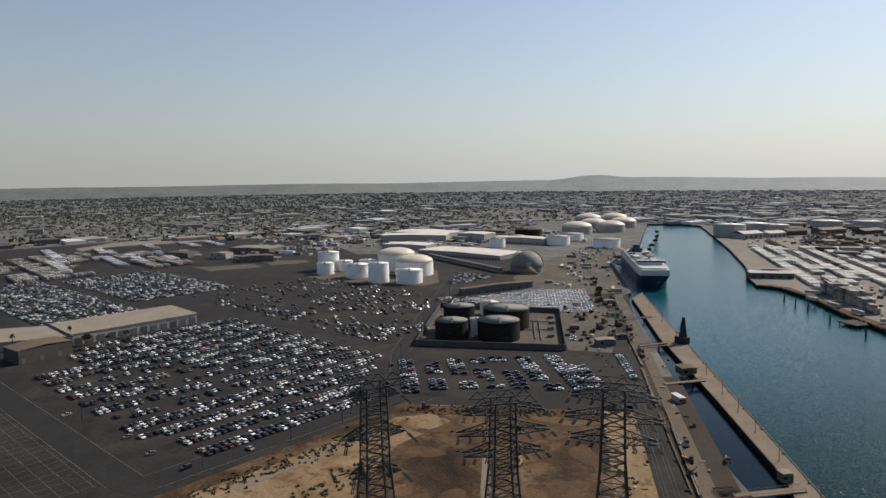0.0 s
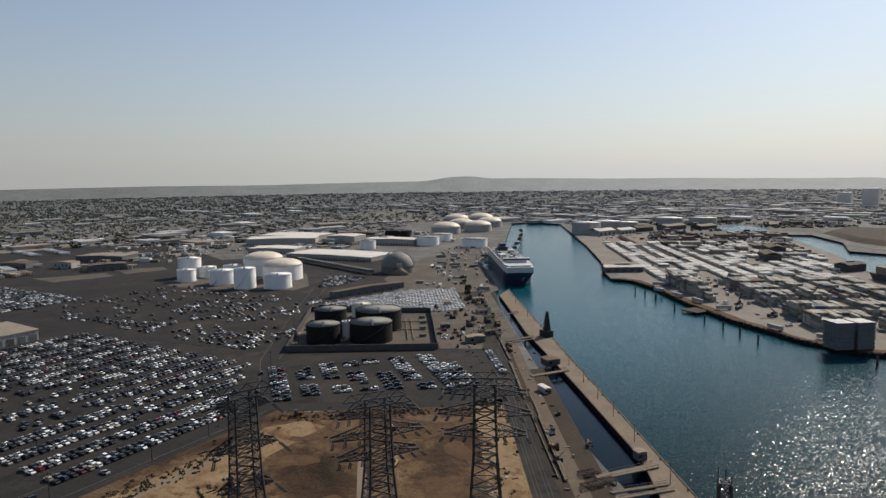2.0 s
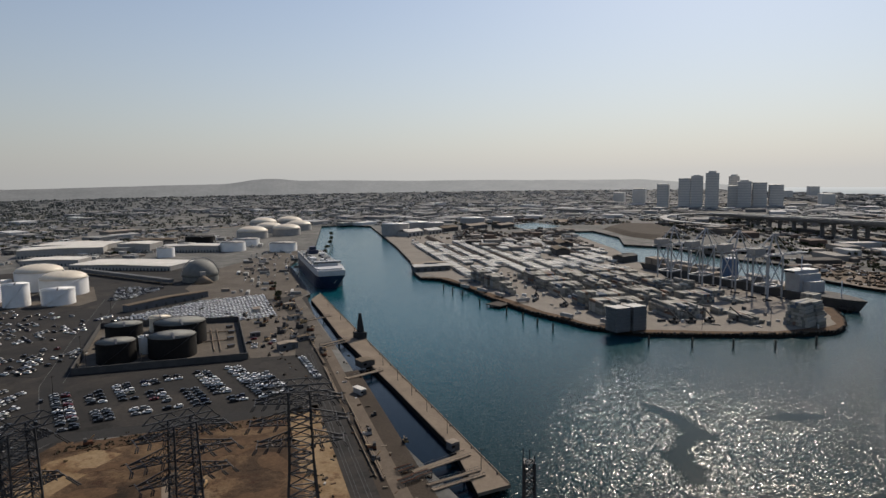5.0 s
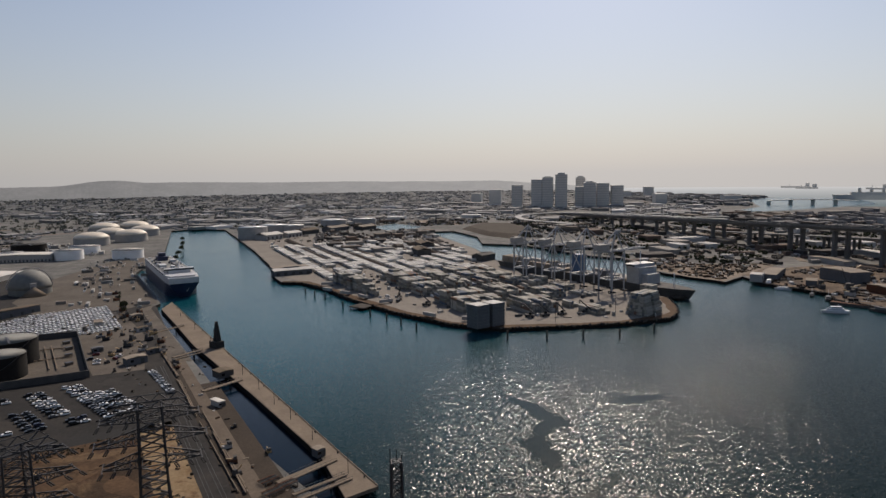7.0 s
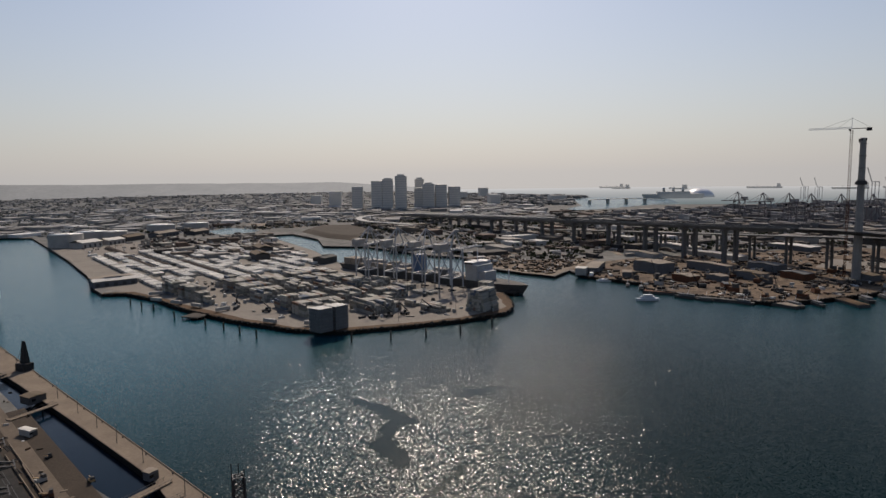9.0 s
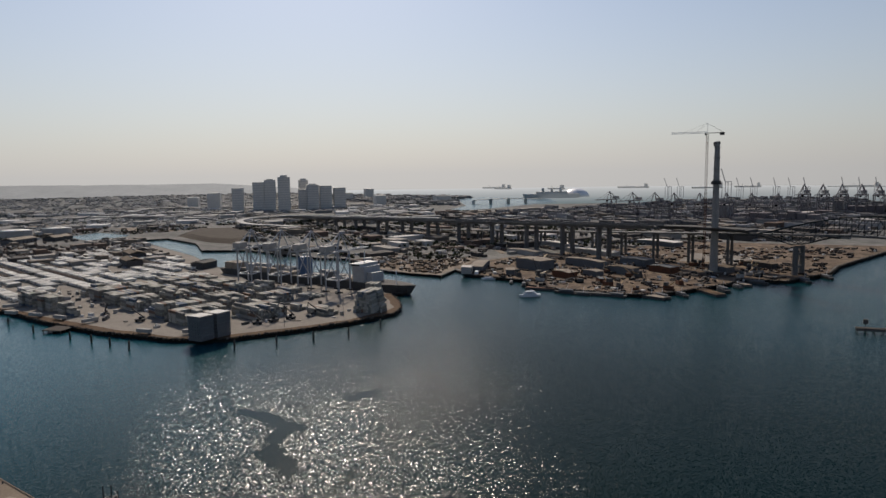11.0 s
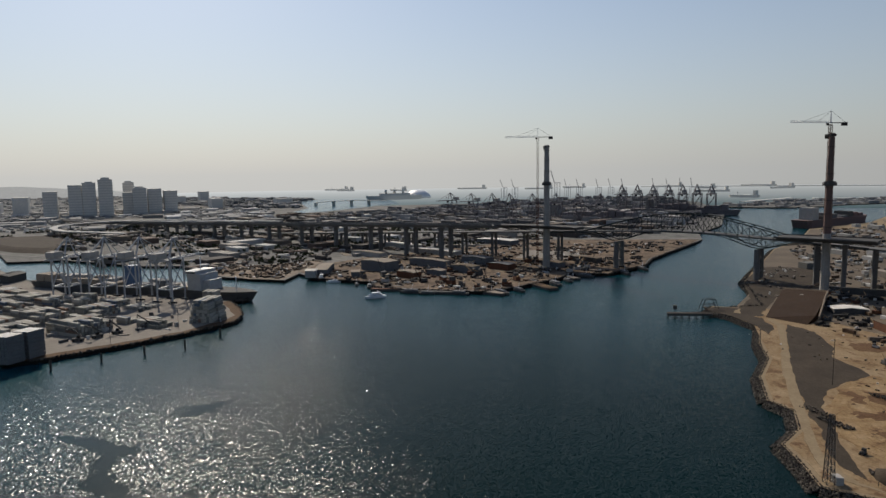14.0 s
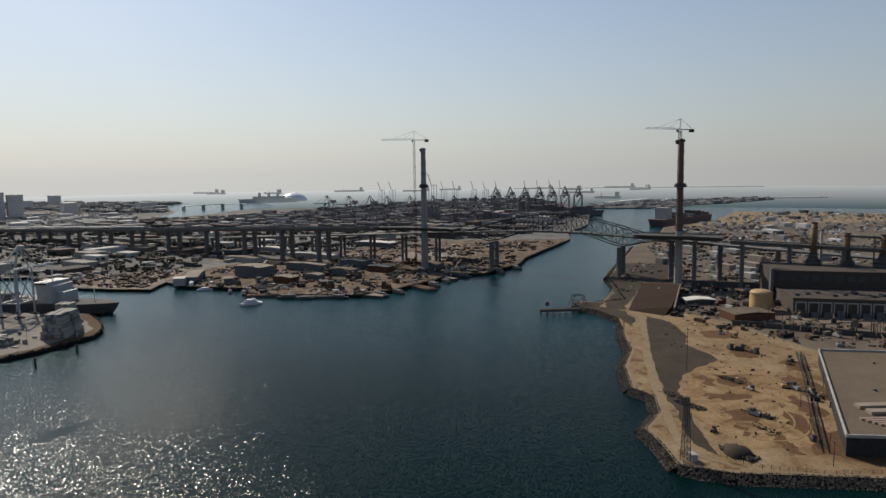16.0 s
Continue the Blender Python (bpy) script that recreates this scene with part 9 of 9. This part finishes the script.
# emission stands in for haze in front of the hills
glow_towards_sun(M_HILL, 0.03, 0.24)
bm = bmesh.new()
steps = [-62 + 0.5 * k for k in range(232)]
front = [bm.verts.new((4600 * math.sin(radians(a)), 4600 * math.cos(radians(a)), LAND - 1)) for a in steps]
crest = [bm.verts.new((4930 * math.sin(radians(a)), 4930 * math.cos(radians(a)), LAND + ridge(a))) for a in steps]
for i in range(len(steps) - 1):
    bm.faces.new((front[i], front[i + 1], crest[i + 1], crest[i]))
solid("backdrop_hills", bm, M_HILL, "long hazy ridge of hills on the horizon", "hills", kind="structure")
def far_sea():
    """Open water beyond everything else; its emission pales with distance from the origin in place of haze."""
    m = bpy.data.materials.new("hazy_open_sea")
    m.use_nodes = True
    nt, N = m.node_tree, m.node_tree.nodes
    b = N["Principled BSDF"]
    geo = N.new("ShaderNodeNewGeometry")
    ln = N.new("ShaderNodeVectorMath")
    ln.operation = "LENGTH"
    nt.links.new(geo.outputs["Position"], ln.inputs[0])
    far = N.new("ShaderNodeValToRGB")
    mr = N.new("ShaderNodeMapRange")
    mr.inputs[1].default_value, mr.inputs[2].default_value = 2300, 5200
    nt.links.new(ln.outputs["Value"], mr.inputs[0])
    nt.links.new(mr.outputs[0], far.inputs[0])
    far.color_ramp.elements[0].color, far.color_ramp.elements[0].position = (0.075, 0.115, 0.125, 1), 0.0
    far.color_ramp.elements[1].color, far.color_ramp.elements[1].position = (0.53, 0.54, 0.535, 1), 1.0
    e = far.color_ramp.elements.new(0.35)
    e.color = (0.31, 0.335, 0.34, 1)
    b.inputs["Base Color"].default_value = (0.01, 0.015, 0.016, 1)
    b.inputs["Roughness"].default_value = 1.0
    b.inputs["Specular IOR Level"].default_value = 0.0
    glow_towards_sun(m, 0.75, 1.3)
    # haze put into the sea's own glow, paler the farther out
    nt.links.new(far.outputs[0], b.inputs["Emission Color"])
    return m


bm = bmesh.new()
rim = [(r, [bm.verts.new((r * math.sin(radians(a)), r * math.cos(radians(a)), 0.05)) for a in range(46, 166, 3)]) for r in (2300, 3000, 4000, 5190)]
rows_ = [v for _, v in rim]
for p, q in zip(rows_, rows_[1:]):
    for i in range(len(p) - 1):
        bm.faces.new((p[i], q[i], q[i + 1], p[i + 1]))
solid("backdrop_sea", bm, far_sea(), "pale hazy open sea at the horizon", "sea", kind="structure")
for i, (p, q) in enumerate((((4550, -1900), (4800, -250)), ((2768, -768), (2761, -1400)), ((2500, -470), (2800, -700)))):
    bm = bmesh.new()
    beam(bm, (*p, 2), (*q, 2), 24 if i else 14, 6)
    solid("breakwater", bm, M_FARTOWER, "long low hazy breakwater", "breakwater", kind="structure")
for x, y, a, L in ((4450, 420, 110, 190), (4600, 900, 100, 210), (4300, 1350, 60, 160), (4700, -420, 100, 200), (4300, -600, 70, 120), (4560, 1900, 100, 180), (4200, -1000, 120, 170), (4700, 200, 100, 160), (4350, 1750, 80, 140), (4800, -1000, 100, 230), (3700, -560, 90, 150), (2950, -560, 60, 120)):
    t = thing("anchored_ship", pose(x, y, 0, 0, 0, a), "hazy cargo ship at anchor in the outer harbour", "ship", "anchored ships")
    bm = bmesh.new()
    hull_part(bm, L, 28, -1, 11, 0.15, 0.04)
    part("hull", bm, M_FARTOWER, t)
    bm = bmesh.new()
    box(bm, -L * 0.44, -L * 0.34, -12, 12, 11, 30)
    part("superstructure", bm, M_FARTOWER, t)
    bm = bmesh.new()
    beam(bm, (L * 0.2, 0, 11), (L * 0.2, 0, 24), 2)
    part("mast", bm, M_FARTOWER, t)

# calm slicks on the water
M_SLICK = water_mat("calm_water", 0.035, 0.02)
SLICKS = ([(248, 255), (252, 245), (253, 228), (249, 213), (246, 200), (240, 202), (235, 204), (227, 201), (220, 195), (215, 185), (206, 173), (200, 173), (199, 178), (206, 185), (207, 198), (211, 203), (225, 207), (236, 216), (244, 232)],
          [(286, 209), (300, 209), (307, 201), (320, 194), (307, 195), (294, 199), (286, 203)],
          [(188, 152), (197, 154), (206, 151), (216, 157), (219, 153), (208, 148), (200, 150), (188, 148)])
r_slick = random.Random(17)
for pts in SLICKS:
    bm = bmesh.new()
    for i in range(int(min(p[0] for p in pts)) - 5, int(max(p[0] for p in pts)) + 5):
        for j in range(int(min(p[1] for p in pts)) - 5, int(max(p[1] for p in pts)) + 5):
            for u, v in ((0, 0), (0.5, 0), (0, 0.5), (0.5, 0.5)):     # half-metre flecks, so that the rim frays into the ripples
                x, y = i + u, j + v
                sx = x + 3.0 * noise.noise((x * 0.13, y * 0.13, 1)) + 1.8 * noise.noise((x * 0.6, y * 0.6, 3)) + r_slick.gauss(0, 0.9)
                sy = y + 3.0 * noise.noise((x * 0.13, y * 0.13, 7)) + 1.8 * noise.noise((x * 0.6, y * 0.6, 9)) + r_slick.gauss(0, 0.9)
                if inside(pts, sx, sy):
                    bm.faces.new([bm.verts.new((x + a, y + b, 0.02)) for a, b in ((0, 0), (0.5, 0), (0.5, 0.5), (0, 0.5))])
    bmesh.ops.remove_doubles(bm, verts=bm.verts, dist=0.01)
    solid("water_slick", bm, M_SLICK, "smooth dark slick of calm water", "water", kind="structure")

r9 = random.Random(99)
bm = bmesh.new()
for _ in range(500):
    x, y = r9.uniform(2130, 2850), r9.uniform(-1210, -340)
    if inside([(2195, -365), (2155, -548), (2300, -710), (2420, -890), (2640, -1130), (2820, -1190), (2690, -930), (2490, -560), (2340, -390)], x, y):
        w, d, h = r9.uniform(8, 40), r9.uniform(6, 16), r9.uniform(3, 9)
        box(bm, -w / 2, w / 2, -d / 2, d / 2, 0, h, pose(x, y, LAND, 0, 0, r9.choice((30, 120))))
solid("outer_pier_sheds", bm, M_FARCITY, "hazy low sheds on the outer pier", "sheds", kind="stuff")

# ---- truck park, canopy and yards beyond the field ----
for k, pts in enumerate(([(-335, 885), (-262, 912), (-246, 880), (-300, 846)], [(-255, 935), (-200, 955), (-186, 925), (-232, 898)])):
    sheet("pale_patch", ragged(pts, 4, 0.04), M_YARD, "pale dusty patch on the asphalt field", 0.07 + 0.003 * k)
t = thing("truck_canopy", pose(-271, 955, LAND, 0, 0, -19), "long low canopy roof on white columns", "canopy")
bm = bmesh.new()
box(bm, -40, 40, -5, 5, 5.0, 5.8)
part("roof", bm, M_ROOFTAN, t)
for k in range(14):
    bm = bmesh.new()
    box(bm, -39.3 + 6 * k, -38.7 + 6 * k, -4.6, -4.0, 0, 5)
    part("column", bm, M_WALL, t)
sheet("pale_strip", ragged([(-633, 1143), (-621, 1250), (-509, 1304), (-421, 1371), (-330, 1400), (-320, 1372), (-400, 1318), (-484, 1226), (-585, 1178), (-604, 1105)], 4, 0.02), M_PIER, "pale tan unpaved strip beyond the truck park", 0.085, "ground")
rt = random.Random(14)
first = None
for p, q in (((-567, 951), (-477, 835)), ((-612, 1030), (-530, 925)), ((-662, 1099), (-577, 989)), ((-512, 998), (-428, 887)), ((-491, 1029), (-422, 930)), ((-458, 1059), (-383, 948)), ((-593, 1128), (-528, 1034)), ((-550, 1080), (-520, 1040)), ((-420, 1070), (-370, 1000)), ((-485, 1217), (-414, 1132)), ((-439, 1228), (-384, 1153)), ((-540, 1190), (-480, 1110))):
    d = Vector((q[0] - p[0], q[1] - p[1]))
    n = int(d.length / 8.0)
    for k in range(n):
        if noise.noise((p[0] + k * 0.35, p[1], 8.0)) < -0.22:
            continue
        m = pose(p[0] + d.x * k / n + rt.uniform(-0.8, 0.8), p[1] + d.y * k / n + rt.uniform(-0.8, 0.8), LAND + 0.06, 0, 0, 18 + rt.uniform(-3, 3))
        if first is None:
            first = thing("parked_trailer", m, "white box trailer parked in a row on the asphalt", "trailer", "trailers in the truck park")
            bm = bmesh.new()
            box(bm, -6.4, 6.4, -1.25, 1.25, 1.1, 3.9)
            part("body", bm, M_TRAILER, first)
            bm = bmesh.new()
            box(bm, -6.2, 6.2, -0.5, 0.5, 0.85, 1.08)
            part("chassis", bm, M_DARKSTEEL, first)
            for x in (-5.2, -3.9):
                bm = bmesh.new()
                box(bm, x - 0.5, x + 0.5, -1.2, 1.2, 0, 1.0)
                bmesh.ops.bevel(bm, geom=[e for e in bm.edges if abs(e.verts[0].co.y - e.verts[1].co.y) > 2], offset=0.3, segments=2, affect="EDGES")
                part("axle", bm, M_TYRE, first)
        else:
            copy_thing(first, m)
hut("flat_roof_store", -300, 1062, 74, 40, 8, -19, M_WALLGREY, M_ROOFTAN, "wide grey store with a dusty flat roof")
hut("flat_roof_store", -400, 1010, 44, 26, 7, -19, M_WALLGREY, M_ROOFBROWN, "low grey store with a brown flat roof")
hut("truck_workshop", -330, 985, 26, 18, 8, -19, M_WALL, M_ROOFTAN, "pale truck workshop with wide doors")
hut("terminal_store", -30, 1275, 120, 70, 12, -32, M_WALL, M_ROOFWHITE, "long white store with a pale flat roof")
hut("terminal_store", 62, 1215, 56, 44, 13, -32, M_WALL, M_ROOFWHITE, "white store with a pale flat roof in the tank farm")
hut("terminal_store", 140, 1150, 90, 34, 10, -30, M_WALL, M_ROOFWHITE, "white store with a pale roof by the tank farm")
hut("terminal_store", 90, 1330, 80, 30, 8, -20, M_WALLDARK, M_ROOFBROWN, "dark low store beyond the tank farm")
ry = random.Random(61)
bm, bt2 = bmesh.new(), bmesh.new()
for _ in range(2600):
    x, y = ry.uniform(-700, 260), ry.uniform(890, 1420)
    if not (inside([(-360, 1010), (-200, 1000), (-150, 1120), (60, 1120), (250, 1150), (300, 1400), (-300, 1400)], x, y)) or noise.noise((x * 0.012, y * 0.012, 2.0)) < -0.15 or ry.random() < 0.25:
        continue
    k = ry.random()
    w, d, h = (ry.uniform(9, 14), 2.6, 3.4) if k < 0.35 else (4.5, 1.9, 1.6) if k < 0.85 else (ry.uniform(8, 22), ry.uniform(6, 12), ry.uniform(3, 6))
    box(bm, -w / 2, w / 2, -d / 2, d / 2, 0.1, h, pose(x, y, LAND + 0.06, 0, 0, -19 + 90 * ry.randint(0, 1)))
solid("truck_park_vehicles", bm, M_ROOFS, "grey and pale trucks and stores in the far yards", "vehicles", kind="stuff")
# pier head and basin surrounds: gear, low sheds and scrub
bm = bmesh.new()
HEAD = [(640, 720), (690, 800), (740, 900), (800, 1000), (860, 1090), (800, 1200), (700, 1240), (600, 1170), (560, 1060), (560, 900)]
BACK = [(880, 860), (940, 850), (1120, 1060), (1350, 1080), (1150, 1290), (1010, 1440), (790, 1400), (720, 1290), (800, 1290), (940, 1330), (940, 1200), (1110, 1150), (1100, 1080)]
for _ in range(3000):
    x, y = ry.uniform(550, 1350), ry.uniform(720, 1440)
    head = inside(HEAD, x, y)
    if not (head or inside(BACK, x, y)) or noise.noise((x * 0.01, y * 0.01, 9.0)) < -0.3:
        continue
    k = ry.random()
    w, d, h = (ry.uniform(14, 34), ry.uniform(10, 18), ry.uniform(5, 9)) if k < 0.06 else (12, 2.5, ry.choice((2.6, 2.6, 5.2))) if k < 0.4 else (ry.uniform(2, 9), ry.uniform(2, 5), ry.uniform(1, 4))
    box(bm, -w / 2, w / 2, -d / 2, d / 2, 0, h, pose(x, y, LAND + 0.1, 0, 0, 74 + 90 * ry.randint(0, 1)))
    if not head and ry.random() < 0.3:
        for _k in range(4):
            leaf_clump(bt2, (x + ry.uniform(-6, 6), y + ry.uniform(-6, 6), LAND + ry.uniform(1, 4)), ry.uniform(1.5, 3), ry)
solid("pier_head_gear", bm, M_PORTMIX, "boxes, sheds and gear round the inner basin", "gear", kind="stuff")
solid("basin_scrub", bt2, M_LEAF, "dark scrub round the inner basin", "trees", kind="stuff")
for k, (x, y, rx, ry_) in enumerate(((22, 262, 12, 5), (46, 236, 9, 12), (60, 268, 5, 14), (36, 290, 16, 5), (-12, 276, 14, 6), (-30, 236, 7, 10), (4, 230, 8, 12), (30, 215, 10, 8), (52, 300, 10, 6), (-2, 300, 12, 4))):
    sheet("soil_stain", ragged([(x + rx * math.cos(a), y + ry_ * math.sin(a)) for a in [k_ * 0.63 for k_ in range(10)]], 2.4, 0.15), M_DARKSOIL, "dark damp patch on the dirt yard", 0.125 + 0.003 * k)

# dark scrubby bank between the lot road and the dirt yard
M_SCRUB = mat("dry_brown_scrub", (0.050, 0.040, 0.026), 0.95, col2=(0.085, 0.066, 0.042), scale=0.2, amount=0.5, fine=1.2, grain=0.4)
sheet("yard_bank", ragged([uv(236, 244.5), (-18, 335), (20, 331.5), (70, 325), (79, 322), (78, 315), (40, 317), (2, 321), (-16, 325), uv(232, 238)], 1.6, 0.12), M_DARKSOIL, "dark scrubby bank below the lot road", 0.17)
rb = random.Random(70)
bm = bmesh.new()
for p, q, n, wide in (((-20, 329), (76, 319), 190, 5), ((-97, 236), (-26, 308), 210, 7), ((-60, 225), (-30, 262), 90, 10), ((64, 190), (74, 300), 60, 4)):
    for _ in range(n):
        f = rb.random()
        x, y = p[0] + (q[0] - p[0]) * f + rb.gauss(0, wide * 0.5), p[1] + (q[1] - p[1]) * f + rb.gauss(0, wide * 0.5)
        for _k in range(3):
            leaf_clump(bm, (x + rb.uniform(-0.6, 0.6), y + rb.uniform(-0.6, 0.6), LAND + 0.35), rb.uniform(0.35, 0.9), rb)
solid("bank_scrub", bm, M_SCRUB, "low dry brown scrub along the dirt yard's edge", "scrub", kind="stuff")

# low town and trees on the land between the towers and the bay
rs = random.Random(58)
bm, bt3 = bmesh.new(), bmesh.new()
SPIT = [(2160, 1030), (2300, 1112), (2640, 1292), (2880, 1310), (2990, 1500), (3150, 2250), (2700, 2100), (2300, 1500), (2120, 1200)]
for _ in range(2600):
    x, y = rs.uniform(2100, 3150), rs.uniform(1000, 2250)
    if not inside(SPIT, x, y) or inside([(2430, 1230), (2570, 1230), (2570, 1340), (2430, 1340)], x, y):
        continue
    if rs.random() < 0.4:
        w, d, h = rs.uniform(12, 46), rs.uniform(10, 24), rs.uniform(4, 12)
        box(bm, -w / 2, w / 2, -d / 2, d / 2, 0, h, pose(x, y, LAND, 0, 0, 30 + 90 * rs.randint(0, 1)))
    else:
        for _k in range(5):
            leaf_clump(bt3, (x + rs.uniform(-9, 9), y + rs.uniform(-9, 9), LAND + rs.uniform(2, 6)), rs.uniform(3, 6), rs)
solid("bayside_town", bm, M_FARCITY, "low haze-paled buildings between the towers and the bay", "buildings", kind="stuff")
solid("bayside_trees", bt3, M_FARTREE, "hazy dark trees between the towers and the bay", "trees", kind="stuff")
